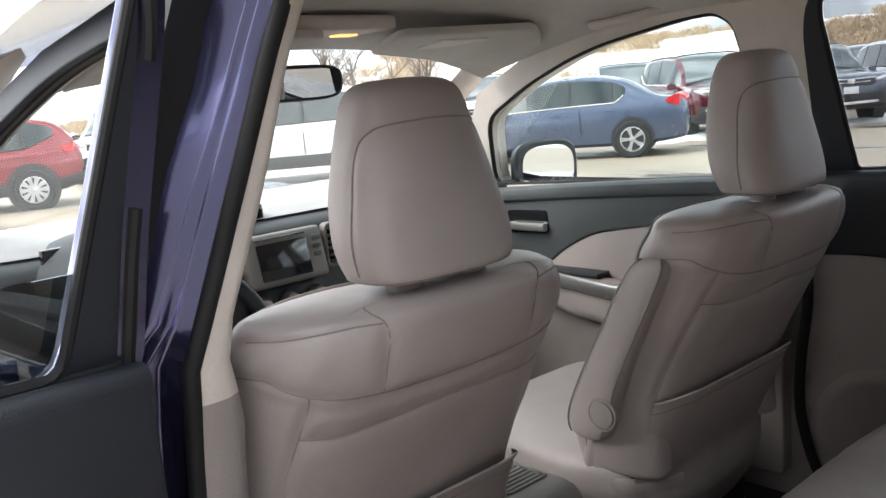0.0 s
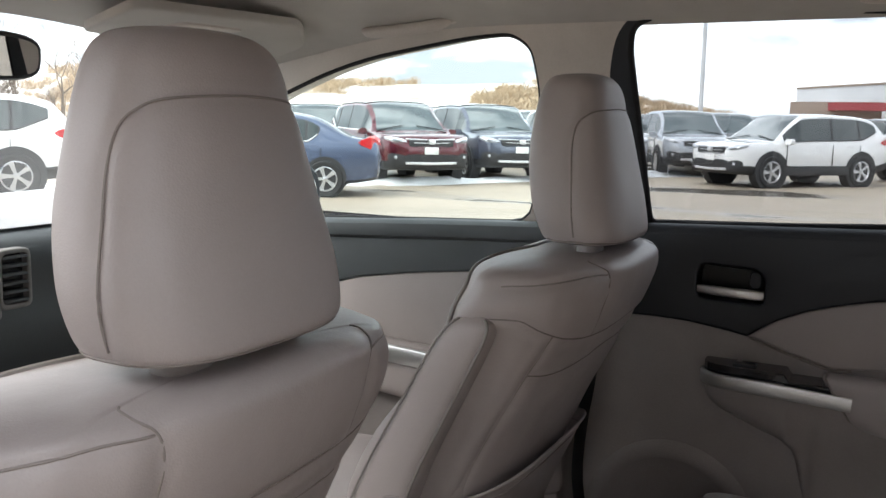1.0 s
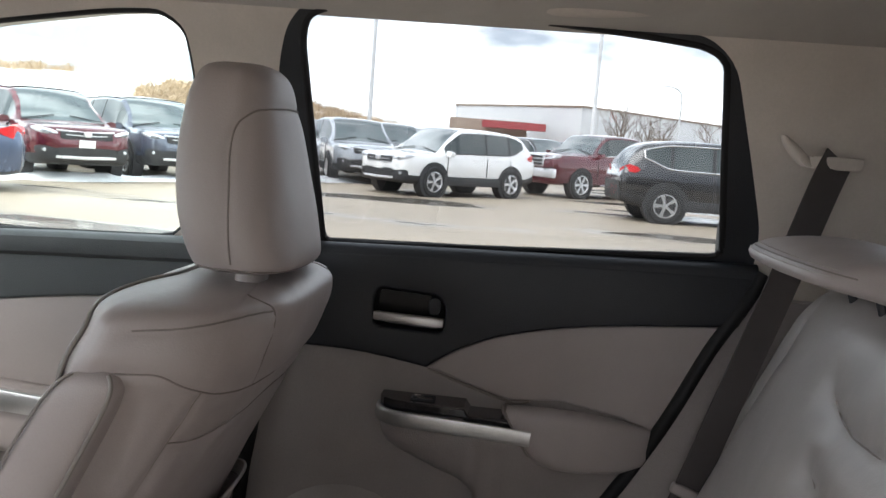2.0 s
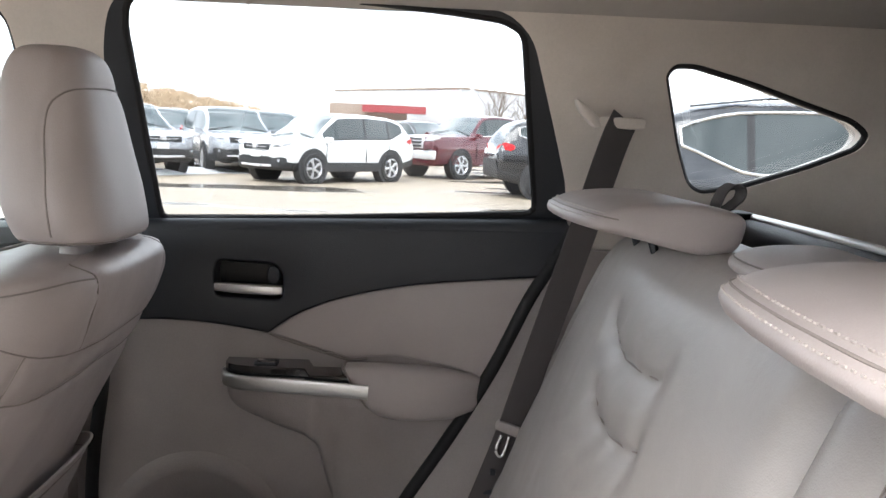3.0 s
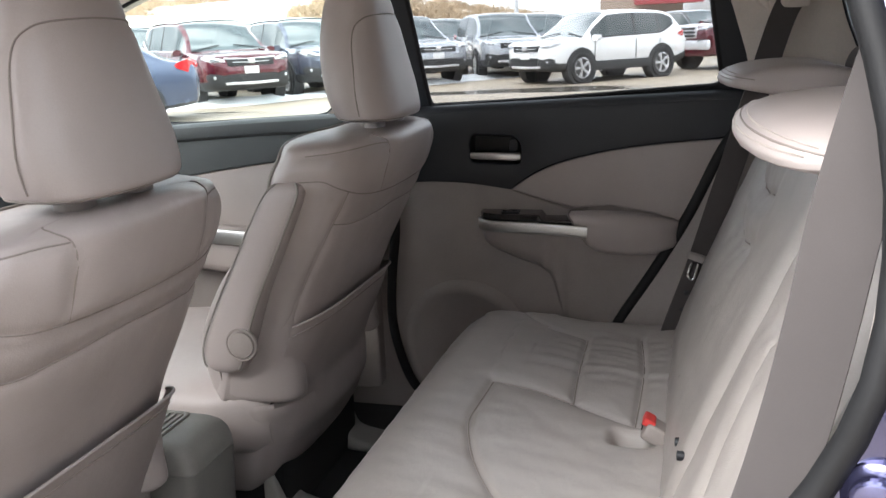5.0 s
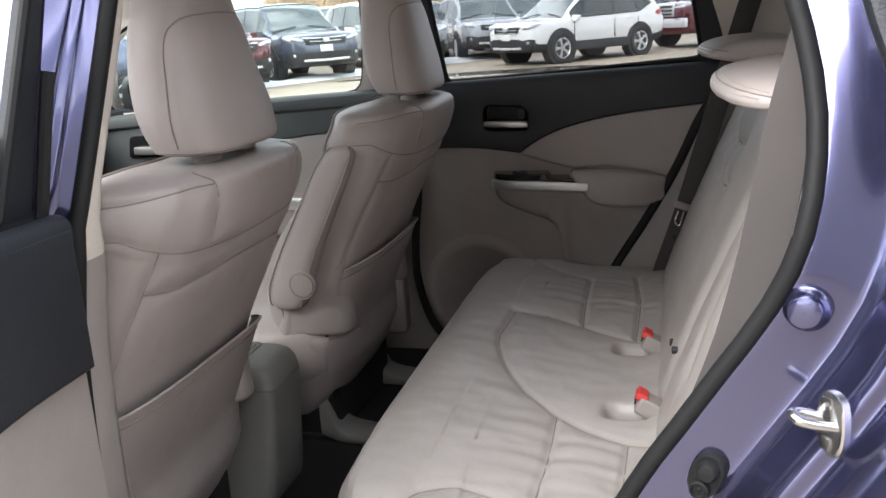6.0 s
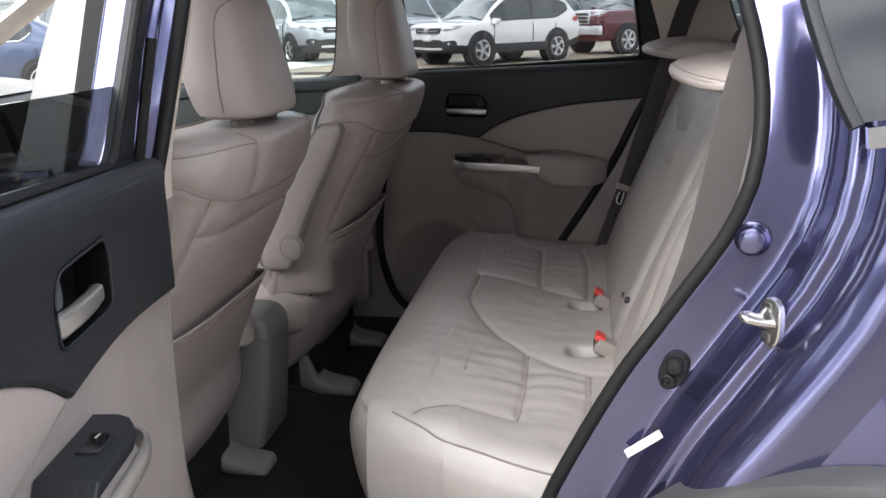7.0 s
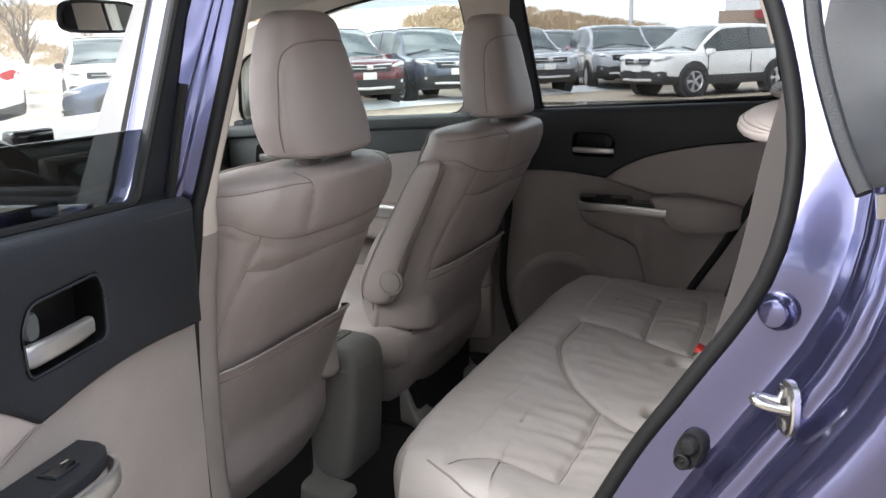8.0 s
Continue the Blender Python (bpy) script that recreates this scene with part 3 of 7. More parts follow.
    edge = smooth_line([place(reach(u), 0.7 * d + 0.006, z) for u, d, z in ((0.158, 0.006, 0.934), (0.160, 0.034, 0.936), (0.166, 0.056, 0.937), (0.180, 0.076, 0.937), (0.205, 0.088, 0.936), (0.26, 0.093, 0.935), (0.36, 0.094, 0.932), (0.452, 0.0925, 0.927))], 5)
    part("silver_strip", sweep([Vector(p) - Vector((0, 0, 0.013)) for p in edge], ring_shape(0.004, 0.0125, 16, 3)), SATIN, door, "satin silver grab strip")
    low = lambda u: 0.012 if u > 0.333 else 0.0
    top = lambda u, d: place(reach(u), 0.7 * d, 0.949 - low(u))
    part("switch_plate", loft([[Vector(top(u, a * w)) + Vector((0, 0, b)) for a, b in [(0.03, 0.0), (0.97, 0.0), (1.0, -0.003), (1.0, -0.016), (0.03, -0.016)]] for u, w in ((0.163, 0.040), (0.172, 0.062), (0.19, 0.076), (0.22, 0.085), (0.325, 0.088), (0.335, 0.088), (0.41, 0.086), (0.44, 0.084))]), GLOSSBLACK if not skin else DARKPLASTIC, door, "black switch plate", 25)
    sw = part("switch_recess", plate(rounded([(0.222, 0.026), (0.268, 0.026), (0.268, 0.062), (0.222, 0.062)], 0.004), [rounded([(0.226, 0.030), (0.264, 0.030), (0.264, 0.058), (0.226, 0.058)], 0.003)], lambda u, v, d: Vector(top(u, v)) + Vector((0, 0, d)), 0.003, 0.001), DARKPLASTIC, door)
    part("window_switch", loft([[Vector(top(u, a)) + Vector((0, 0, h + b)) for a, b in [(0.031, -0.004), (0.057, -0.004), (0.057, 0.0), (0.031, 0.0)]] for u, h in ((0.227, 0.006), (0.24, 0.003), (0.25, 0.001), (0.263, 0.002))]), GLOSSBLACK, sw, "window switch rocker")
    part("switch_mark", box(*(Vector(top(0.234, 0.044)) + Vector((0, 0, 0.0058))), 0.002 if not skin else 0.010, 0.010 if not skin else 0.002, 0.0008), STITCH, sw)
    # lever in its cup
    part("handle_cup", plate([(0.286 + (u - 0.286) * 1.06, z) for u, z in cup], [], flat(-0.027), 0.001), CUP, door, "dark handle recess")
    inner = [(0.243 - back + (u - 0.243 + back) * 0.975, 1.09 + (z - 1.09) * 0.96) for u, z in cup]
    part("cup_wall", raw([place(u, 0.012, z) for u, z in inner] + [place(u, -0.0265, z) for u, z in inner], [(k, (k + 1) % len(cup), len(cup) + (k + 1) % len(cup), len(cup) + k) for k in range(len(cup))]), CUP, door)
    if skin:
        part("cup_rim", tube([place(u, 0.0135, z) for u, z in cup], 0.0018, 6, True), DARKPLASTIC, door)
    part("door_handle", loft([[Vector(place(u - 0.4 * back, 0.003 + c + 0.007 * x, (1.071 if skin else 1.072) + e + (h if skin else 0.75 * h) * y)) for x, y in ring_shape(1, 1, 16, 3.4)] for u, c, e, h in ((0.181, -0.002, 0.002, 0.008), (0.185, 0.003, 0.002, 0.010), (0.21, 0.006, 0.001, 0.0115), (0.25, 0.008, 0, 0.012), (0.285, 0.006, -0.001, 0.0125), (0.300, 0.001, -0.001, 0.011))]), SATIN, door, "satin silver door lever")
    part("lock_tab", loft([[Vector(place(0.284 - back + 0.011 * x * k, d, 1.097 + 0.016 * y * k)) for x, y in ring_shape(1, 1, 14, 3)] for d, k in ((-0.03, 1), (0.002, 1), (0.005, 0.85), (0.005, 0.01))]), DASH if skin else DARKPLASTIC, door)
    # speaker swell
    part("speaker_swell", loft([[Vector(place(0.155 + r * math.cos(a), h, 0.615 + r * math.sin(a))) for a in [2 * math.pi * q / 40 for q in range(40)]] for r, h in ((0.165, -0.004), (0.15, 0.010), (0.138, 0.014), (0.126, 0.011), (0.118, 0.006), (0.0005, 0.008))], False), DOORPLASTIC, door, "round speaker grille", 60)
    up = lambda off: (lambda u, v, d: place(u, -0.03 + 0.371 * max(0.0, v - 1.15) + off - d, v))
    fr = [(0.93 - y, z) for y, z in REAR_FRAME]
    wi = [(0.93 - y, z) for y, z in REAR_WINDOW]
    if skin:
        wi = [(u - 0.062 if u < 0.12 else u, v) for u, v in wi]
        fr = [(u - 0.034 if u < 0.12 else u, v) for u, v in fr]
        wi, fr = ([(u, v + 0.35 * max(0.0, v - 1.38)) for u, v in loop] for loop in (wi, fr))
    part("window_frame", plate(fr, [wi], up(0.0), 0.02, 0.004), DARKPLASTIC, door, "black window frame trim")
    if skin:
        cu, cv = 0.40, 1.36
        wide = [(cu + (u - cu) * (1.10 if u < cu else 1.045), cv + (v - cv) * (1.06 if v > cv else 1.0)) for u, v in fr]
        part("painted_frame", plate(wide, [[(cu + (u - cu) * 1.028, cv + (v - cv) * 1.02) for u, v in wi]], up(-0.021), 0.03, 0.006), PAINT, door, "blue-violet painted frame edge")
        part("frame_seal", tube([place(u, -0.024 + 0.371 * max(0.0, v - 1.15), v) for u, v in [(cu + (u - cu) * 1.02, cv + (v - cv) * 1.02) for u, v in fr if v > 1.14]], 0.007, 8), RUBBER, door)
    part("window_seal", tube([place(u, -0.034 + 0.371 * max(0.0, v - 1.15), v) for u, v in wi], 0.006, 8, True, (0, 0, 1)), RUBBER, door)
    gl = [(u, min(v, glass_top + 0.02 * u)) for u, v in wi]
    part("glass", plate(gl, [], up(-0.02), 0.004), glass_mat, door)
    if skin:
        body = [(f0 - 0.015, 0.50), (f0 - 0.015, 1.15), (0.78, 1.17), (0.78, 1.05), (0.66, 0.85), (0.56, 0.62), (0.46, 0.47), (0.0, 0.45)]
        part("outer_skin", plate(rounded(body, 0.03), [], flat(-0.155), 0.105, 0.0), PAINT, door, "blue-violet painted door shell")
        part("edge_seal", tube([place(f0 - 0.006, -0.03, z) for z in (0.5, 0.9, 1.15)], 0.009, 8), RUBBER, door)
        part("chrome_strip", sweep([place(u, -0.165, 1.165 + 0.03 * u) for u in (0.0, 0.3, 0.77)], ring_shape(0.006, 0.014, 8, 4)), CHROME, door)
    return door


def closed_place(u, d, z):
    return (0.70 - d, 0.93 - u, z)


SWING = radians(8)
eu, ed = Vector((-math.cos(SWING), -math.sin(SWING))), Vector((math.sin(SWING), -math.cos(SWING)))


def open_place(u, d, z):
    """The open door: swung about its front edge, whose upper frame leans in over the sill."""
    h = max(0.0, z - 1.17)
    u, d = u + 0.03 - 0.20 * h, d - 0.20 * h
    return (-0.81 + eu.x * u + ed.x * d, 0.89 + eu.y * u + ed.y * d, z)


rear_door("rear_door", "closed rear door with greige panel and black upper trim", closed_place, TINTED, 9.0, False, 0.0, 0.0)
rear_door("rear_door", "wide open blue rear door, window half lowered", open_place, DARKGLASS, 1.275, True, -0.048, 0.005)


# ---- front doors ----
PILLARCOVER = material("glossy_grey_pillar_cover", (0.27, 0.265, 0.265), 0.45, metal=0.2, bump=0.0, coat=0.15)


def front_door(name, label, s):
    door = thing(name, label, "car door")
    flat = lambda off: (lambda u, v, d: (s * (0.70 - off - d), u, v))
    part("lower_panel", plate(rounded([(1.00, 0.48), (1.00, 1.12), (1.92, 1.10), (1.92, 0.62), (1.75, 0.45)], 0.02), [], flat(-0.05), 0.05, 0.006), DOORPLASTIC, door)
    low = [tuple(p)[:2] for p in smooth_line([(1.0, 1.068, 0), (1.187, 1.062, 0), (1.299, 1.051, 0), (1.421, 1.033, 0), (1.511, 1.014, 0), (1.60, 0.972, 0), (1.70, 0.91, 0), (1.9, 0.87, 0)], 5)]
    part("upper_panel", plate([*low, (1.92, 1.10), (1.5, 1.125), (1.0, 1.15)], [], flat(0.0), 0.014, 0.006), DASH, door, "dark grey soft upper panel")
    part("belt_roll", sweep([(s * 0.70, y, z) for y, z in [(1.0, 1.155), (1.3, 1.142), (1.6, 1.125), (1.95, 1.10)]], ring_shape(0.03, 0.022, 12, 2.6)), DASH, door)
    part("insert", plate([*reversed(low), (1.0, 0.84), (1.25, 0.87), (1.5, 0.885), (1.72, 0.88)], [], flat(0.0), 0.009, 0.005), DOORCLOTH, door, "pale padded vinyl insert")
    rows = [(1.02, 0.80, 0.88, 0.02), (1.06, 0.77, 0.885, 0.07), (1.3, 0.78, 0.90, 0.08), (1.55, 0.80, 0.915, 0.075), (1.68, 0.83, 0.915, 0.05), (1.76, 0.87, 0.905, 0.004)]
    part("armrest", loft([[(s * (0.70 - d * (0.5 + 0.5 * x)), y, (lo + hi) / 2 + (hi - lo) / 2 * q) for x, q in ring_shape(1, 1, 16, 3)] for y, lo, hi, d in rows]), DOORCLOTH, door)
    part("switch_plate", box(s * 0.665, 1.56, 0.917, 0.055, 0.20, 0.012, 0.004), DARKPLASTIC, door)
    part("silver_strip", sweep([(s * (0.70 - d), y, z) for y, d, z in [(1.08, 0.078, 0.868), (1.20, 0.086, 0.878), (1.40, 0.088, 0.89), (1.58, 0.082, 0.903), (1.70, 0.05, 0.905)]], ring_shape(0.007, 0.019, 12, 3)), SATIN, door)
    part("handle_cup", plate(rounded([(1.65, 1.012), (1.81, 1.004), (1.80, 1.070), (1.655, 1.076)], 0.015), [], flat(0.014), 0.003, 0.001), GLOSSBLACK, door)
    part("door_handle", loft([[(s * (0.675 - c + 0.010 * x), y, 1.028 + 0.011 * q) for x, q in ring_shape(1, 1, 10, 3)] for y, c in ((1.655, 0), (1.67, 0.006), (1.75, 0.008), (1.78, 0.0))]), SATIN, door, "satin silver door lever")
    pane = part("glass", plate(FRONT_WINDOW if s > 0 else [(1.90, 1.12), (1.895, 1.155), (1.088, 1.155), (1.09, 1.12)], [], lambda u, v, d: (side_x(v, s) + s * (0.035 + d), u, v), 0.004), CLEAR, door)
    pane.visible_shadow = False
    part("window_seal", tube([(side_x(z, s) + s * 0.01, y, z) for y, z in FRONT_WINDOW], 0.007, 8, True), RUBBER, door)
    if s < 0:
        part("outer_skin", grid(20, 10, lambda u, v: (-(0.895 - 0.12 * (1 - v) ** 2 * 0.6 - 0.10 * max(0.0, v - 0.8)), 0.99 + 0.98 * u, 0.46 + 0.66 * v)), PAINT, door, "blue-violet painted door skin")
        part("chrome_strip", sweep([(-0.850, y, z) for y, z in [(1.0, 1.166), (1.1, 1.160), (1.4, 1.142), (1.9, 1.110)]], ring_shape(0.006, 0.0095, 8, 4)), CHROME, door)
        fr = [(1.99, 1.10), (1.93, 1.36), (1.72, 1.455), (1.5, 1.525), (1.2, 1.575), (1.0, 1.58), (0.97, 1.35), (0.985, 1.12)]
        part("window_frame", plate(fr, [FRONT_WINDOW], lambda u, v, d: (side_x(v, s) + s * (0.018 + d), u, v), 0.02, 0.004), DARKPLASTIC, door)
        part("pillar_applique", plate([(1.0, 1.14), (1.105, 1.14), (1.078, 1.30), (1.05, 1.43), (1.03, 1.53), (0.975, 1.53), (0.985, 1.35)], [], lambda u, v, d: (side_x(v, s) + s * (0.046 + d), u, v), 0.006, 0.002), PILLARCOVER, door, "glossy grey pillar cover")
    return door


front_door("front_door", "closed front door with dark upper trim and pale insert", 1)
front_door("front_door", "closed blue front door", -1)

part("quarter_glass", plate(QUARTER_WINDOW, [], side_place(1, 0.05), 0.004), TINTED, cabin)
part("quarter_seal", tube([(side_x(p.y) + 0.012, p.x, p.y) for p in smooth_line([(y, z, 0) for y, z in QUARTER_WINDOW], 3, True)], 0.008, 8, True), RUBBER, cabin)

for pts in ([(0.945, 1.15), (0.940, 1.05), (0.936, 0.91), (0.952, 0.78), (0.957, 0.672), (0.940, 0.58), (0.905, 0.50), (0.84, 0.46), (0.70, 0.45)],
            [(0.135, 1.20), (0.165, 1.14), (0.205, 1.07), (0.262, 0.945), (0.335, 0.815), (0.415, 0.685), (0.475, 0.56), (0.54, 0.48), (0.70, 0.45)]):
    part("door_seal", tube(smooth_line([(0.690, y, z) for y, z in pts], 5), 0.0115, 12, False, (1, 0, 0)), RUBBER, cabin, "black rubber door seal")
part("wheel_house_trim", plate([(0.15, 1.16), (0.215, 1.07), (0.27, 0.945), (0.345, 0.815), (0.425, 0.685), (0.49, 0.55), (0.55, 0.44), (-0.2, 0.44), (-0.2, 1.16)], [], lambda u, v, d: (0.69 + d - 0.02 * max(0, 0.9 - v), u, v), 0.03, 0.0), DOORPLASTIC, cabin, "greige wheel-house side trim")

# ---- front seats ----
BACK = [  # height, rear face, half width at the rear, thickness, widening towards the front
    (0.690, 1.033, 0.2350, 0.192, 0.073), (0.76, 1.0085, 0.2362, 0.199, 0.078), (0.88, 0.9596, 0.2375, 0.206, 0.087), (0.98, 0.9100, 0.2354, 0.210, 0.143), (1.06, 0.8677, 0.2313, 0.212, 0.199),
    (1.11, 0.8477, 0.2255, 0.213, 0.272), (1.142, 0.8386, 0.2132, 0.202, 0.324), (1.163, 0.8369, 0.1997, 0.195, 0.362), (1.1725, 0.8469, 0.170, 0.166, 0.362), (1.177, 0.859, 0.120, 0.118, 0.362), (1.1785, 0.89, 0.030, 0.03, 0.3)]
HEAD = [  # height, rear face, half width, half depth
    (1.188, 0.868, 0.080, 0.038), (1.1925, 0.8535, 0.107, 0.056), (1.203, 0.8456, 0.1193, 0.0658), (1.2414, 0.8517, 0.1245, 0.0699), (1.2934, 0.8627, 0.1141, 0.0690), (1.3454, 0.8735, 0.1009, 0.0637),
    (1.387, 0.8839, 0.0883, 0.0560), (1.412, 0.8920, 0.0795, 0.0475), (1.4245, 0.9025, 0.0670, 0.0380), (1.4300, 0.913, 0.0470, 0.0260), (1.432, 0.924, 0.012, 0.008)]
BACK, HEAD = ([tuple(p) for p in zip(*[[q.x for q in smooth_line([(r[c], 0, 0) for r in t], 6)] for c in range(len(t[0]))])] for t in (BACK, HEAD))
mirrored = lambda pts: [(z, 540 - d) for z, d in pts]
YOKE = [(1.106, 174), (1.106, 186), (1.094, 198), (1.083, 212), (1.074, 228), (1.068, 250), (1.066, 270)]
SHOULDER = [(1.175, 214), (1.170, 228), (1.161, 238), (1.140, 243), (1.110, 245), (1.072, 246)]
CAP = [(1.149, 174), (1.156, 200), (1.160, 223), (1.159, 238)]
FLANK = [(1.083, 211), (1.05, 210), (1.025, 209), (0.927, 206), (0.80, 203), (0.70, 202)]
WAIST = [(1.025, 209), (1.019, 230), (1.023, 250), (1.027, 270)]
BACK_SEAMS = [q for p in (YOKE, SHOULDER, CAP, FLANK, WAIST) for q in (p, mirrored(p))]
ARCH = [(1.203, 181), (1.254, 185), (1.292, 187), (1.330, 188), (1.357, 193), (1.370, 206), (1.377, 226), (1.381, 270)]
HEAD_SEAMS = [ARCH, mirrored(ARCH)]


def front_seat(label, cx, dy, dz, arm):
    seat = thing("front_seat", label, "car seat", "front seats")
    dense = lambda pts: [(p.x, p.y) for p in smooth_line([(z, d, 0) for z, d in pts], 5)]
    flat_lines = [[(z, 0.0034 * d) for z, d in dense(p)] for p in BACK_SEAMS]
    head_lines = [[(z, 0.0022 * d) for z, d in dense(p)] for p in HEAD_SEAMS]

    def shape(z, deg, y, half_w, depth, wide, power, out):
        c, s = math.cos(radians(deg)), math.sin(radians(deg))
        n = 2 / power
        sc, ss = math.copysign(abs(c) ** n, c), math.copysign(abs(s) ** n, s)
        return Vector((cx + (half_w * (1 + wide * (0.5 + 0.5 * ss)) + out) * sc, y + dy + depth + (depth + out) * ss, z + dz))

    def back_at(z, deg, out=0.0):
        y, w, th, wide = lerp(BACK, z)
        return shape(z, deg, y, w, th / 2, wide, 3.0, out)

    def head_at(z, deg, out=0.0):
        y, w, dp = lerp(HEAD, z)
        return shape(z, deg, y, w, dp, 0.0, 2.9, out)

    def back_relief(z, deg):
        d = min(seg_dist(z, 0.0034 * deg, p) for p in flat_lines) if 165 < deg < 375 else 9.0
        step = -0.005 * max(0.0, min(1.0, (1.072 + 0.03 * max(0.0, abs(deg - 270) - 45) / 45 - z) / 0.012)) if 170 < deg < 370 else 0.0
        soft = 0.0022 * noise.noise(Vector((cx * 9 + deg * 0.05, z * 9, 2))) + 0.0012 * noise.noise(Vector((deg * 0.13, z * 30, 5 + cx)))
        return step + soft - 0.0026 * math.exp(-(d / 0.0045) ** 2) - 0.0030 * math.exp(-(d / 0.016) ** 2)

    def head_relief(z, deg):
        d = min(seg_dist(z, 0.0022 * deg, p) for p in head_lines)
        return 0.0012 * noise.noise(Vector((deg * 0.06, z * 16, cx))) - 0.0016 * math.exp(-(d / 0.004) ** 2) - 0.0014 * math.exp(-(d / 0.012) ** 2)

    zs = [0.690 + 0.0045 * k for k in range(107)] + [1.1700, 1.1725, 1.1745, 1.1762, 1.1775, 1.1785]
    part("backrest", loft([[back_at(z, 360 * q / 150, back_relief(z, 360 * q / 150)) for q in range(150)] for z in zs]), LEATHER, seat, "greige leather backrest", 80)
    head = part("headrest", loft([[head_at(r[0], 360 * q / 96, head_relief(r[0], 360 * q / 96)) for q in range(96)] for r in HEAD]), LEATHER_SMOOTH, seat, "smooth greige headrest", 80)
    line = lambda f, pts, sink=-0.0018: [f(z, d, sink) for z, d in dense(pts)]
    for p in HEAD_SEAMS:
        part("headrest_seam", tube(line(head_at, p), 0.0012, 6), SEAM, head)
    part("headrest_seam", tube(line(head_at, [(1.197, 150), (1.196, 180), (1.195, 225), (1.194, 270), (1.195, 315), (1.196, 360), (1.197, 390)], 0.0002), 0.0014, 6), SEAM, head)
    for s in (-1, 1):
        part("headrest_post", tube([(cx + s * 0.055, 0.915 + dy, 1.17 + dz), (cx + s * 0.055, 0.918 + dy, 1.26 + dz)], 0.0065, 10), STEEL, seat)
        part("post_guide", loft([[Vector((cx + s * 0.055 + k * 0.024 * x, 0.902 + dy + k * 0.017 * y, z + dz)) for x, y in ring_shape(1, 1, 18, 3)] for z, k in ((1.168, 1.0), (1.186, 1.0), (1.1895, 0.9), (1.190, 0.4))]), DOORPLASTIC, seat, "greige plastic headrest guide")
    for p in BACK_SEAMS:
        part("seam", tube([back_at(z, d, back_relief(z, d) + 0.0006) for z, d in dense(p)], 0.0011, 6), SEAM, seat)
    # map pocket: a second skin on the lower back, sagging a little open at its hem
    top_of = lambda u: 0.838 + 0.026 * math.sin(math.pi * u)
    sag = lambda u: 0.006 + 0.010 * math.sin(math.pi * u) ** 0.6 + 0.002 * math.sin(9 * u)
    part("map_pocket", grid(40, 18, lambda u, v: back_at(0.590 + (top_of(u) - 0.590) * v, 206 + 128 * u, 0.005 - 0.012 * max(0.0, 1 - v / 0.14) ** 2 + (sag(u) - 0.005) * v ** 1.6 - 0.003 * math.exp(-((v - 0.92) / 0.03) ** 2) + 0.002 * noise.noise(Vector((u * 7, v * 4, cx * 5))))), LEATHER, seat, "sagging leather map pocket", 80)
    part("pocket_hem", tube([back_at(top_of(u), 206 + 128 * u, sag(u) - 0.001) for u in [k / 30 for k in range(31)]], 0.0026, 8), LEATHER, seat)
    part("hem_seam", tube([back_at(top_of(u) - 0.020, 206 + 128 * u, sag(u) * 0.86) for u in [k / 30 for k in range(31)]], 0.0011, 6), SEAM, seat)
    # side bolsters, with gathered leather, and the cushion
    for s in (-1, 1):
        rows = [tuple(q) for q in zip(*[[p.x for p in smooth_line([(r[c], 0, 0) for r in [(0.6905, 1.108, 0.046, 0.086), (0.698, 1.111, 0.051, 0.093), (0.72, 1.114, 0.052, 0.096), (0.76, 1.118, 0.052, 0.098), (0.816, 1.118, 0.052, 0.097), (0.896, 1.086, 0.051, 0.090), (0.96, 1.046, 0.050, 0.083), (1.02, 1.008, 0.047, 0.074),
                (1.08, 0.972, 0.040, 0.058), (1.115, 0.955, 0.028, 0.038), (1.13, 0.948, 0.010, 0.014)]], 5)] for c in range(4)])]
        pleat = lambda z, q: 1 + 0.03 * noise.noise(Vector((z * 26, q * 2.5, 3 + s))) * max(0.0, min(1.0, (0.95 - z) / 0.12))
        bolster = part("side_bolster", loft([[Vector((cx + s * 0.196 + 0.9 * a * x * pleat(z, q), y + dy + b * q * pleat(z, q), z + dz)) for x, q in ring_shape(1, 1, 32, 2.5)] for z, y, a, b in rows]), LEATHER, seat, "", 80)
        part("bolster_seam", tube([Vector((cx + s * (0.196 + a * 0.84), y + dy + b * 0.52, z + dz)) for z, y, a, b in rows[4:-3]], 0.0016, 6), SEAM, bolster)
    part("piping", tube([back_at(p.x, p.y, 0.002) for p in smooth_line([(0.97, 152, 0), (1.06, 150, 0), (1.128, 142, 0), (1.158, 130, 0), (1.1735, 108, 0), (1.176, 90, 0), (1.1735, 72, 0), (1.158, 50, 0), (1.128, 38, 0), (1.06, 30, 0), (0.97, 28, 0)], 8)], 0.0032, 8), PIPING, seat, "dark piping")
    cush = [(1.08, 0.58, 0.72, 0.235), (1.12, 0.56, 0.74, 0.25), (1.27, 0.54, 0.73, 0.255), (1.42, 0.54, 0.745, 0.255), (1.50, 0.56, 0.74, 0.245), (1.54, 0.60, 0.70, 0.22)]
    part("cushion", loft([[Vector((cx + a * x, y + dy, (lo + hi) / 2 + (hi - lo) / 2 * q)) for x, q in ring_shape(1, 1, 28, 3.6)] for y, lo, hi, a in cush]), LEATHER, seat)
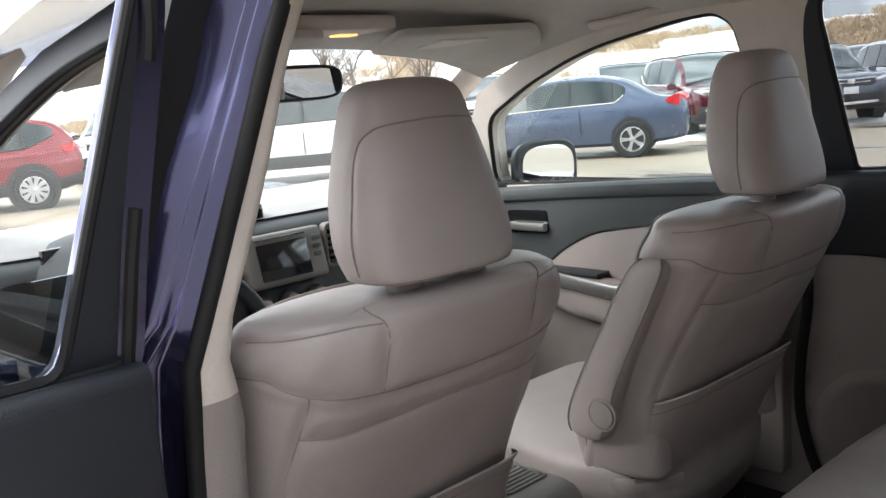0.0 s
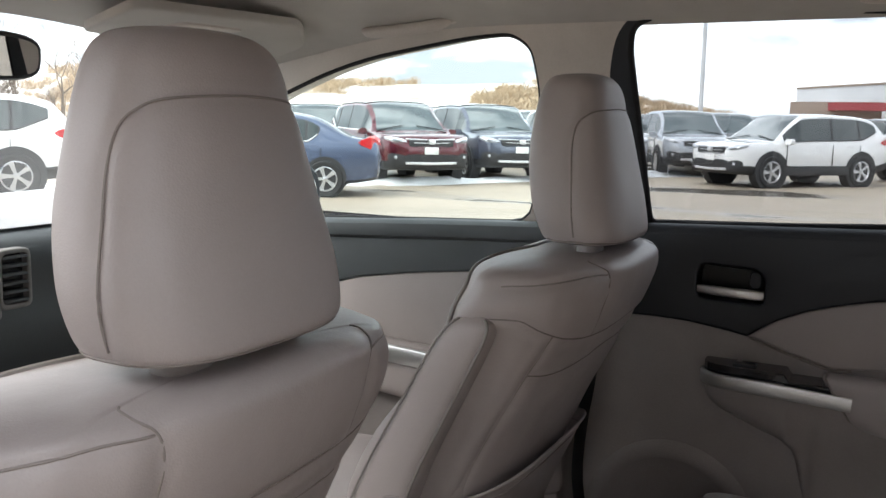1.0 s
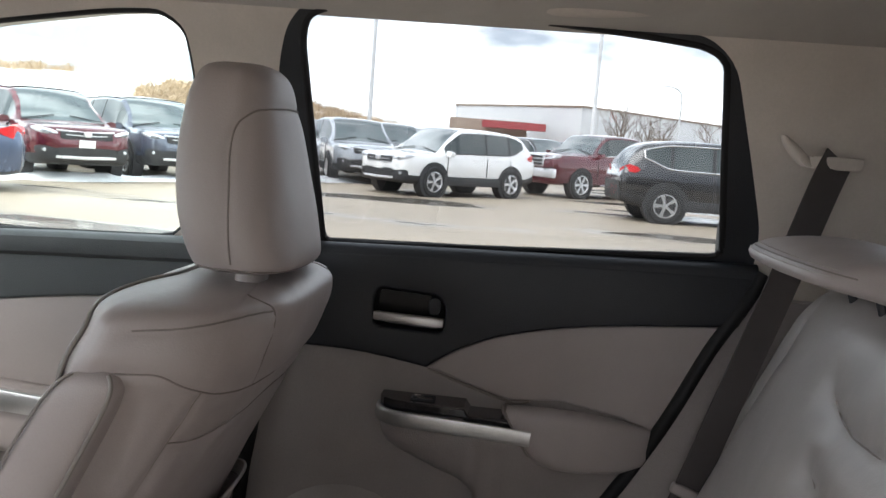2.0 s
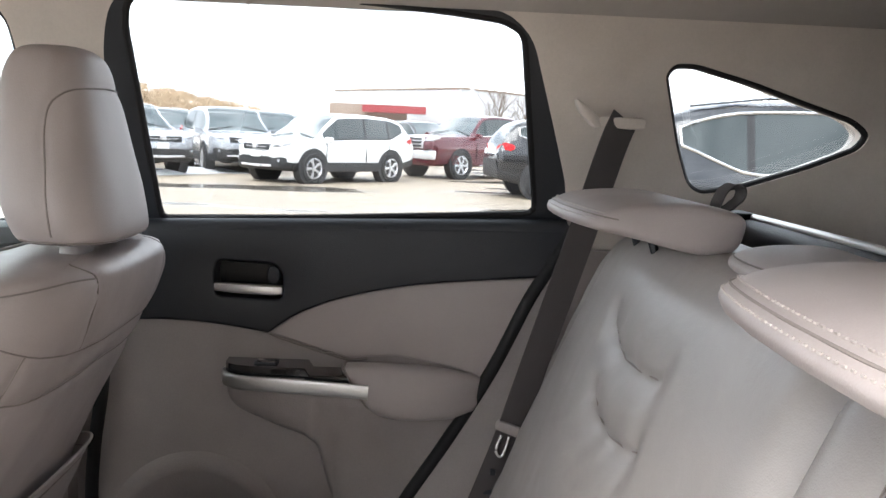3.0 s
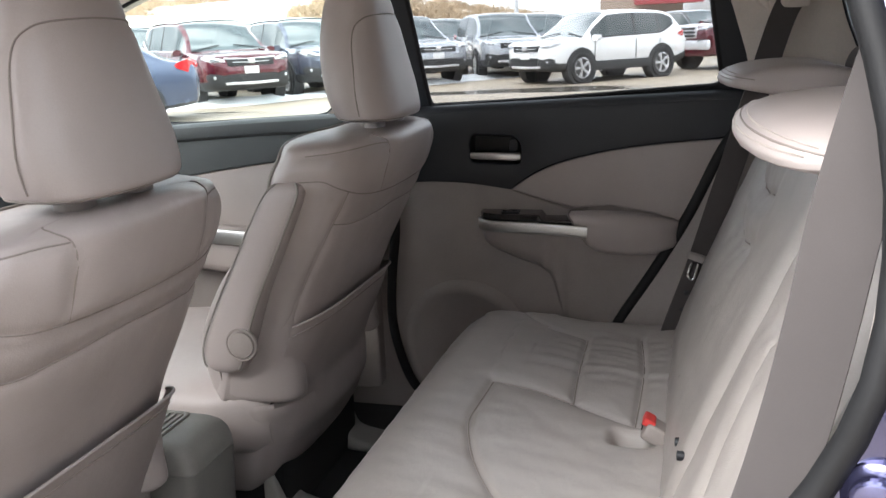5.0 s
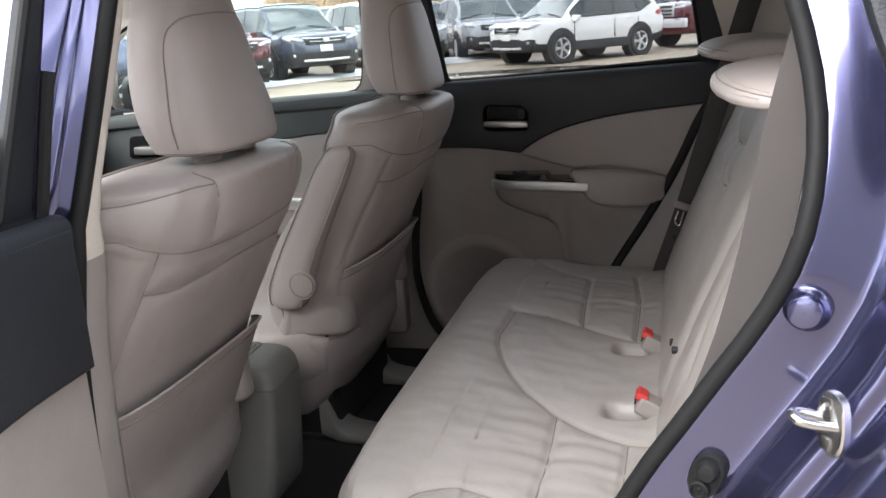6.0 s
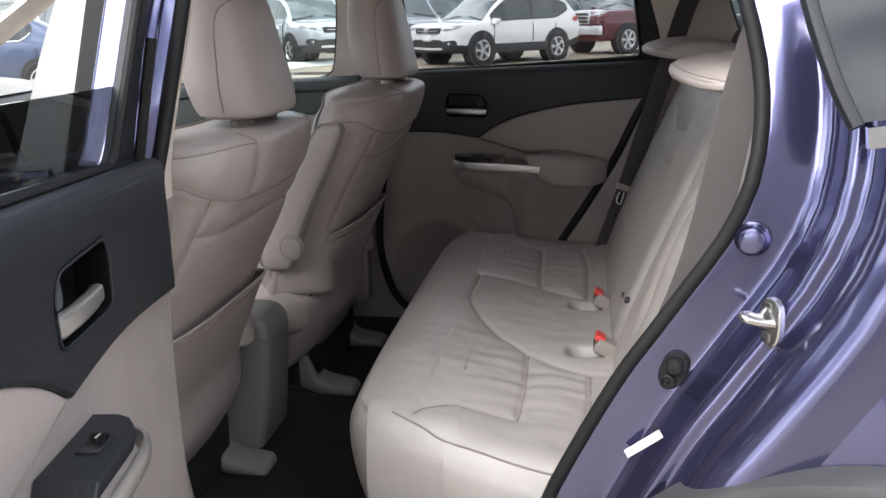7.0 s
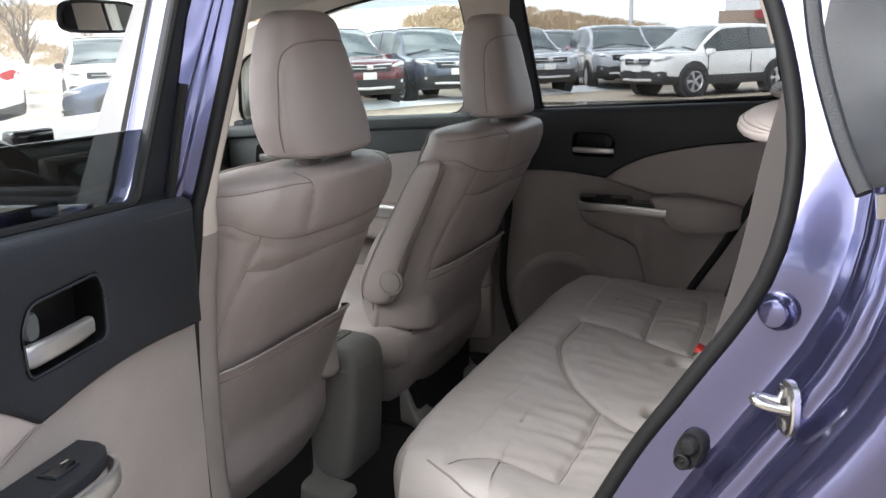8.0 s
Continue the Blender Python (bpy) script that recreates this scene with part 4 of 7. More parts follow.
    skirt = [(0.470, 1.150, 0.18, 0.08), (0.485, 1.122, 0.195, 0.12), (0.52, 1.085, 0.212, 0.14), (0.57, 1.052, 0.228, 0.175), (0.62, 1.034, 0.238, 0.20), (0.66, 1.028, 0.244, 0.215), (0.680, 1.028, 0.246, 0.22), (0.688, 1.034, 0.242, 0.21)]
    part("rear_skirt", loft([[Vector((cx + a * math.copysign(abs(c) ** 0.62, c), y + dy + th / 2 + th / 2 * math.copysign(abs(n) ** 0.62, n), z)) for c, n in [(math.cos(2 * math.pi * q / 48), math.sin(2 * math.pi * q / 48)) for q in range(48)]] for z, y, a, th in skirt]), LEATHER, seat, "", 60)
    # dark tube drawn in as the shade of the gap below the backrest
    for a0 in (150, -30):
        part("skirt_gap", tube([Vector((cx + 0.234 * math.copysign(abs(c) ** 0.62, c), 1.140 + dy + 0.100 * math.copysign(abs(n) ** 0.62, n), 0.689)) for c, n in [(math.cos(radians(a0 + 3 * q)), math.sin(radians(a0 + 3 * q))) for q in range(21)]], 0.0035, 6), GAP, seat)
    part("seat_base", box(cx, 1.26 + dy, 0.49, 0.38, 0.36, 0.14, 0.02), CARPET, seat)
    for s in (-1, 1):
        rx = cx + s * 0.165
        lift = smooth_line([(1.125, 0.545, 0), (1.105, 0.53, 0), (1.09, 0.49, 0), (1.078, 0.462, 0), (1.05, 0.450, 0), (1.012, 0.443, 0), (0.992, 0.436, 0), (0.986, 0.424, 0)], 4)
        cover = part("rail_cover", loft([[Vector((rx + w * x, p.x + dy, 0.419 + (p.y - 0.419) * (0.5 + 0.5 * q))) for x, q in ring_shape(1, 1, 20, 4.0)] for p, w in zip(lift, [0.032 + 0.012 * min(1.0, k / 14) - 0.012 * max(0.0, (k - 22) / 6) for k in range(len(lift))])]), CONSOLE, seat, "grey plastic seat rail cover", 50)
        part("rail_socket", box(rx, 1.128 + dy, 0.535, 0.040, 0.022, 0.036, 0.004), CUP, cover)
        part("seat_rail", box(cx + s * 0.17, 1.29 + dy, 0.428, 0.05, 0.40, 0.025, 0.006), STEEL, seat)
    if arm:
        # folding armrest raised against the inner side of the backrest
        ax = cx + arm * 0.2458
        rows = [tuple(q) for q in zip(*[[p.x for p in smooth_line([(r[c], 0, 0) for r in [(0.764, 1.044, 0.016, 0.018), (0.770, 1.044, 0.030, 0.036), (0.788, 1.043, 0.036, 0.050), (0.826, 1.034, 0.038, 0.056), (0.90, 1.003, 0.038, 0.052), (0.98, 0.962, 0.037, 0.049), (1.05, 0.926, 0.036, 0.047), (1.090, 0.905, 0.034, 0.043), (1.108, 0.897, 0.028, 0.034), (1.117, 0.895, 0.014, 0.016)]], 4)] for c in range(4)])]
        rest = part("folding_armrest", loft([[Vector((ax + 0.92 * a * x, y + 0.018 + 0.86 * b * q, z)) for x, q in ring_shape(1, 1, 40, 3.6)] for z, y, a, b in rows]), LEATHER_SMOOTH, seat, "raised folding armrest", 60)
        bx = ax + arm * 0.0345
        part("pivot_cap", loft([[Vector((bx + arm * h, 1.018 + r * math.cos(a), 0.826 + r * math.sin(a))) for a in [2 * math.pi * q / 32 for q in range(32)]] for h, r in ((-0.006, 0.031), (0.0008, 0.031), (0.0022, 0.0295), (0.0018, 0.0275), (-0.0022, 0.0265), (-0.0022, 0.0245), (0.0024, 0.0235), (0.0036, 0.0005))], False), DOORPLASTIC, rest, "round plastic pivot cap")
        for side, fade, mt, rr in ((arm * 0.90, 0.78, PIPING, 0.0024), (arm * 0.90, -0.78, PIPING, 0.0018)):
            part("armrest_piping", tube(smooth_line([Vector((ax + side * a * 0.94, y + 0.018 - b * fade * 0.95, z)) for z, y, a, b in rows[6:-2]], 2), rr, 8), mt, rest, "armrest edge piping")
    return seat


front_seat("greige leather driver's seat beside the open door", -0.3942, 0.0038, 0.002, 0)
front_seat("greige leather passenger seat with raised folding armrest", 0.3458, -0.077, 0.0078, -1)

# ---- rear bench ----
bench = thing("rear_bench", "greige leather three-place rear bench seat", "car seat")
CUSHION = [tuple(p)[:2] for p in smooth_line([(0.60, 0.47, 0), (0.665, 0.475, 0), (0.70, 0.51, 0), (0.728, 0.58, 0), (0.742, 0.66, 0), (0.735, 0.71, 0), (0.705, 0.738, 0), (0.65, 0.745, 0),
           (0.56, 0.732, 0), (0.45, 0.712, 0), (0.35, 0.704, 0), (0.27, 0.706, 0), (0.21, 0.70, 0)], 26)]
CUSHION_SEAMS = [
    [(0.20, 0.592), (0.06, 0.597), (0.00, 0.588), (-0.087, 0.558), (-0.165, 0.514), (-0.243, 0.446), (-0.285, 0.39), (-0.317, 0.327), (-0.325, 0.22)],
    [(0.20, 0.592), (0.205, 0.52), (0.185, 0.445), (0.13, 0.34), (0.11, 0.22)],
    [(-0.243, 0.446), (-0.406, 0.440), (-0.529, 0.445)], [(-0.317, 0.327), (-0.494, 0.329), (-0.60, 0.345)],
    [(-0.529, 0.445), (-0.520, 0.506), (-0.525, 0.553), (-0.552, 0.592), (-0.578, 0.607)],
    [(0.185, 0.445), (0.30, 0.452), (0.50, 0.457)], [(0.13, 0.335), (0.361, 0.334), (0.55, 0.35)],
    [(0.50, 0.457), (0.515, 0.52), (0.54, 0.57), (0.60, 0.62)]]


def half_width(y):
    return 0.615 + 0.075 * max(0.0, min(1.0, (0.70 - y) / 0.32))


def along(table, v):
    k = v * (len(table) - 1)
    i = min(int(k), len(table) - 2)
    f = k - i
    return table[i][0] + (table[i + 1][0] - table[i][0]) * f, table[i][1] + (table[i + 1][1] - table[i][1]) * f


def bench_point(u, v):
    y, z = along(CUSHION, v)
    side = 0.0
    q = (u - 0.5) / 0.47
    if abs(q) > 1:
        side = (abs(q) - 1) / (0.5 / 0.47 - 1)
        q = math.copysign(1, q)
    w = half_width(y) if z > 0.55 else half_width(0.7)
    x = w * math.copysign(1 - (1 - abs(q)) ** 1.0, q)
    edge = max(0.0, (abs(x) - (w - 0.07)) / 0.07)
    top = z > 0.69 and y < 0.72
    drop = 0.055 * edge ** 2.2
    if z < 0.69 or y > 0.70:
        y -= 0.075 * max(0.0, (abs(x) - (w - 0.11)) / 0.11) ** 2.2
    y -= 0.03 * (abs(x) / 0.65) ** 4 if y > 0.55 else 0
    if top:
        d = min(seg_dist(x, y, s) for s in CUSHION_SEAMS)
        groove = (0.006 * math.exp(-(d / 0.006) ** 2) + 0.005 * math.exp(-(d / 0.03) ** 2)) * (1 - min(1.0, edge * 1.3))
        puff = 0.006 * math.exp(-((abs(x) - 0.40) / 0.16) ** 2) * (1 if y < 0.6 else 0.5)
        wrinkle = 0.0040 * noise.noise(Vector((x * 38 + 0.8 * math.sin(y * 11), y * 8, 2))) * math.exp(-((abs(x) - 0.4) / 0.13) ** 4) * max(0.0, min(1.0, (0.60 - y) / 0.12)) + 0.002 * noise.noise(Vector((x * 26, y * 18, 5)))
        pit = sum(0.055 * math.exp(-(((x - bx) / 0.024) ** 4 + ((y - 0.335) / 0.030) ** 4)) for bx in (0.075, -0.207))
        z += -groove + 0.003 + puff + wrinkle - pit
    z -= drop
    if side:
        x += math.copysign(0.006 * math.sin(min(1.0, side * 1.5) * math.pi), x)
        z += (min(z, 0.47) - z) * side
    return Vector((x, y, z))


part("cushion", grid(232, len(CUSHION) - 1, bench_point), LEATHER_BENCH, bench, "creased greige leather cushion with stitched panels", 80)


def top_at(x, y):
    """The cushion's height at a place on its upper side."""
    w = half_width(y)
    lo, hi = 0.5, 1.0
    for _ in range(30):
        mid = (lo + hi) / 2
        if bench_point(0.5 + 0.47 * x / w, mid).y > y:
            lo = mid
        else:
            hi = mid
    return bench_point(0.5 + 0.47 * x / half_width(along(CUSHION, lo)[0]), lo)


for s in CUSHION_SEAMS:
    pts = [p for p in smooth_line([(x, y, 0) for x, y in s], 8)]
    part("seam", tube([top_at(p.x, max(0.23, p.y)) + Vector((0, 0, 0.0002)) for p in pts], 0.0014, 6), SEAM, bench)
for s in (-1, 1):
    pts = [top_at(s * (half_width(y) - 0.028 - 0.028 * max(0.0, min(1.0, (y - 0.56) / 0.12))), y) + Vector((0, 0, 0.0006)) for y in [0.25 + 0.015 * k for k in range(27)]]
    part("edge_seam", tube(pts, 0.0018, 6), SEAM, bench)
part("cushion_base", box(0, 0.46, 0.46, 1.20, 0.42, 0.09, 0.015), CONSOLE, bench)

SEATBACK = [tuple(p)[:2] for p in smooth_line([(0.25, 0.64, 0), (0.283, 0.70, 0), (0.272, 0.76, 0), (0.235, 0.86, 0), (0.178, 1.0, 0), (0.128, 1.12, 0), (0.098, 1.185, 0), (0.06, 1.218, 0), (0.0, 1.222, 0), (-0.035, 1.19, 0), (-0.02, 0.9, 0), (0.04, 0.64, 0)], 16)]


def seatback(name, x0, x1, lines, label):
    def point(u, v):
        y, z = along(SEATBACK, v)
        w, c = (x1 - x0) / 2, (x0 + x1) / 2
        q = 2 * u - 1
        x = c + w * q
        edge = max(0.0, (abs(q) * w - (w - 0.05)) / 0.05)
        outer = 0.6 if abs(c + math.copysign(w, q)) > 0.5 else 0.5
        front = v < 0.62
        y -= (0.05 * outer * edge ** 2) * (1 if front else -0.6)
        if abs(x) > 0.5:
            z = 0.64 + (z - 0.64) * (1 - 0.10 * ((abs(x) - 0.5) / 0.16) ** 2)
        if front:
            d = min([seg_dist(x, z, s) for s in lines] + [9])
            groove = 0.007 * math.exp(-(d / 0.006) ** 2) + 0.010 * math.exp(-(d / 0.03) ** 2)
            swell = 0.016 * math.exp(-((x - c) / (0.55 * w)) ** 2) * math.exp(-((z - 0.98) / 0.2) ** 2)
            pull = 0.0034 * noise.noise(Vector((x * 24, z * 24, 4))) * math.exp(-(d / 0.05) ** 2)
            wrinkle = pull + 0.0012 * noise.noise(Vector((x * 12, z * 22, 1))) + 0.0008 * noise.noise(Vector((x * 30, z * 10, 7)))
            y += swell - groove + wrinkle
        return Vector((x, y, z))
    ob = part(name, grid(int((x1 - x0) * 170), len(SEATBACK) - 1, point), LEATHER_BENCH, bench, label, 80)
    for s in lines:
        pts = smooth_line([(x, z, 0) for x, z in s], 6)
        def on(px, pz):
            lo, hi = 0.08, 0.6
            for _ in range(30):
                mid = (lo + hi) / 2
                lo, hi = (mid, hi) if point((px - x0) / (x1 - x0), mid).z < pz else (lo, mid)
            return point((px - x0) / (x1 - x0), lo)
        part("seam", tube([on(p.x, p.y) + Vector((0, 0.0004, 0)) for p in pts], 0.0013, 6), SEAM, bench)
    return ob


seatback("seatback", -0.1935, 0.655, [[(0.335, 1.102), (0.26, 1.086), (0.18, 1.088), (0.10, 1.098)], [(0.28, 1.028), (0.20, 1.014), (0.13, 1.016), (0.075, 1.026)], [(0.575, 1.15), (0.59, 0.95), (0.59, 0.75)]], "greige leather wide backrest with tufted pulls")
seatback("seatback", -0.655, -0.1955, [[(-0.285, 1.19), (-0.30, 1.10), (-0.335, 1.03), (-0.37, 0.95), (-0.40, 0.86)], [(-0.285, 1.045), (-0.335, 1.032), (-0.40, 1.045)], [(-0.575, 1.15), (-0.59, 0.95), (-0.59, 0.75)]], "greige leather narrow backrest with tufted pulls")
for x, z in ((0.13, 0.79), (-0.10, 0.79), (-0.16, 0.80), (0.60, 0.76)):
    part("anchor_clip", loft([[Vector((x + r * math.cos(a), 0.262 - 0.36 * (z - 0.785) + h, z + r * math.sin(a))) for a in [2 * math.pi * q / 12 for q in range(12)]] for h, r in ((-0.01, 0.0065), (0.006, 0.0065), (0.007, 0.004), (0.007, 0.0003))], False), DARKPLASTIC, bench, "black anchor clip")
SADDLE = [tuple(p)[:2] for p in smooth_line([(0.045, 1.252, 0), (0.055, 1.270, 0), (0.10, 1.283, 0), (0.16, 1.283, 0), (0.205, 1.276, 0), (0.229, 1.266, 0), (0.2405, 1.256, 0), (0.2410, 1.246, 0), (0.231, 1.239, 0), (0.17, 1.224, 0), (0.10, 1.205, 0), (0.058, 1.212, 0)], 4, True)]


def rear_headrest(cx, w, grow, label, out=0, dy=0.0, dz=0.0):
    """A flat headrest with a stitched front lip; out: the side on which its lip sweeps back and droops."""
    rows = [(-1.0, 0.06), (-0.992, 0.36), (-0.968, 0.62), (-0.92, 0.82), (-0.83, 0.94), (-0.66, 1.0), (-0.35, 1.02), (0, 1.025), (0.35, 1.02), (0.66, 1.0), (0.83, 0.94), (0.92, 0.82), (0.968, 0.62), (0.992, 0.36), (1.0, 0.06)]

    if out > 0:  # the inner end is blunt
        rows[:5] = [(-1.0, 0.10), (-0.998, 0.50), (-0.99, 0.74), (-0.965, 0.89), (-0.90, 0.97)]

    def at(t, k, y, z):
        o = max(0.0, t * out)
        return Vector((cx + w * t, 0.119 + (y - 0.145) * (k * 0.62 + 0.38) * grow - 0.016 * t * t - 0.020 * o ** 3 + dy, 1.254 + (z - 1.250) * 0.82 * k * grow - 0.006 * o ** 2 + dz))

    h = part("headrest", loft([[at(t, k, y, z) for y, z in SADDLE] for t, k in rows]), LEATHER_SMOOTH, bench, label, 80)
    for y, z, r, m in ((0.2345, 1.2622, 0.0010, SEAM),):
        part("headrest_seam", tube(smooth_line([at(t, k, y, z) for t, k in rows[1:-1]], 6), r, 6), m, h)
    if grow > 0.9:
        for y, z in ((0.2285, 1.2664), (0.2395, 1.2572)):
            dots = smooth_line([at(t, k, y, z) + Vector((0, 0.0002, 0.0002)) for t, k in rows[3:-3]], 9)
            part("stitching", joined(*[box(p.x, p.y, p.z, 0.0036, 0.0012, 0.0012) for p in dots]), STITCH, h, "pale double stitching")
    for s in (-1, 1):
        part("headrest_post", tube([(cx + s * 0.05, 0.07 + dy, 1.17), (cx + s * 0.05, 0.09 + dy, 1.228 + dz)], 0.006, 8), DARKPLASTIC, bench)
    return h


rear_headrest(0.405, 0.185, 1.0, "flat greige saddle headrest, stitched lip", 1)
rear_headrest(-0.398, 0.188, 1.0, "flat greige saddle headrest, stitched lip", -1)
rear_headrest(-0.01, 0.10, 0.7, "low middle headrest", 0, -0.09, -0.018)
for bx in (0.075, -0.207):
    rot = pose(0, 0, 0, 28, 0, 0)
    buckle = thing("belt_buckle", "grey seat belt buckle with red release button", "seat belt", "rear buckles")
    part("housing", joined(box(bx, 0.286, 0.712, 0.040, 0.070, 0.030, 0.006, 3, rot), box(bx, 0.314, 0.726, 0.028, 0.010, 0.004, 0.001, 1, rot)), DOORPLASTIC, buckle)
    part("release_button", box(bx, 0.3095, 0.7385, 0.033, 0.020, 0.013, 0.004, 3, rot), RED, buckle, "red release button")
    part("latch_slot", box(bx, 0.3205, 0.7285, 0.026, 0.002, 0.004, 0.0, 1, rot), CUP, buckle)


# ---- rear seat belts ----
def rear_belt(s):
    belt = thing("seat_belt", "taupe webbing seat belt hanging from the rear pillar", "seat belt", "rear belts")
    if s > 0:
        line, out = [(0.575, 0.085, 1.385), (0.560, 0.105, 1.34), (0.560, 0.145, 1.20), (0.575, 0.195, 1.02), (0.586, 0.240, 0.86), (0.60, 0.285, 0.72), (0.61, 0.30, 0.66)], 0.0
    else:  # this one hangs clear of the backrest, against the door opening
        line, out = [(0.590, 0.088, 1.385), (0.614, 0.118, 1.345), (0.622, 0.147, 1.233), (0.627, 0.163, 1.139), (0.632, 0.178, 1.064), (0.636, 0.200, 0.98), (0.642, 0.242, 0.86), (0.645, 0.285, 0.72), (0.645, 0.30, 0.66)], 0.056
    path = smooth_line([(s * x, y, z) for x, y, z in line], 5)
    part("webbing", sweep(path, [(-0.025, -0.001), (0.025, -0.001), (0.025, 0.001), (-0.025, 0.001)], up=(s, 0.35 if s > 0 else 0.5, 0)), BELT, belt)
    clip = part("tongue_grip", box(s * (0.578 + out), 0.237, 0.876, 0.014, 0.052, 0.017, 0.006, 3, pose(0, 0, 0, 20, 0, 0)), DOORPLASTIC, belt, "grey plastic tongue grip")
    part("tongue", tube(smooth_line([(s * (0.572 + out), 0.252, 0.868), (s * (0.571 + out), 0.260, 0.846), (s * (0.570 + out), 0.256, 0.834), (s * (0.571 + out), 0.248, 0.836), (s * (0.572 + out), 0.240, 0.866)], 4), 0.003, 8), STEEL, clip, "steel belt tongue")
    part("stop_button", box(s * (0.583 + out), 0.262, 0.80, 0.008, 0.010, 0.010, 0.003), DARKPLASTIC, belt)
    part("shoulder_guide", joined(box(s * 0.572, 0.090, 1.378, 0.02, 0.072, 0.018, 0.006, 2), loft([[Vector((s * (0.577 + 0.35 * (z - 1.38) + 0.012 * x), y + a * q, z)) for x, q in ring_shape(1, 1, 14, 2.4)] for y, z, a in ((0.128, 1.370, 0.006), (0.130, 1.374, 0.011), (0.140, 1.387, 0.013), (0.152, 1.402, 0.010), (0.160, 1.412, 0.003))])), TRIM, belt, "beige belt guide")
    return belt


rear_belt(1)
rear_belt(-1)

# ---- console, dashboard, mirror, visors ----
console = thing("centre_console", "grey plastic centre console between the front seats", "console")
plan = lambda w, y0, y1: rounded([(-w, y0), (w, y0), (w, y1), (-w, y1)], 0.026, 6)
rows = [(0.41, 0.093, 1.045), (0.435, 0.088, 1.036), (0.50, 0.081, 1.026), (0.58, 0.077, 1.019), (0.655, 0.075, 1.013), (0.672, 0.0745, 1.012)]
part("body", loft([[Vector((-0.062 + x, y, z)) for x, y in plan(w, y0, 1.86)] for z, w, y0 in rows]), CONSOLE, console, "grey moulded console body", 50)
rows = [(0.673, 1.0, 1.0120), (0.676, 0.985, 1.0135), (0.684, 0.985, 1.0130), (0.700, 0.965, 1.018), (0.712, 0.92, 1.027), (0.719, 0.84, 1.042), (0.7215, 0.70, 1.065)]
part("lid", loft([[Vector((-0.062 + x, y, z)) for x, y in plan(0.0745 * k, y0, 1.40 - (y0 - 1.012))] for z, k, y0 in rows]), CONSOLE, console, "rounded grey console lid", 50)
part("lid_tray", plate(rounded([(-0.116, 1.085), (-0.008, 1.085), (-0.008, 1.36), (-0.116, 1.36)], 0.012), [rounded([(-0.110, 1.092), (-0.014, 1.092), (-0.014, 1.353), (-0.110, 1.353)], 0.009)], lambda u, v, d: (u, v, 0.7185 + d), 0.007, 0.002), CONSOLE, console, "raised tray rim")
for k in range(21):
    part("tray_rib", box(-0.062, 1.100 + 0.012 * k, 0.7225, 0.092, 0.006, 0.0036, 0.001, 1), CONSOLE, console)
dash = thing("dashboard", "two-tone grey dashboard with centre screen", "dashboard")
DASHP = [(2.42, 1.160), (2.2, 1.178), (2.05, 1.172), (1.93, 1.155), (1.875, 1.135), (1.862, 1.10), (1.875, 1.03), (1.87, 0.95), (1.90, 0.85), (1.97, 0.70), (2.1, 0.55), (2.3, 0.5)]
prof_d = [tuple(p)[:2] for p in smooth_line([(*p, 0) for p in DASHP], 5)]
part("dash_body", grid(30, len(prof_d) - 1, lambda u, v: Vector(((u - 0.5) * 1.42, prof_d[int(round(v * (len(prof_d) - 1)))][0] + 0.06 * abs(2 * u - 1) ** 3, prof_d[int(round(v * (len(prof_d) - 1)))][1]))), DASH, dash)
part("dash_top_pad", grid(24, 8, lambda u, v: Vector(((u - 0.5) * 1.38, 1.90 + 0.50 * v + 0.06 * abs(2 * u - 1) ** 3, lerp([(1.89, 1.150), (1.93, 1.159), (2.05, 1.176), (2.2, 1.182), (2.45, 1.162)], 1.90 + 0.50 * v)[0] + 0.002))), material("pale_dash_pad", (0.36, 0.35, 0.34), 0.6, bump=0.35, bump_scale=400), dash, "pale grey dash top")
part("instrument_hood", loft([[Vector((-0.40 + a * math.cos(t), y, 1.09 + b * math.sin(t))) for t in [math.pi * q / 16 for q in range(17)]] for y, a, b in ((1.76, 0.165, 0.105), (1.78, 0.175, 0.115), (2.0, 0.18, 0.095))], False), DASH, dash, "grey instrument hood")
part("instrument_face", box(-0.40, 1.90, 1.10, 0.31, 0.02, 0.14, 0.004), GLOSSBLACK, dash)
tilt = pose(0, 0, 0, -14, 0, 0)
screen = part("radio_panel", box(-0.035, 1.848, 1.062, 0.215, 0.04, 0.125, 0.014, 3, tilt), CONSOLE, dash, "grey radio panel")
part("screen", box(-0.045, 1.826, 1.062, 0.135, 0.006, 0.085, 0.004, 2, tilt), GLOSSBLACK, screen, "dark radio screen")
part("disc_slot", box(-0.045, 1.838, 1.114, 0.135, 0.006, 0.004, 0.001, 1, tilt), GLOSSBLACK, screen)
for k in range(5):
    part("radio_button", box(0.048, 1.828, 1.022 + 0.019 * k, 0.020, 0.008, 0.011, 0.003, 2, tilt), DASH, screen)
part("hood_screen", box(-0.10, 1.93, 1.165, 0.13, 0.05, 0.055, 0.016, 3), GLOSSBLACK, dash, "dark information screen under its hood")
vent = part("vent_frame", plate(rounded([(0.082, 1.015), (0.150, 1.015), (0.150, 1.125), (0.082, 1.125)], 0.016), [rounded([(0.090, 1.024), (0.142, 1.024), (0.142, 1.116), (0.090, 1.116)], 0.012)], lambda u, v, d: (u, 1.862 - d, v), 0.022, 0.003), CONSOLE, dash, "grey air vent")
part("vent_back", box(0.116, 1.858, 1.07, 0.054, 0.004, 0.095), GLOSSBLACK, vent)
for k in range(6):
    part("vent_slat", box(0.116, 1.846, 1.030 + 0.016 * k, 0.050, 0.016, 0.005, 0.001, 1), DASH, vent)
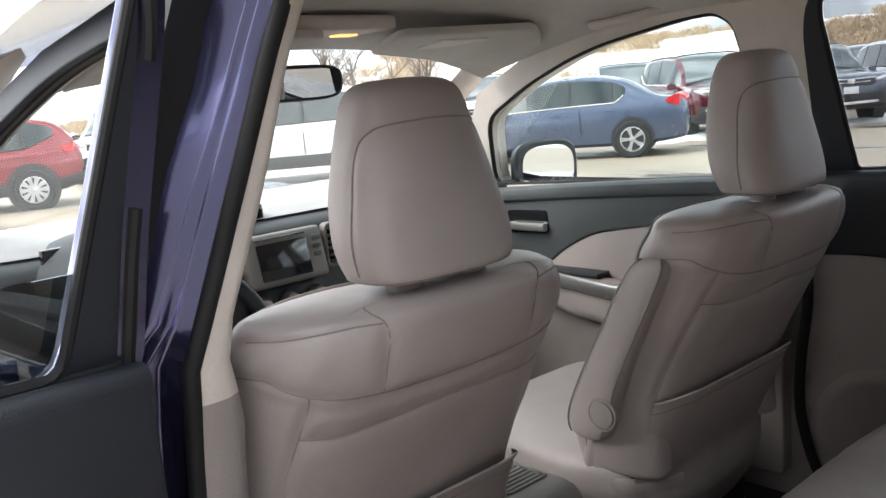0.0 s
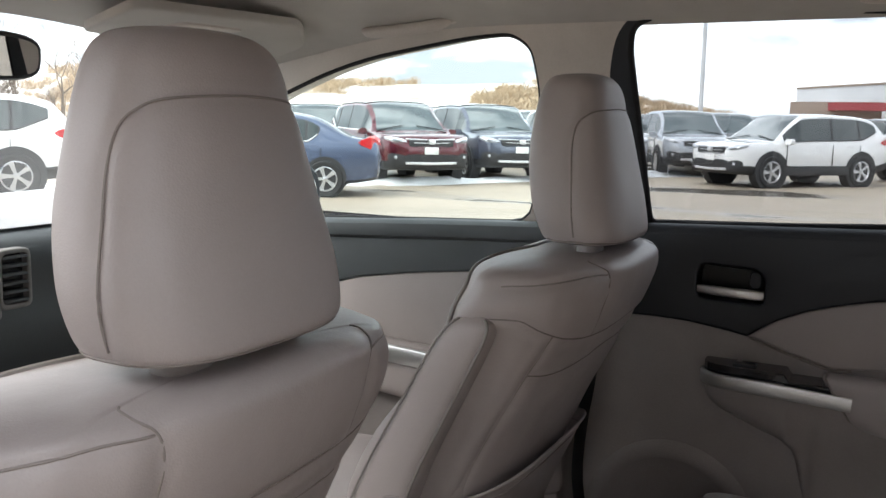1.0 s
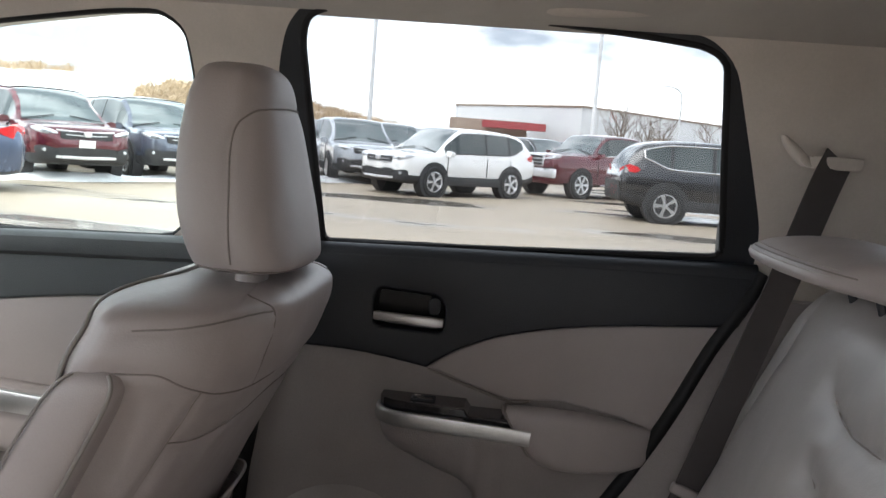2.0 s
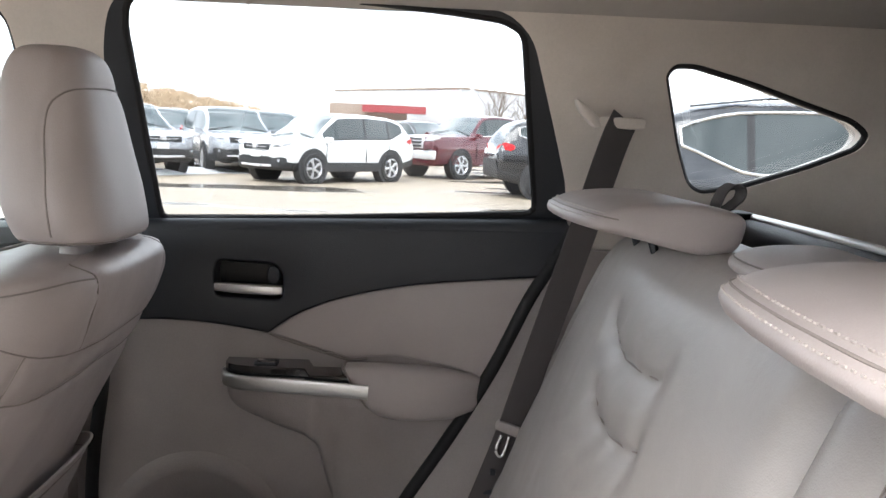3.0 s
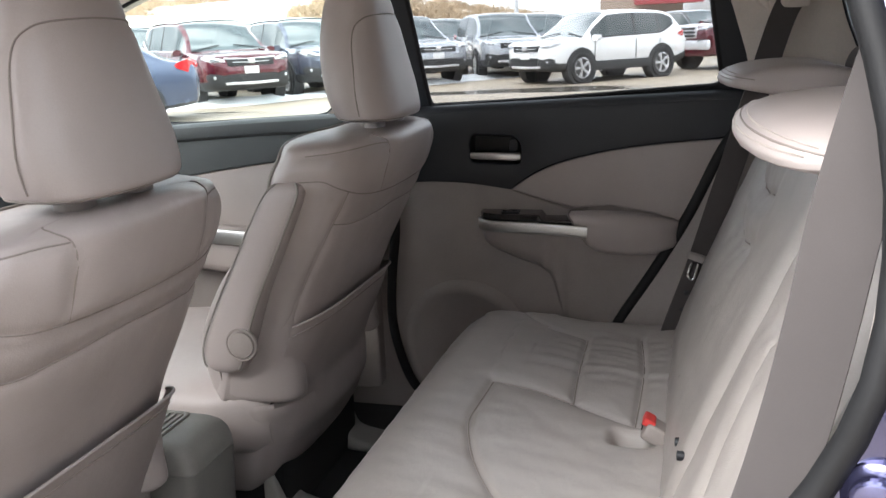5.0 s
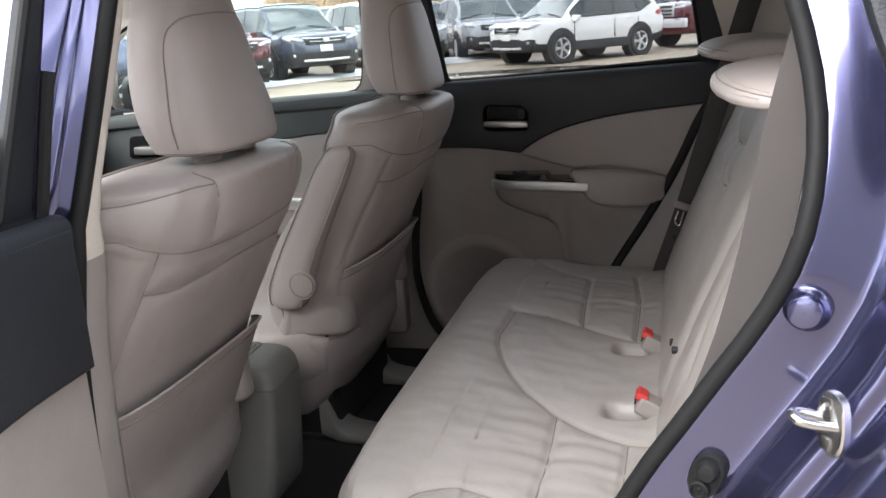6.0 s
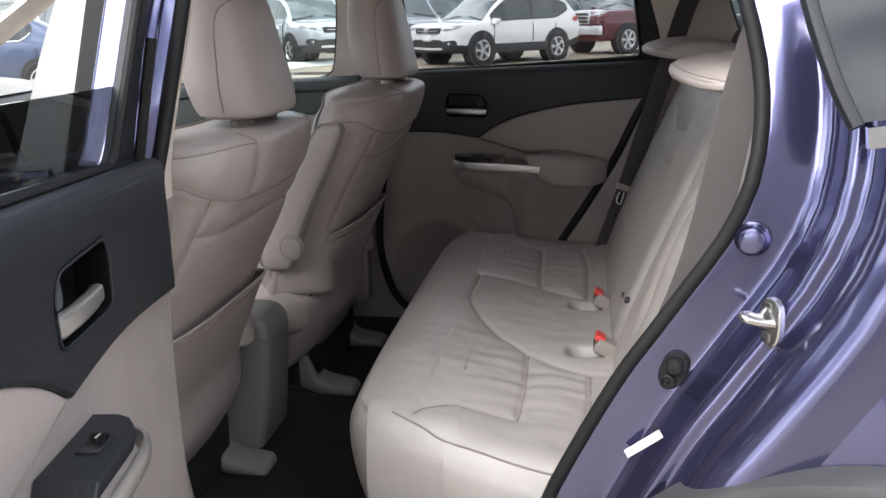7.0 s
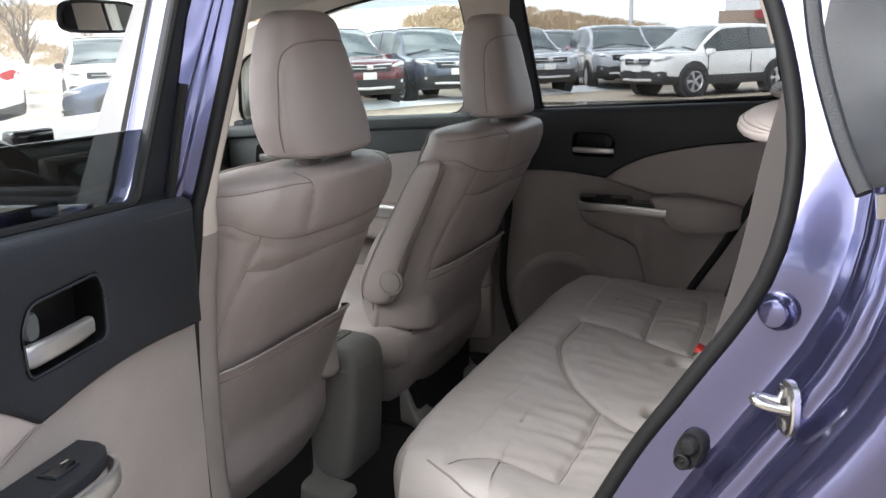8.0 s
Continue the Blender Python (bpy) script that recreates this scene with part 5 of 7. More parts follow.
part("climate_panel", box(-0.035, 1.862, 0.965, 0.20, 0.03, 0.07, 0.01, 2, tilt), DARKPLASTIC, dash)
for k, x in enumerate((-0.11, -0.035, 0.04)):
    part("climate_knob", loft([[Vector((x + r * math.cos(a), 1.845 - h, 0.962 + r * math.sin(a))) for a in [2 * math.pi * q / 20 for q in range(20)]] for h, r in ((0, 0.022), (0.02, 0.020), (0.024, 0.017), (0.024, 0.0005))], False), SATIN, dash, "satin silver climate knob")
wheel = thing("steering_wheel", "black leather-rimmed steering wheel behind the dash", "steering wheel", at=pose(-0.40, 1.63, 0.955, -25, 0, 0))
part("rim", tube([(0.185 * math.cos(a), 0, 0.185 * math.sin(a)) for a in [2 * math.pi * q / 40 for q in range(40)]], 0.016, 10, True, (0, 1, 0)), DARKPLASTIC, wheel)
part("hub", joined(box(0, 0.03, 0, 0.15, 0.06, 0.13, 0.03, 3), box(0, 0.02, 0, 0.34, 0.02, 0.035, 0.008)), DARKPLASTIC, wheel)

mirror = thing("rear_view_mirror", "black interior rear-view mirror", "mirror", at=pose(-0.05, 1.70, 1.455, 6, 0, 0))
part("housing", loft([[Vector((a * x, y, b * q)) for x, q in ring_shape(1, 1, 28, 4)] for y, a, b in ((0.0, 0.128, 0.036), (0.006, 0.131, 0.039), (0.03, 0.11, 0.03), (0.05, 0.05, 0.02))]), DARKPLASTIC, mirror)
part("mirror_glass", loft([[Vector((0.122 * x, y, 0.031 * q)) for x, q in ring_shape(1, 1, 28, 4)] for y in (-0.001, -0.002)]), MIRROR, mirror, "mirror glass")
part("stem", tube([(0, 0.04, 0.01), (0, 0.10, 0.05), (0, 0.14, 0.10)], 0.012, 10), DARKPLASTIC, mirror)
for s, lab in ((1, "beige passenger sun visor folded up"), (-1, "beige driver's sun visor folded up")):
    visor = thing("sun_visor", lab, "sun visor", "sun visors")
    rows = [(0.10, 0.004), (0.108, 0.009), (0.14, 0.011), (0.40, 0.011), (0.49, 0.010), (0.505, 0.004)]
    part("board", plate(rounded([(s * 0.09, 1.50), (s * 0.46, 1.455), (s * 0.53, 1.50), (s * 0.55, 1.685), (s * 0.17, 1.715)], 0.03, 5), [], lambda u, v, d: (u, v, min(roof_z(u, v) - 0.008, 1.552 - 0.11 * (v - 1.45)) - d), 0.016, 0.006), HEADLINER, visor)
    part("vanity_flap", plate(rounded([(s * 0.24, 1.54), (s * 0.38, 1.53), (s * 0.38, 1.62), (s * 0.24, 1.63)], 0.01), [], lambda u, v, d: (u, v, min(roof_z(u, v) - 0.008, 1.552 - 0.11 * (v - 1.45)) - 0.016 - d), 0.004, 0.001), TRIM, visor)
for y0, up in ((1.195, 0.0), (0.33, 0.028)):
    grab = thing("grab_handle", "beige ceiling grab handle", "grab handle", "grab handles")
    part("bar", tube(smooth_line([(0.585, y0, 1.575 + up), (0.56, y0 + 0.008, 1.552 + up), (0.545, y0 + 0.035, 1.540 + up), (0.545, y0 + 0.15, 1.532 + up), (0.56, y0 + 0.182, 1.542 + up), (0.585, y0 + 0.19, 1.568 + up)], 5), 0.011, 10), TRIM, grab)
    for y in (y0, y0 + 0.19):
        part("mount", box(0.580, y, 1.570 + up, 0.05, 0.03, 0.05, 0.012), TRIM, grab)
overhead = thing("overhead_lamp", "beige overhead console with warm map lights", "lamp")
part("housing", box(-0.03, 1.60, roof_z(0, 1.6) - 0.012, 0.26, 0.16, 0.03, 0.012, 3), TRIM, overhead)
LAMP = bpy.data.materials.new("warm_lens")
LAMP.use_nodes = True
LAMP.node_tree.nodes["Principled BSDF"].inputs["Base Color"].default_value = (0.9, 0.7, 0.4, 1)
LAMP.node_tree.nodes["Principled BSDF"].inputs["Emission Color"].default_value = (1.0, 0.55, 0.18, 1)
LAMP.node_tree.nodes["Principled BSDF"].inputs["Emission Strength"].default_value = 0.5
for x in (-0.10, 0.04):
    part("lens", box(x, 1.63, roof_z(0, 1.6) - 0.028, 0.05, 0.035, 0.006, 0.002), LAMP, overhead, "glowing warm map lens")

# windscreen and its pillars
wind = lambda x, t: Vector((x * (0.60 + 0.12 * t), 1.765 + 0.72 * t - 0.06 * abs(x) ** 2, 1.545 - 0.40 * t))
pane = part("windscreen", grid(16, 10, lambda u, v: wind(2 * u - 1, v)), CLEAR, cabin)
pane.visible_shadow = False
for s in (-1, 1):
    part("windscreen_pillar", loft([[wind(s * 1.0, t) + Vector((s * a, b, c)) for a, b, c in [(-0.03, 0.01, 0), (0.0, -0.06, 0.01), (0.05, -0.07, 0.02), (0.06, 0.03, 0.03), (0, 0.03, 0.02)]] for t in (0, 0.25, 0.5, 0.75, 1.0)]), TRIM, cabin, "beige windscreen pillar")
part("bonnet", grid(16, 12, lambda u, v: Vector(((u - 0.5) * 1.60, 2.46 + 0.95 * v, 1.11 - 0.10 * v * v - 0.05 * abs(2 * u - 1) ** 3))), PAINT, cabin)
part("firewall", box(0, 2.36, 0.75, 1.5, 0.05, 0.7), DARKPLASTIC, cabin)

# door mirror outside the passenger window
dm = thing("door_mirror", "black-backed exterior door mirror", "mirror", at=pose(0.87, 1.80, 1.168, 0, 0, -14))
part("housing", loft([[Vector((0.0 + a * x, y, b * q)) for x, q in ring_shape(1, 1, 28, 3.4)] for y, a, b in ((0.0, 0.105, 0.078), (0.01, 0.112, 0.084), (0.05, 0.10, 0.075), (0.09, 0.06, 0.045))]), DARKPLASTIC, dm)
part("mirror_glass", loft([[Vector((0.092 * x, y, 0.066 * q)) for x, q in ring_shape(1, 1, 28, 3.0)] for y in (-0.001, -0.003)]), MIRROR, dm, "mirror glass")
part("arm", box(-0.13, 0.03, -0.05, 0.12, 0.05, 0.05, 0.012), DARKPLASTIC, dm)

# cargo cover and pull strap behind the bench
cover = thing("cargo_cover", "black cargo cover rolled on a satin tube", "cargo cover")
part("roller", tube([(-0.56, -0.112, 1.218), (0.56, -0.112, 1.218)], 0.022, 14), DARKPLASTIC, cover)
part("edge_bar", tube([(-0.55, -0.118, 1.240), (0.55, -0.118, 1.240)], 0.008, 10), SATIN, cover, "satin metal edge bar")
part("end_cap", box(0.56, -0.098, 1.232, 0.05, 0.045, 0.036, 0.010), DARKPLASTIC, cover)
part("sheet", box(0, -0.55, 1.19, 1.16, 0.86, 0.008), CARPET, cover)
strap = thing("pull_strap", "grey fabric seat release strap", "strap")
part("loop", sweep(smooth_line([(0.332, 0.022, 1.215), (0.331, 0.016, 1.259), (0.330, 0.013, 1.278), (0.330, 0.005, 1.294), (0.330, -0.007, 1.301), (0.330, -0.017, 1.295), (0.330, -0.016, 1.284), (0.330, -0.005, 1.273), (0.331, 0.008, 1.259), (0.332, 0.016, 1.215)], 5), [(-0.0012, -0.009), (0.0012, -0.009), (0.0012, 0.009), (-0.0012, 0.009)], up=(0.85, 0.5, 0)), BELT, strap)

# ---- the car park ----
LOT = material("wet_concrete_lot", (0.345, 0.285, 0.215), 0.6, second=(0.27, 0.225, 0.175), scale=0.22, grain=0.12, grain_scale=5, bump=0.25, bump_scale=12, wear=0.1)


def wet_lot():
    """Adds dark damp patches with a sheen, and thin cracks, to the lot's surface."""
    n, l = LOT.node_tree.nodes, LOT.node_tree.links
    b = n["Principled BSDF"]
    tc = n.new("ShaderNodeTexCoord")
    mp = n.new("ShaderNodeMapping")
    mp.inputs["Scale"].default_value = (1.0, 0.35, 1.0)
    mp.inputs["Rotation"].default_value = (0, 0, radians(25))
    patch = n.new("ShaderNodeTexNoise")
    patch.inputs["Scale"].default_value = 0.30
    patch.inputs["Detail"].default_value = 5
    cells = n.new("ShaderNodeTexVoronoi")
    cells.feature = "DISTANCE_TO_EDGE"
    cells.inputs["Scale"].default_value = 0.12
    l.new(tc.outputs["Object"], mp.inputs["Vector"])
    l.new(mp.outputs["Vector"], patch.inputs["Vector"])
    bend = n.new("ShaderNodeTexNoise")
    bend.inputs["Scale"].default_value = 0.5
    bend.inputs["Detail"].default_value = 4
    l.new(tc.outputs["Object"], bend.inputs["Vector"])
    shove = n.new("ShaderNodeVectorMath")
    shove.operation = "MULTIPLY_ADD"
    shove.inputs[1].default_value = (3.5, 3.5, 0)
    l.new(bend.outputs["Color"], shove.inputs[0])
    l.new(tc.outputs["Object"], shove.inputs[2])
    l.new(shove.outputs["Vector"], cells.inputs["Vector"])
    wet = n.new("ShaderNodeMapRange")
    wet.inputs["From Min"].default_value, wet.inputs["From Max"].default_value = 0.53, 0.60
    l.new(patch.outputs["Fac"], wet.inputs["Value"])
    crack = n.new("ShaderNodeMapRange")
    crack.inputs["From Min"].default_value, crack.inputs["From Max"].default_value = 0.002, 0.005
    crack.inputs["To Min"].default_value, crack.inputs["To Max"].default_value = 0.86, 1.0
    l.new(cells.outputs["Distance"], crack.inputs["Value"])
    old = b.inputs["Base Color"].links[0].from_socket
    dark = n.new("ShaderNodeMix")
    dark.data_type = "RGBA"
    dark.inputs["B"].default_value = (0.10, 0.092, 0.082, 1)
    scale = n.new("ShaderNodeMath")
    scale.operation = "MULTIPLY"
    scale.inputs[1].default_value = 0.75
    l.new(wet.outputs["Result"], scale.inputs[0])
    l.new(scale.outputs["Value"], dark.inputs["Factor"])
    l.new(old, dark.inputs["A"])
    cr = n.new("ShaderNodeMix")
    cr.data_type = "RGBA"
    cr.blend_type = "MULTIPLY"
    cr.inputs["Factor"].default_value = 1.0
    l.new(dark.outputs["Result"], cr.inputs["A"])
    l.new(crack.outputs["Result"], cr.inputs["B"])
    l.new(cr.outputs["Result"], b.inputs["Base Color"])
    rough = n.new("ShaderNodeMapRange")
    rough.inputs["To Min"].default_value, rough.inputs["To Max"].default_value = 0.6, 0.12
    l.new(wet.outputs["Result"], rough.inputs["Value"])
    l.new(rough.outputs["Result"], b.inputs["Roughness"])


wet_lot()
SNOW = material("old_snow", (0.78, 0.79, 0.80), 0.8, second=(0.66, 0.66, 0.66), scale=1.5, bump=0.6, bump_scale=20)
TYRE = material("tyre_rubber", (0.025, 0.025, 0.026), 0.8, bump=0.3, bump_scale=90)
ALLOY = material("alloy_rim", (0.62, 0.62, 0.63), 0.3, metal=0.9, bump=0.0)
CARGLASS = material("car_window_glass", (0.035, 0.045, 0.046), 0.06, second=(0.06, 0.072, 0.072), scale=0.9, bump=0.0, spec=0.5)
# base colour lifted to stand in for sky reflections and the bright interior
SCREENGLASS = material("lit_windscreen_glass", (0.085, 0.108, 0.108), 0.06, second=(0.045, 0.058, 0.058), scale=1.3, bump=0.0, spec=1.0, coat=1.0)
LENS = material("headlamp_lens", (0.62, 0.64, 0.66), 0.12, second=(0.35, 0.36, 0.38), scale=9, metal=0.3, bump=0.0, coat=1.0)
# less metallic than chrome: the pale base colour stands in for bright reflections
BRIGHT = material("brightened_chrome_trim", (0.74, 0.74, 0.75), 0.3, metal=0.45, bump=0.0, coat=0.5)
TAIL = material("tail_lamp", (0.55, 0.02, 0.025), 0.2, bump=0.0, coat=1.0)
UNDER = material("black_trim_and_shade", (0.03, 0.03, 0.032), 0.6, bump=0.2)


def paint(name, c, metal=0.4):
    return material(name, c, 0.25, metal=metal, second=[v * 0.9 for v in c], grain=0.05, grain_scale=900, bump=0.0, coat=1.0, scale=1.5)


SUV_TABLE = [  # place along the length, underside, belt, roof, half width
    (-0.500, 0.50, 0.52, 0.52, 0.80), (-0.495, 0.36, 0.56, 0.57, 0.90), (-0.484, 0.33, 0.61, 0.65, 0.95), (-0.455, 0.30, 0.645, 0.79, 0.97), (-0.41, 0.26, 0.65, 0.915, 0.985),
    (-0.34, 0.24, 0.645, 0.965, 1.0), (-0.25, 0.23, 0.635, 0.99, 1.0), (-0.08, 0.23, 0.625, 1.0, 1.0), (0.05, 0.23, 0.62, 0.985, 1.0), (0.10, 0.23, 0.615, 0.955, 1.0),
    (0.18, 0.23, 0.612, 0.80, 1.0), (0.265, 0.23, 0.605, 0.625, 1.0), (0.33, 0.24, 0.595, 0.61, 0.995), (0.42, 0.25, 0.590, 0.600, 0.975), (0.455, 0.26, 0.578, 0.585, 0.925), (0.478, 0.28, 0.555, 0.558, 0.835), (0.492, 0.31, 0.505, 0.508, 0.70), (0.500, 0.36, 0.44, 0.44, 0.52)]
SEDAN_TABLE = [
    (-0.500, 0.45, 0.52, 0.52, 0.80), (-0.490, 0.32, 0.62, 0.63, 0.91), (-0.470, 0.28, 0.655, 0.68, 0.95), (-0.41, 0.24, 0.665, 0.70, 0.98), (-0.36, 0.22, 0.66, 0.75, 0.99), (-0.27, 0.2, 0.65, 0.90, 1.0),
    (-0.18, 0.2, 0.64, 0.975, 1.0), (-0.05, 0.2, 0.63, 1.0, 1.0), (0.04, 0.2, 0.62, 0.985, 1.0), (0.10, 0.2, 0.615, 0.93, 1.0), (0.18, 0.2, 0.61, 0.78, 1.0), (0.26, 0.2, 0.60, 0.62, 1.0), (0.36, 0.21, 0.57, 0.585, 0.99), (0.45, 0.23, 0.51, 0.52, 0.93), (0.485, 0.26, 0.44, 0.445, 0.86), (0.500, 0.32, 0.38, 0.38, 0.76)]
TRUCK_TABLE = [
    (-0.500, 0.36, 0.66, 0.66, 0.94), (-0.490, 0.33, 0.68, 0.69, 0.97), (-0.45, 0.28, 0.685, 0.69, 1.0), (-0.17, 0.27, 0.68, 0.69, 1.0), (-0.145, 0.27, 0.68, 0.90, 1.0), (-0.13, 0.27, 0.68, 0.97, 1.0), (-0.05, 0.27, 0.67, 1.0, 1.0),
    (0.08, 0.27, 0.665, 0.99, 1.0), (0.13, 0.27, 0.66, 0.94, 1.0), (0.18, 0.27, 0.66, 0.80, 1.0), (0.235, 0.27, 0.655, 0.67, 1.0), (0.30, 0.28, 0.65, 0.665, 1.0), (0.44, 0.28, 0.638, 0.648, 0.985), (0.475, 0.28, 0.625, 0.630, 0.94), (0.490, 0.29, 0.60, 0.603, 0.88), (0.498, 0.30, 0.54, 0.54, 0.80), (0.500, 0.34, 0.50, 0.50, 0.72)]
WHEELS = {}


def wheel_meshes(r, spokes):
    """Tyre and rim meshes of one size, shared by all wheels of that size."""
    key = (round(r, 3), spokes)
    if key in WHEELS:
        return WHEELS[key]
    seg = 28
    circ = [(math.cos(2 * math.pi * q / seg), math.sin(2 * math.pi * q / seg)) for q in range(seg)]
    rows = [(0.64, 0.06), (0.68, 0.095), (0.80, 0.11), (0.94, 0.105), (0.99, 0.085), (1.0, 0.0), (0.99, -0.10), (0.68, -0.10)]
    bm = loft([[Vector((r * k * c, w, r * k * s)) for c, s in circ] for k, w in rows], False)
    made = []
    for nm, b, mt in (("tyre", bm, TYRE),):
        o = part(nm, b, mt)
        made.append(o.data)
        bpy.data.objects.remove(o)
    pieces = [loft([[Vector((r * k * c, w, r * k * s)) for c, s in circ] for k, w in ((0.66, 0.07), (0.675, 0.095), (0.64, 0.098), (0.60, 0.08), (0.58, 0.03))], False),
              loft([[Vector((r * k * c, w, r * k * s)) for c, s in circ] for k, w in ((0.15, 0.05), (0.14, 0.088), (0.08, 0.095), (0.001, 0.095))], False)]
    for k in range(spokes):
        a = 2 * math.pi * k / spokes
        for off in (-0.10, 0.10):
            d = Vector((math.cos(a + off), 0, math.sin(a + off)))
            t = Vector((-math.sin(a + off), 0, math.cos(a + off)))
            b = loft([[d * (r * q) + t * x + Vector((0, w, 0)) for x, w in [(-wd, h), (wd, h), (wd * 1.2, h - 0.03), (-wd * 1.2, h - 0.03)]] for q, wd, h in ((0.1, 0.018, 0.09), (0.4, 0.016, 0.085), (0.63, 0.022, 0.09))])
            pieces.append(b)
    o = part("rim", joined(*pieces), ALLOY)
    made.append(o.data)
    bpy.data.objects.remove(o)
    back = part("brake", loft([[Vector((r * k * c, w, r * k * s)) for c, s in circ] for k, w in ((0.62, 0.0), (0.62, 0.035), (0.001, 0.035))], False), UNDER)
    made.append(back.data)
    bpy.data.objects.remove(back)
    WHEELS[key] = made
    return made


def lot_car(label, colour, table, L, W, H, WB, wheel_at, which, side, heading, r=0.365, spokes=5, clad=True, rails=False, category="car", snowy=False, far=False):
    """A parked car. wheel_at: where its front ('f') or rear ('r') wheel on its left (1) or right (-1) side stands; heading in degrees."""
    h = Vector((math.cos(radians(heading)), math.sin(radians(heading)), 0))
    left = Vector((-h.y, h.x, 0))
    track = W / 2 - 0.11
    mid = Vector((*wheel_at, 0)) - h * (WB / 2 if which == "f" else -WB / 2) - left * side * (track + 0.1)
    car = thing("parked_car" if category == "car" else "pickup_truck", label, category, "cars in the lot", at=pose(mid.x, mid.y, 0, 0, 0, heading))
    hw = W / 2
    arch = 1.25 if clad else 1.14

    if table is SUV_TABLE:
        spans, screen_x, rear_x = [(-0.400, -0.288), (-0.274, -0.105), (-0.09, 0.212)], (0.075, 0.262), (-0.484, -0.425)
    elif table is SEDAN_TABLE:
        spans, screen_x, rear_x = [(-0.262, -0.225), (-0.215, -0.062), (-0.05, 0.19)], (0.075, 0.255), (-0.39, -0.24)
    else:
        spans, screen_x, rear_x = [(-0.125, -0.022), (-0.010, 0.195)], (0.115, 0.232), (-0.150, -0.132)
    smooth = [tuple(q) for q in zip(*[[p.x for p in smooth_line([(r[c], 0, 0) for r in table], 4)] for c in range(5)])]

    def half(x):
        zb, belt, roof, w = lerp(smooth, x)
        zb, belt, roof = zb * H * 0.72, belt * H, roof * H
        cab = min(1.0, max(0.0, (roof - belt) / (0.22 * H)))
        rail = w * (0.93 - 0.15 * cab)
        top = max(roof, belt + 0.012)
        sill, brow = (hw * w * 0.955, belt), (hw * rail, top - 0.045 * cab - 0.004)
        kick = max(0.0, min(1.0, (spans[1][0] - 0.01 - x) / (spans[1][0] - spans[0][0]))) if table is not TRUCK_TABLE else 0.0
        lo, hi = 0.05 + 0.50 * kick ** 1.4, 0.93 - 0.12 * kick ** 2
        on = lambda t: (sill[0] + (brow[0] - sill[0]) * t + 0.012 * math.sin(math.pi * t) * cab, sill[1] + (brow[1] - sill[1]) * t)
        return [(0.0, zb), (hw * w * 0.86, zb), (hw * w * 0.955, zb + 0.06), (hw * w * 0.975, zb + 0.20), (hw * w * 0.988, (zb + belt) / 2 - 0.02), (hw * w, belt - 0.11), (sill[0], sill[1]), on(lo), on(hi),
                brow, (hw * rail * 0.90, top - 0.012 * cab), (hw * rail * 0.5, top + 0.012), (0.0, top + 0.018)]

    xs = sorted(set([t[0] for t in smooth] + [e for sp in (*spans, screen_x, rear_x) for e in sp]))
    shell, panes = [], {"body": [], "window": [[] for _ in range(2 * len(spans))], "windscreen": [], "rear_window": [], "pillar": [[], []]}
    for x in xs:
        p = half(x)
        shell += [Vector((x * L, y, z)) for y, z in p] + [Vector((x * L, -y, z)) for y, z in reversed(p[1:-1])]
    ring = 24
    for i in range(len(xs) - 1):
        xm = (xs[i] + xs[i + 1]) / 2
        for q in range(ring):
            nxt = (q + 1) % ring
            f = (i * ring + q, i * ring + nxt, (i + 1) * ring + nxt, (i + 1) * ring + q)
            where = panes["body"]
            if q in (7, 16):
                side_no = 0 if q == 7 else 1
                for k, (a, b) in enumerate(spans):
                    if a < xm < b:
                        where = panes["window"][2 * k + side_no]
                if where is panes["body"] and spans[1 if len(spans) > 2 and table is SUV_TABLE else 0][0] - 0.012 < xm < spans[-1][1]:
                    where = panes["pillar"][side_no]
            elif 10 <= q <= 13 and screen_x[0] < xm < screen_x[1]:
                where = panes["windscreen"]
            elif 10 <= q <= 13 and rear_x[0] < xm < rear_x[1]:
                where = panes["rear_window"]
            where.append(f)
    ends = [tuple(range(ring)), tuple((len(xs) - 1) * ring + q for q in range(ring))]

    def piece(name, faces, mat, inward=0.0):
        used = sorted({v for f in faces for v in f})
        at = {v: k for k, v in enumerate(used)}
        part(name, raw([shell[v] * (1 - inward) + Vector((shell[v].x, 0, shell[v].z)) * inward for v in used], [tuple(at[v] for v in f) for f in faces]), mat, car, "", 40)

    piece("body", panes["body"] + ends, colour)
    for faces in panes["window"]:
        piece("window", faces, CARGLASS)
    for faces in panes["pillar"]:
        piece("pillar", faces, UNDER)
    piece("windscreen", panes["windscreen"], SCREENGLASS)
    piece("rear_window", panes["rear_window"], CARGLASS)

    def flank(x, t, s, out=0.006):
        p = half(x)
        a, b = p[6], p[9]
        return Vector((x * L, s * (a[0] + (b[0] - a[0]) * t + out), a[1] + (b[1] - a[1]) * t + 0.3 * out))

    def over(x, q, out=0.022):
        p = half(x)
        ys = p[9:13]
        k = (1 - abs(q)) * 3
        i = min(2, int(k))
        f = k - i
        y, z = ys[i][0] + (ys[i + 1][0] - ys[i][0]) * f, ys[i][1] + (ys[i + 1][1] - ys[i][1]) * f
        return Vector((x * L + (out if x > 0 else -out) * 0.6, math.copysign(y, q), z + out * 0.7))

    bright = colour in (GREY, BLUE, BLACK, MAROON)
    for s in (1, -1):
        edge = lambda idx, x: Vector((x * L, s * (half(x)[idx][0] + 0.006), half(x)[idx][1]))
        reach = [spans[0][0] + (spans[-1][1] - spans[0][0]) * k / 24 for k in range(25)]
        part("window_strip", tube([edge(7, x) for x in reach], 0.013, 6), CHROME if bright else UNDER, car)
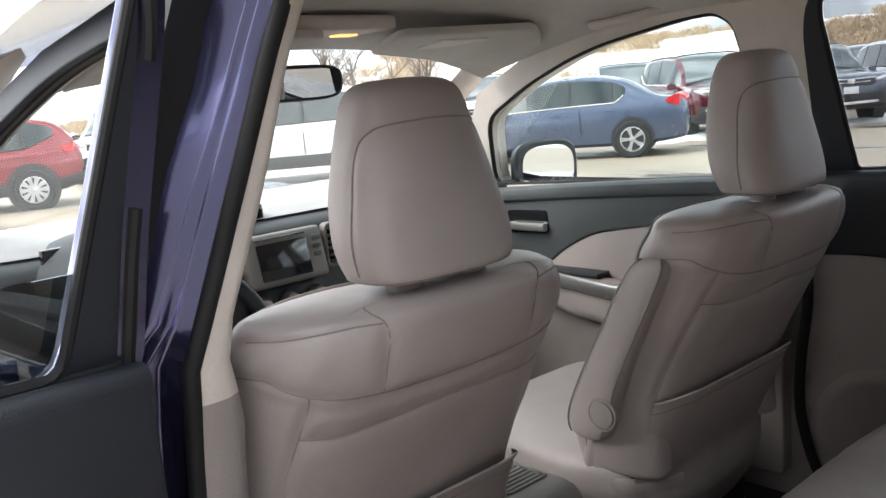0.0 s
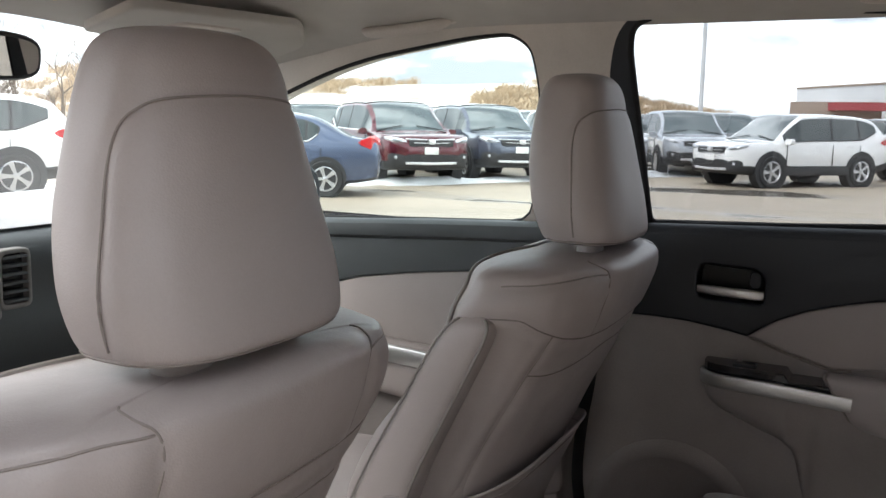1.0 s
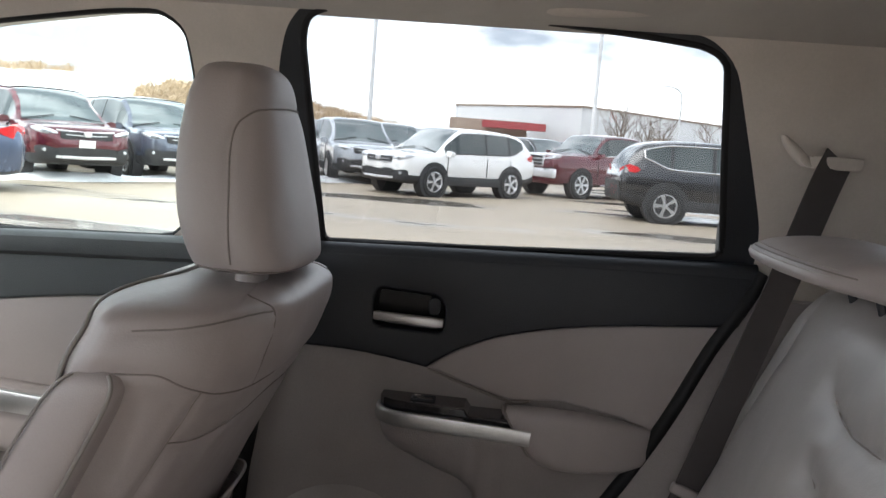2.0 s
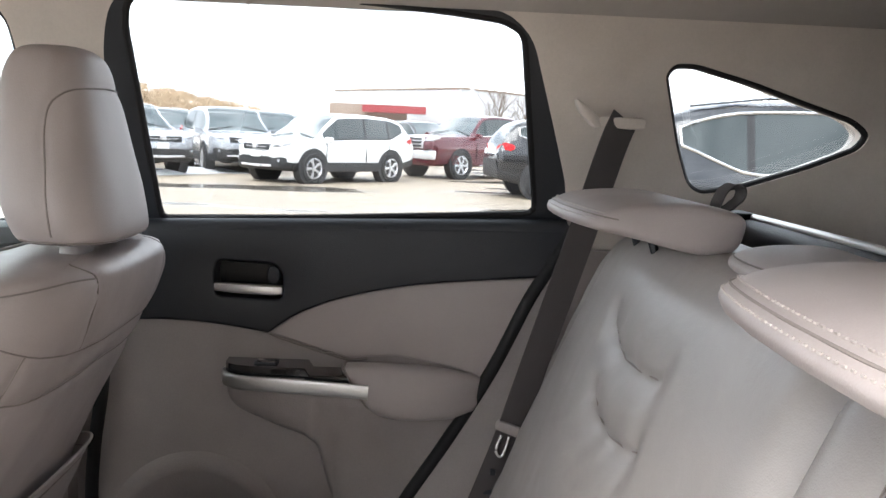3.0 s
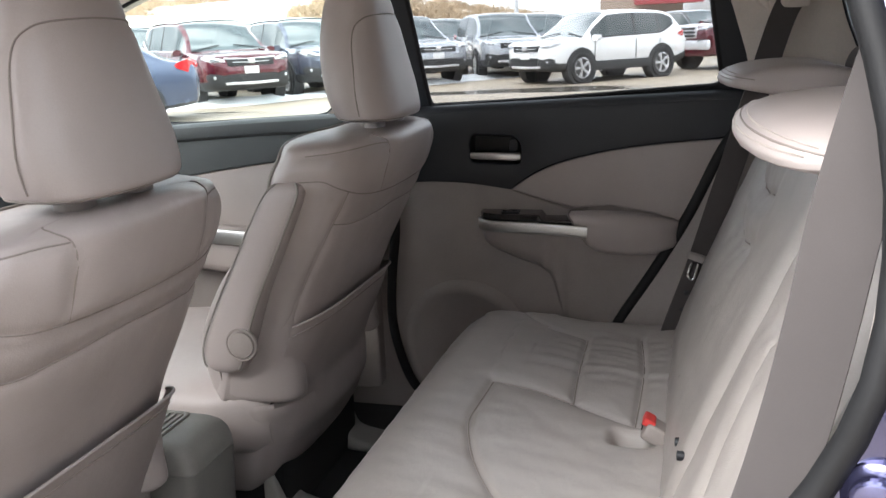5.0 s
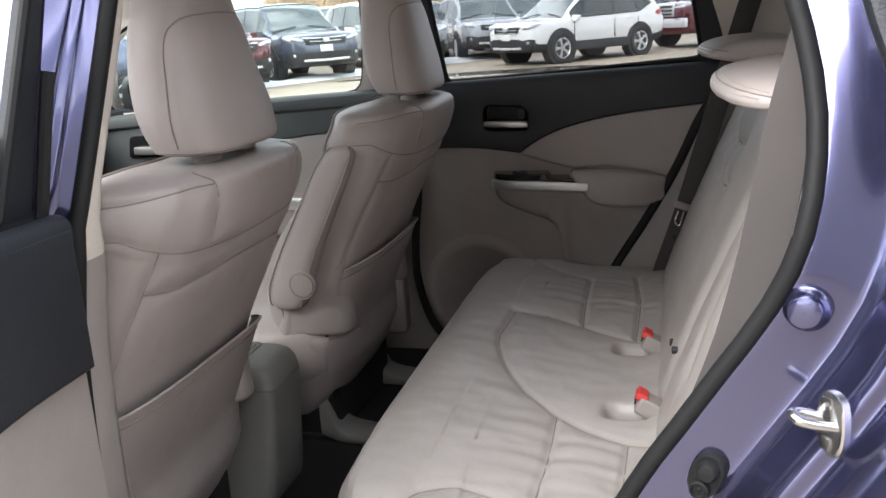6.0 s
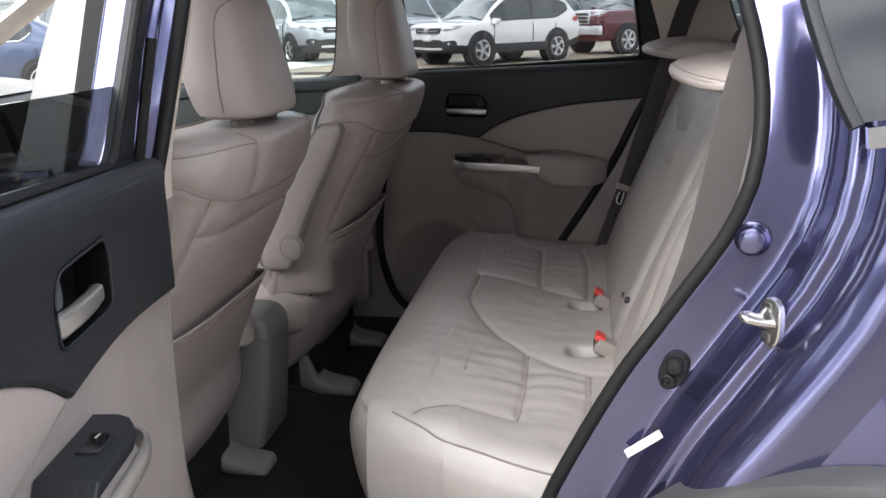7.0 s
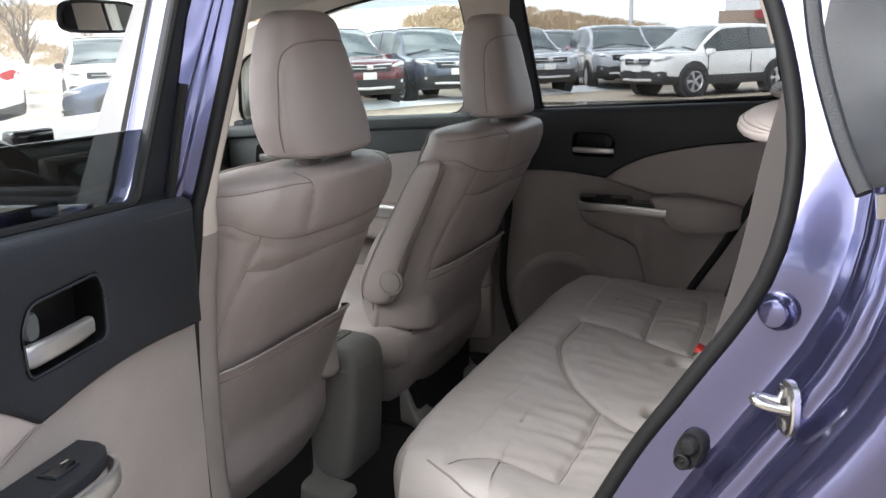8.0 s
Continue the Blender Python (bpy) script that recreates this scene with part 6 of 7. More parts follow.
        if colour in (GREY, BLACK):
            part("window_strip", tube([edge(7, reach[0])] + [edge(8, x) for x in reach], 0.014, 6), CHROME, car)
        part("wiper", tube([over(screen_x[1] - 0.004, s * 0.75, 0.02), over(screen_x[1] - 0.030, s * 0.12, 0.02)], 0.010, 5), UNDER, car)
    # front: lamps, grille, bumper, plate
    nose = half(0.46)
    zt = nose[6][1]
    fine = [smooth[-1][0] - 0.002 * k for k in range(100)]
    face = lambda y, z: next((x for x in fine if lerp(smooth, x)[3] * hw * 0.98 >= abs(y) and lerp(smooth, x)[2] * H >= z), 0.40) * L
    bowed = lambda y, z: Vector((face(y, z) - 0.02, y, z))
    band = lambda name, z, w, hgt, dep, mat, lab="", droop=0.0: part(name, loft([[bowed(y, z - droop * abs(y / W)) + Vector((a * dep, 0, b * hgt / 2)) for a, b in ((-0.6, -1), (0.5, -1), (0.7, -0.6), (0.7, 0.6), (0.5, 1), (-0.6, 1))] for y in [w * (k / 10 - 0.5) for k in range(11)]]), mat, car, lab)
    band("grille", zt - 0.150, W * 0.50, 0.17, 0.06, UNDER)
    band("grille_bar", zt - 0.075, W * 0.56, 0.038, 0.085, BRIGHT, "", -0.10)
    band("grille_bar", zt - 0.135, W * 0.40, 0.026, 0.080, BRIGHT, "", -0.06)
    for k in range(2):
        band("grille_slat", zt - 0.175 - 0.030 * k, W * 0.44, 0.010, 0.072, DASH)
    part("badge", loft([[Vector((L * 0.4985 + d, 0.066 * k * x, zt - 0.105 + 0.056 * k * y)) for x, y in ring_shape(1, 1, 16, 4)] for d, k in ((0.0, 1.0), (0.062, 1.0), (0.068, 0.88))]), BRIGHT, car)
    band("lower_grille", zt - 0.44, W * 0.66, 0.15, 0.045, UNDER)
    band("skid_plate", zt - 0.56, W * 0.58, 0.06, 0.06, BRIGHT, "", -0.05)
    band("bumper_crease", zt - 0.315, W * 0.80, 0.030, 0.030, colour)
    if table is TRUCK_TABLE:
        part("grille_surround", box(L * 0.497, 0, zt - 0.16, 0.06, W * 0.56, 0.34, 0.03), BRIGHT, car, "chrome grille")
        for k in range(3):
            part("grille_slot", box(L * 0.503, 0, zt - 0.26 + 0.10 * k, 0.05, W * 0.50, 0.06, 0.01), UNDER, car)
        part("front_bumper", box(L * 0.490, 0, zt - 0.50, 0.16, W * 0.96, 0.26, 0.05), BRIGHT, car, "chrome front bumper")
    part("number_plate", box(L * 0.502, 0, zt - 0.29, 0.03, 0.31, 0.15, 0.004), WHITEPAPER, car)
    for s in (1, -1):
        lamp = [(0.270, -0.098, 0.060), (0.320, -0.085, 0.095), (0.370, -0.072, 0.115), (0.415, -0.058, 0.115), (0.445, -0.044, 0.095), (0.468, -0.028, 0.050)]
        lens = lambda k, dz, out: Vector((face(lamp[k][0] * W, zt + lamp[k][1] + 0.3 * dz * lamp[k][2]) + out - 0.018, s * (lamp[k][0] * W + 0.012), zt + lamp[k][1] + dz * lamp[k][2]))
        head = part("headlamp", loft([[lens(k, -0.5, 0.02), lens(k, -0.2, 0.055), lens(k, 0.3, 0.040), lens(k, 0.5, 0.0), lens(k, 0.0, -0.10)] for k in range(6)]), LENS, car, "clear headlamp")
        part("lamp_core", loft([[lens(k, -0.30, 0.050), lens(k, 0.0, 0.057), lens(k, -0.15, 0.0)] for k in (1, 2, 3)]), UNDER, head)
        part("fog_surround", loft([[Vector((face(u * W, 0.5) + d - 0.012, s * (u * W + 0.01), zt - 0.42 + q * hgt)) for d, q in ((-0.03, -0.5), (0.035, -0.5), (0.035, 0.5), (-0.03, 0.5))] for u, hgt in ((0.30, 0.07), (0.36, 0.13), (0.42, 0.16), (0.45, 0.10))]), UNDER, car)
        part("fog_lamp", loft([[Vector((face(0.39 * W, 0.5) + d - 0.008, s * 0.39 * W + 0.035 * k * x, zt - 0.425 + 0.035 * k * y)) for x, y in ring_shape(1, 1, 12)] for d, k in ((0.0, 1.0), (0.042, 1.0), (0.046, 0.7))]), LENS, car)
        rear = half(-0.475)[6][1]
        part("tail_lamp", loft([[Vector((L * x, s * y, rear + z + hgt * q)) for q in (-0.5, 0.5)] + [Vector((L * x + 0.06, s * y * 0.97, rear + z))] for x, y, z, hgt in ((-0.495, W * 0.28, -0.06, 0.10), (-0.490, W * 0.40, -0.04, 0.16), (-0.468, W * 0.475, -0.01, 0.22), (-0.43, W * 0.497, 0.0, 0.10))]), TAIL, car)
        m = flank(0.20, -0.05, s, 0.11)
        part("door_mirror", loft([[m + Vector((k, 0.10 * y, 0.07 * z)) for y, z in ring_shape(1, 1, 12, 3)] for k in (-0.05, 0.02, 0.07)]), colour if not far else UNDER, car)
        for x in (-0.21, 0.0):
            part("door_handle", box(L * x, s * (hw - 0.004), half(x)[6][1] - 0.11, 0.19, 0.03, 0.028, 0.008), colour, car)
        if table is TRUCK_TABLE:
            part("side_step", box(0, s * (hw + 0.02), 0.42, 2.2, 0.10, 0.05, 0.02), CHROME, car, "chrome side step")
        if clad:
            part("sill_cladding", box(0, s * (hw - 0.025), half(0)[0][1] + 0.115, WB - 0.80, 0.07, 0.22, 0.02), UNDER, car)
        for x in (-0.095, -0.275 if table is not TRUCK_TABLE else -0.15, 0.20):
            part("door_gap", box(L * x, s * (hw * 0.992), H * 0.45, 0.012, 0.03, H * 0.26), UNDER, car)
        if rails:
            part("roof_rail", tube([(L * x, s * (half(x)[10][0]), half(x)[10][1] + 0.04) for x in (-0.38, -0.25, -0.1, 0.05)], 0.018, 6), CHROME, car)
        for x in (WB / 2, -WB / 2):
            y = s * (track + 0.075)
            # dark disc stands for the shaded arch opening, and for cladding where clad
            part("arch_shade_and_cladding", loft([[Vector((x + r * arch * math.cos(a), y + s * k, r + 0.02 + r * arch * math.sin(a))) for a in [2 * math.pi * q / 28 for q in range(28)]] for k in (-0.2, 0.042)]), UNDER, car)
            ty, ri, br = wheel_meshes(r, spokes)
            w = new("wheel", ty)
            w.parent = car
            w.matrix_basis = pose(x, y - s * 0.03, r, 0, 0, 0 if s > 0 else 180)
            for nm, dt in (("rim", ri), ("brake_disc", br)):
                q = new(nm, dt)
                q.parent = w
    if clad:
        band = []
        for x in xs:
            p = half(x)[:4]
            o = 0.012
            ring = [Vector((x * L + (o if x > 0.47 else -o if x < -0.47 else 0), y + o, z - 0.004)) for y, z in p[1:]]
            band.append([Vector((x * L, 0, p[0][1] - 0.01))] + ring + [Vector((q.x, 0, q.z)) for q in ring[-1:]] + [Vector((q.x, -q.y, q.z)) for q in reversed(ring)])
        part("lower_cladding", loft(band), UNDER, car, "black lower body cladding", 50)
    if snowy:
        part("roof_snow", grid(10, 8, lambda u, v: over(-0.36 + 0.42 * u, (2 * v - 1) * 0.9, 0.03 + 0.015 * noise.noise(Vector((u * 5, v * 5, L))))), SNOW, car, "snow lying on the roof")
    return car


WHITE = paint("white_car_paint", (0.78, 0.78, 0.77), 0.0)
MAROON = paint("maroon_car_paint", (0.095, 0.008, 0.016))
SLATE = paint("slate_blue_car_paint", (0.085, 0.098, 0.135))
SILVER = paint("silver_car_paint", (0.44, 0.46, 0.49), 0.4)
GREY = paint("dark_grey_car_paint", (0.036, 0.038, 0.042), 0.4)
BLACK = paint("black_car_paint", (0.018, 0.018, 0.02), 0.2)
BLUE = paint("steel_blue_car_paint", (0.075, 0.10, 0.165))
REDP = paint("red_car_paint", (0.24, 0.012, 0.02))

lot_car("white compact SUV parked on the concrete lot", WHITE, SUV_TABLE, 4.59, 1.86, 1.68, 2.66, (20.15, 2.93), "f", 1, 139)
lot_car("maroon three-row SUV parked nose out behind snow", MAROON, SUV_TABLE, 4.94, 1.99, 1.79, 2.82, (15.5, 10.60), "f", -1, 230, snowy=True)
lot_car("slate-blue three-row SUV parked nose out behind snow", SLATE, SUV_TABLE, 4.94, 1.99, 1.79, 2.82, (18.05, 9.55), "f", -1, 226, r=0.375, spokes=7, snowy=True)
lot_car("silver-grey three-row SUV parked nose out", SILVER, SUV_TABLE, 4.94, 1.99, 1.79, 2.82, (21.0, 8.1), "f", -1, 222)
lot_car("silver three-row SUV with steel wheels parked nose out", SILVER, SUV_TABLE, 4.94, 1.99, 1.79, 2.82, (23.6, 6.35), "f", -1, 205, spokes=9)
lot_car("dark grey SUV in the back row", GREY, SUV_TABLE, 4.94, 1.99, 1.79, 2.82, (27.0, 5.7), "f", -1, 210, far=True)
lot_car("steel-blue saloon car with silver wheels", BLUE, SEDAN_TABLE, 4.60, 1.80, 1.48, 2.685, (11.9, 9.32), "r", 1, 120, r=0.325, clad=False)
lot_car("white SUV with red tail lamps on the lot", WHITE, SUV_TABLE, 4.59, 1.86, 1.68, 2.66, (8.55, 12.95), "r", 1, 142)
lot_car("red crossover with dark cladding parked near the windscreen side", REDP, SUV_TABLE, 4.38, 1.84, 1.60, 2.65, (3.92, 15.96), "r", 1, 165, r=0.345, spokes=10)
lot_car("white SUV parked behind the red crossover", WHITE, SUV_TABLE, 4.6, 1.86, 1.70, 2.66, (6.6, 21.0), "f", -1, 235, far=True)
lot_car("maroon crew-cab pickup truck with chrome grille", MAROON, TRUCK_TABLE, 5.84, 2.03, 1.88, 3.64, (24.8, -0.75), "f", 1, 133, r=0.41, spokes=6, clad=False, category="pickup truck")
lot_car("black crossover with silver wheels on wet concrete", BLACK, SUV_TABLE, 4.78, 1.93, 1.74, 2.85, (18.0, -2.18), "r", -1, -84, r=0.375)
lot_car("dark grey SUV with chrome window surround and roof rails", GREY, SUV_TABLE, 4.63, 1.84, 1.72, 2.70, (6.05, -2.15), "r", -1, -91, rails=True)
for k, (x, y, c, lab) in enumerate([(14.2, 16.5, WHITE, "white SUV in the back row"), (17.6, 14.6, SILVER, "silver SUV in the back row"), (20.8, 13.0, WHITE, "white SUV in the back row"), (31.0, 5.2, GREY, "dark grey SUV in the back row"), (33.5, 3.0, SILVER, "silver SUV in the back row"),
                                    (36.0, 0.6, BLACK, "black SUV in the back row"), (38.0, -2.2, SLATE, "slate-blue SUV in the back row"), (24.5, 10.8, GREY, "dark grey SUV in the back row"), (27.6, 9.0, WHITE, "white SUV in the back row"), (40.0, -6.0, GREY, "dark grey SUV in the back row")]):
    lot_car(lab, c, SUV_TABLE, 4.8, 1.95, 1.76, 2.8, (x, y), "f", -1, 226 - 6 * (k % 3), far=True, snowy=k < 3)

# outer panels and wheels of the car itself
side_rows = [(0.40, 0.80), (0.50, 0.85), (0.70, 0.885), (0.95, 0.895), (1.08, 0.885), (1.145, 0.845)]
for name, y0, y1, sides in (("body_side", -1.32, 1.98, (1,)), ("front_wing", 1.98, 3.40, (1, -1))):
    for sd in sides:
        part(name, grid(24, len(side_rows) - 1, lambda u, v: (lambda y, r: Vector((sd * (r[1] - 0.16 * max(0.0, (y - 2.7) / 0.7) ** 2 - 0.05 * max(0.0, (-0.9 - y) / 0.4) ** 2), y, r[0] * (1 if y < 2 else 1 - 0.07 * ((y - 2) / 1.4)) - (0.02 if y > 2 else 0))))(y0 + (y1 - y0) * u, side_rows[int(round(v * (len(side_rows) - 1)))])), PAINT, cabin, "glossy blue-violet outer panel")
part("nose", plate(rounded([(-0.74, 0.40), (0.74, 0.40), (0.74, 0.98), (-0.74, 0.98)], 0.06), [], lambda u, v, d: (u, 3.42 - 0.10 * (u / 0.74) ** 2 - d, v), 0.06), CLADDING, cabin, "dark front bumper")
part("tail_panel", plate(rounded([(-0.86, 0.40), (0.86, 0.40), (0.86, 1.08), (-0.86, 1.08)], 0.05), [], lambda u, v, d: (u, -1.37 - d, v), 0.02), PAINT, cabin)
for ay in (-0.06, 2.56):
    for sd in (1, -1):
        ty, ri, br = wheel_meshes(0.345, 5)
        road = new("road_wheel", ty)
        road.parent = cabin
        road.matrix_basis = pose(sd * 0.795, ay, 0.345, 0, 0, -90 if sd > 0 else 90)
        for nm, dt in (("rim", ri), ("brake_disc", br)):
            q = new(nm, dt)
            q.parent = road

ground = part("ground", grid(60, 60, lambda u, v: Vector(((u - 0.5) * 2400, (v - 0.5) * 2400, 0.0))), LOT)
tagged(ground, "pale damp concrete car park with dark wet patches", "ground", kind="structure")


# ploughed snow along the front of the row
def snow_heap(cx, cy, ang, length, width, height, seed):
    c, s = math.cos(ang), math.sin(ang)

    def f(u, v):
        a, b = (u - 0.5) * length, (v - 0.5) * width
        q = max(0.0, 1 - (2 * v - 1) ** 2) * max(0.0, 1 - abs(2 * u - 1) ** 6)
        z = height * q ** 0.7 * (0.6 + 0.8 * noise.noise(Vector((a * 0.9, b * 1.6, seed)))) - 0.02
        b += 0.25 * noise.noise(Vector((a * 0.5, seed, 3)))
        return Vector((cx + a * c - b * s, cy + a * s + b * c, z))
    ob = part("snow_heap", grid(60, 14, f), SNOW)
    return tagged(ob, "low ridge of old ploughed snow on the lot", "snow", kind="stuff")


snow_heap(17.2, 9.25, radians(-28), 6.2, 1.1, 0.22, 1)
snow_heap(21.8, 7.0, radians(-32), 6.0, 1.2, 0.18, 2)
snow_heap(9.8, 15.0, radians(150), 4.0, 0.8, 0.10, 3)

# hillside with dry scrub and patches of snow, and the brush line
HILL = material("dry_grass_and_snow_hill", (0.78, 0.77, 0.76), 0.95, second=(0.42, 0.32, 0.21), scale=0.33, grain=0.2, grain_scale=0.8, bump=0.5, bump_scale=2)
SCRUB = material("dry_scrub", (0.52, 0.40, 0.27), 0.95, second=(0.36, 0.27, 0.18), scale=0.3, per_object=0.1)
BARK = material("bare_bark", (0.16, 0.125, 0.10), 0.9, bump=0.4, bump_scale=30)


def hill_z(x, y):
    d = math.hypot(x, y)
    az = math.degrees(math.atan2(y, x))
    rise = max(0.0, min(1.0, (d - 48) / 55))
    span = max(0.0, min(1.0, (az - 8) / 14)) * max(0.0, min(1.0, (66 - az) / 16))
    return -0.3 + 7.2 * rise * rise * (3 - 2 * rise) * (0.25 + 0.75 * span) * (0.85 + 0.3 * noise.noise(Vector((x * 0.02, y * 0.02, 4))))


hill = part("hillside", grid(80, 26, lambda u, v: (lambda d, a: Vector((d * math.cos(a), d * math.sin(a), hill_z(d * math.cos(a), d * math.sin(a)))))(45 + 130 * v, radians(-30 + 170 * u))), HILL)
tagged(hill, "distant hillside of dry grass and patchy snow", "hill", kind="structure")


def clump(cx, cy, cz, size, count, rng):
    """Dry twigs and stalks bristling out of a low rounded shrub."""
    vs, fs = [], []
    for _ in range(count):
        a, up = rng.uniform(0, 2 * math.pi), rng.uniform(0.05, 1.0)
        out = math.sqrt(1 - up * up * 0.8)
        c = Vector((cx, cy, cz)) + Vector((math.cos(a) * out, math.sin(a) * out, up * 0.75)) * size * rng.uniform(0.45, 1.0)
        t = Vector((rng.uniform(-1, 1), rng.uniform(-1, 1), rng.uniform(0.2, 1.2))).normalized() * size * rng.uniform(0.22, 0.5)
        side = t.cross(Vector((rng.uniform(-1, 1), rng.uniform(-1, 1), 0.2))).normalized() * size * rng.uniform(0.012, 0.035)
        k = len(vs)
        vs += [c - t - side * 0.5, c - t + side * 0.5, c + t + side, c + t - side]
        fs += [(k, k + 1, k + 2, k + 3)]
    return vs, fs


rng = random.Random(7)
vs, fs = [], []
for _ in range(3000):
    d, a = rng.uniform(50, 106), radians(rng.uniform(-28, 88))
    x, y = d * math.cos(a), d * math.sin(a)
    low = math.degrees(a) < 9
    if low and d < 78:
        continue
    if noise.noise(Vector((x * 0.06, y * 0.06, 9))) < (-0.3 if low else 0.08):
        continue
    v, f = clump(x, y, hill_z(x, y), rng.uniform(0.35, 1.0) * (0.7 + d / 180) * (0.8 if low else 1.0), 90, rng)
    fs += [tuple(i + len(vs) for i in q) for q in f]
    vs += v
for k in range(330):
    a, d = radians(3.5 + 22 * (k + rng.random()) / 330), rng.uniform(66, 84)
    x, y = d * math.cos(a), d * math.sin(a)
    v, f = clump(x, y, max(0.0, hill_z(x, y)), rng.uniform(0.7, 1.35), 150, rng)
    fs += [tuple(i + len(vs) for i in q) for q in f]
    vs += v
tagged(part("dry_scrub", raw(vs, fs), SCRUB), "tawny dry scrub and grass clumps on the hillside", "scrub", kind="stuff")


def bare_tree(seed, height):
    """A leafless tree: tapering trunk, limbs, branches and twigs."""
    rng = random.Random(seed)
    vs, fs, tw_v, tw_f = [], [], [], []

    def limb(p, d, length, r, depth):
        steps = 4
        pts, q, cur = [p], p.copy(), d.copy()
        for _ in range(steps):
            cur = (cur + Vector((rng.uniform(-1, 1), rng.uniform(-1, 1), rng.uniform(-0.3, 0.6))) * 0.16).normalized()
            q = q + cur * (length / steps)
            pts.append(q.copy())
        n = 6 if depth < 2 else 4 if depth < 3 else 3
        store_v, store_f = (vs, fs)
        base = len(store_v)
        for i, c in enumerate(pts):
            rr = r * (1 - 0.75 * i / steps)
            t = (pts[min(i + 1, steps)] - pts[max(i - 1, 0)]).normalized()
            s = t.cross(Vector((0.3, 0.2, 1))).normalized()
            w = s.cross(t)
            store_v.extend(c + (s * math.cos(2 * math.pi * k / n) + w * math.sin(2 * math.pi * k / n)) * rr for k in range(n))
        for i in range(steps):
            for k in range(n):
                store_f.append((base + i * n + k, base + i * n + (k + 1) % n, base + (i + 1) * n + (k + 1) % n, base + (i + 1) * n + k))
        if depth < 4:
            for _ in range((7, 5, 4, 3)[depth]):
                i = rng.randint(1, steps)
                up = 0.5 if depth else 0.75
                nd = (cur * 0.7 + Vector((rng.uniform(-1, 1), rng.uniform(-1, 1), rng.uniform(0, up) + 0.15))).normalized()
                limb(pts[i], nd, length * rng.uniform(0.45, 0.68), r * (1 - 0.75 * i / steps) * 0.6 + 0.004, depth + 1)

    limb(Vector((0, 0, -0.2)), Vector((0, 0, 1)), height * 0.5, height * 0.022, 0)
    tree = thing("bare_tree", "leafless tree with fine grey-brown branches", "tree", "bare trees")
    part("trunk", raw(vs, fs), BARK, tree)
    return tree


trees = [bare_tree(11, 9.0), bare_tree(23, 8.0)]
trees[0].matrix_world = pose(74, -6.0, 0, 0, 0, 20)
trees[1].matrix_world = pose(82, -17, 0, 0, 0, 70)
spots = [(76, -8.5, 0.85), (80, -14.5, 0.95), (84, -20, 1.0), (76, -19, 1.0), (88, -11.5, 0.9), (78, -22, 1.0), (70, -27, 1.1), (60, -30, 0.9), (66, -36, 1.0), (30, 43, 1.0), (33, 48, 1.15), (27, 47, 0.9), (37, 50, 1.0), (24, 52, 1.1), (41, 47, 0.95), (45, 52, 1.05), (20, 50, 1.0), (35, 44, 0.9), (50, 50, 0.9), (46, -30, 0.9), (40, -34, 0.8), (50, -38, 1.0)]
for k, (x, y, s) in enumerate(spots):
    copy_thing(trees[k % 2], pose(x, y, 0, 0, 0, 57 * k) @ Matrix.Scale(s, 4))

# warehouse behind the lot
SHEET = material("pale_sheet_metal", (0.55, 0.56, 0.57), 0.5, second=(0.48, 0.49, 0.50), scale=0.4, bump=0.2)
REDSHEET = material("red_sheet_metal", (0.25, 0.03, 0.035), 0.5)
BROWNSHEET = material("brown_sheet_metal", (0.25, 0.19, 0.15), 0.6)
store = thing("warehouse", "long pale sheet-metal warehouse with a red entrance canopy", "building")
PLAN = [(143, 14.6), (112, -4.3), (150, -34.0), (190, -10.0)]
TOPS = [7.2, 6.9, 6.9, 7.2]
part("wall", raw([(x, y, 0) for x, y in PLAN] + [(x, y, z) for (x, y), z in zip(PLAN, TOPS)], [(k, (k + 1) % 4, 4 + (k + 1) % 4, 4 + k) for k in range(4)] + [(4, 5, 6, 7)]), SHEET, store)
for k in range(2):
    (ax, ay), (bx, by) = PLAN[k], PLAN[k + 1]
    part("roof_edge", tube([(ax - 0.15, ay, TOPS[k] + 0.02), (bx - 0.15, by, TOPS[k + 1] + 0.02)], 0.17, 6), BROWNSHEET, store)
for k in range(9):
    t = (k + 0.7) / 9.5
    part("wall_rib", box(112 + 38 * t - 0.12, -4.3 - 29.7 * t, 3.4, 0.12, 0.22, 6.8, 0.02), SHEET, store)
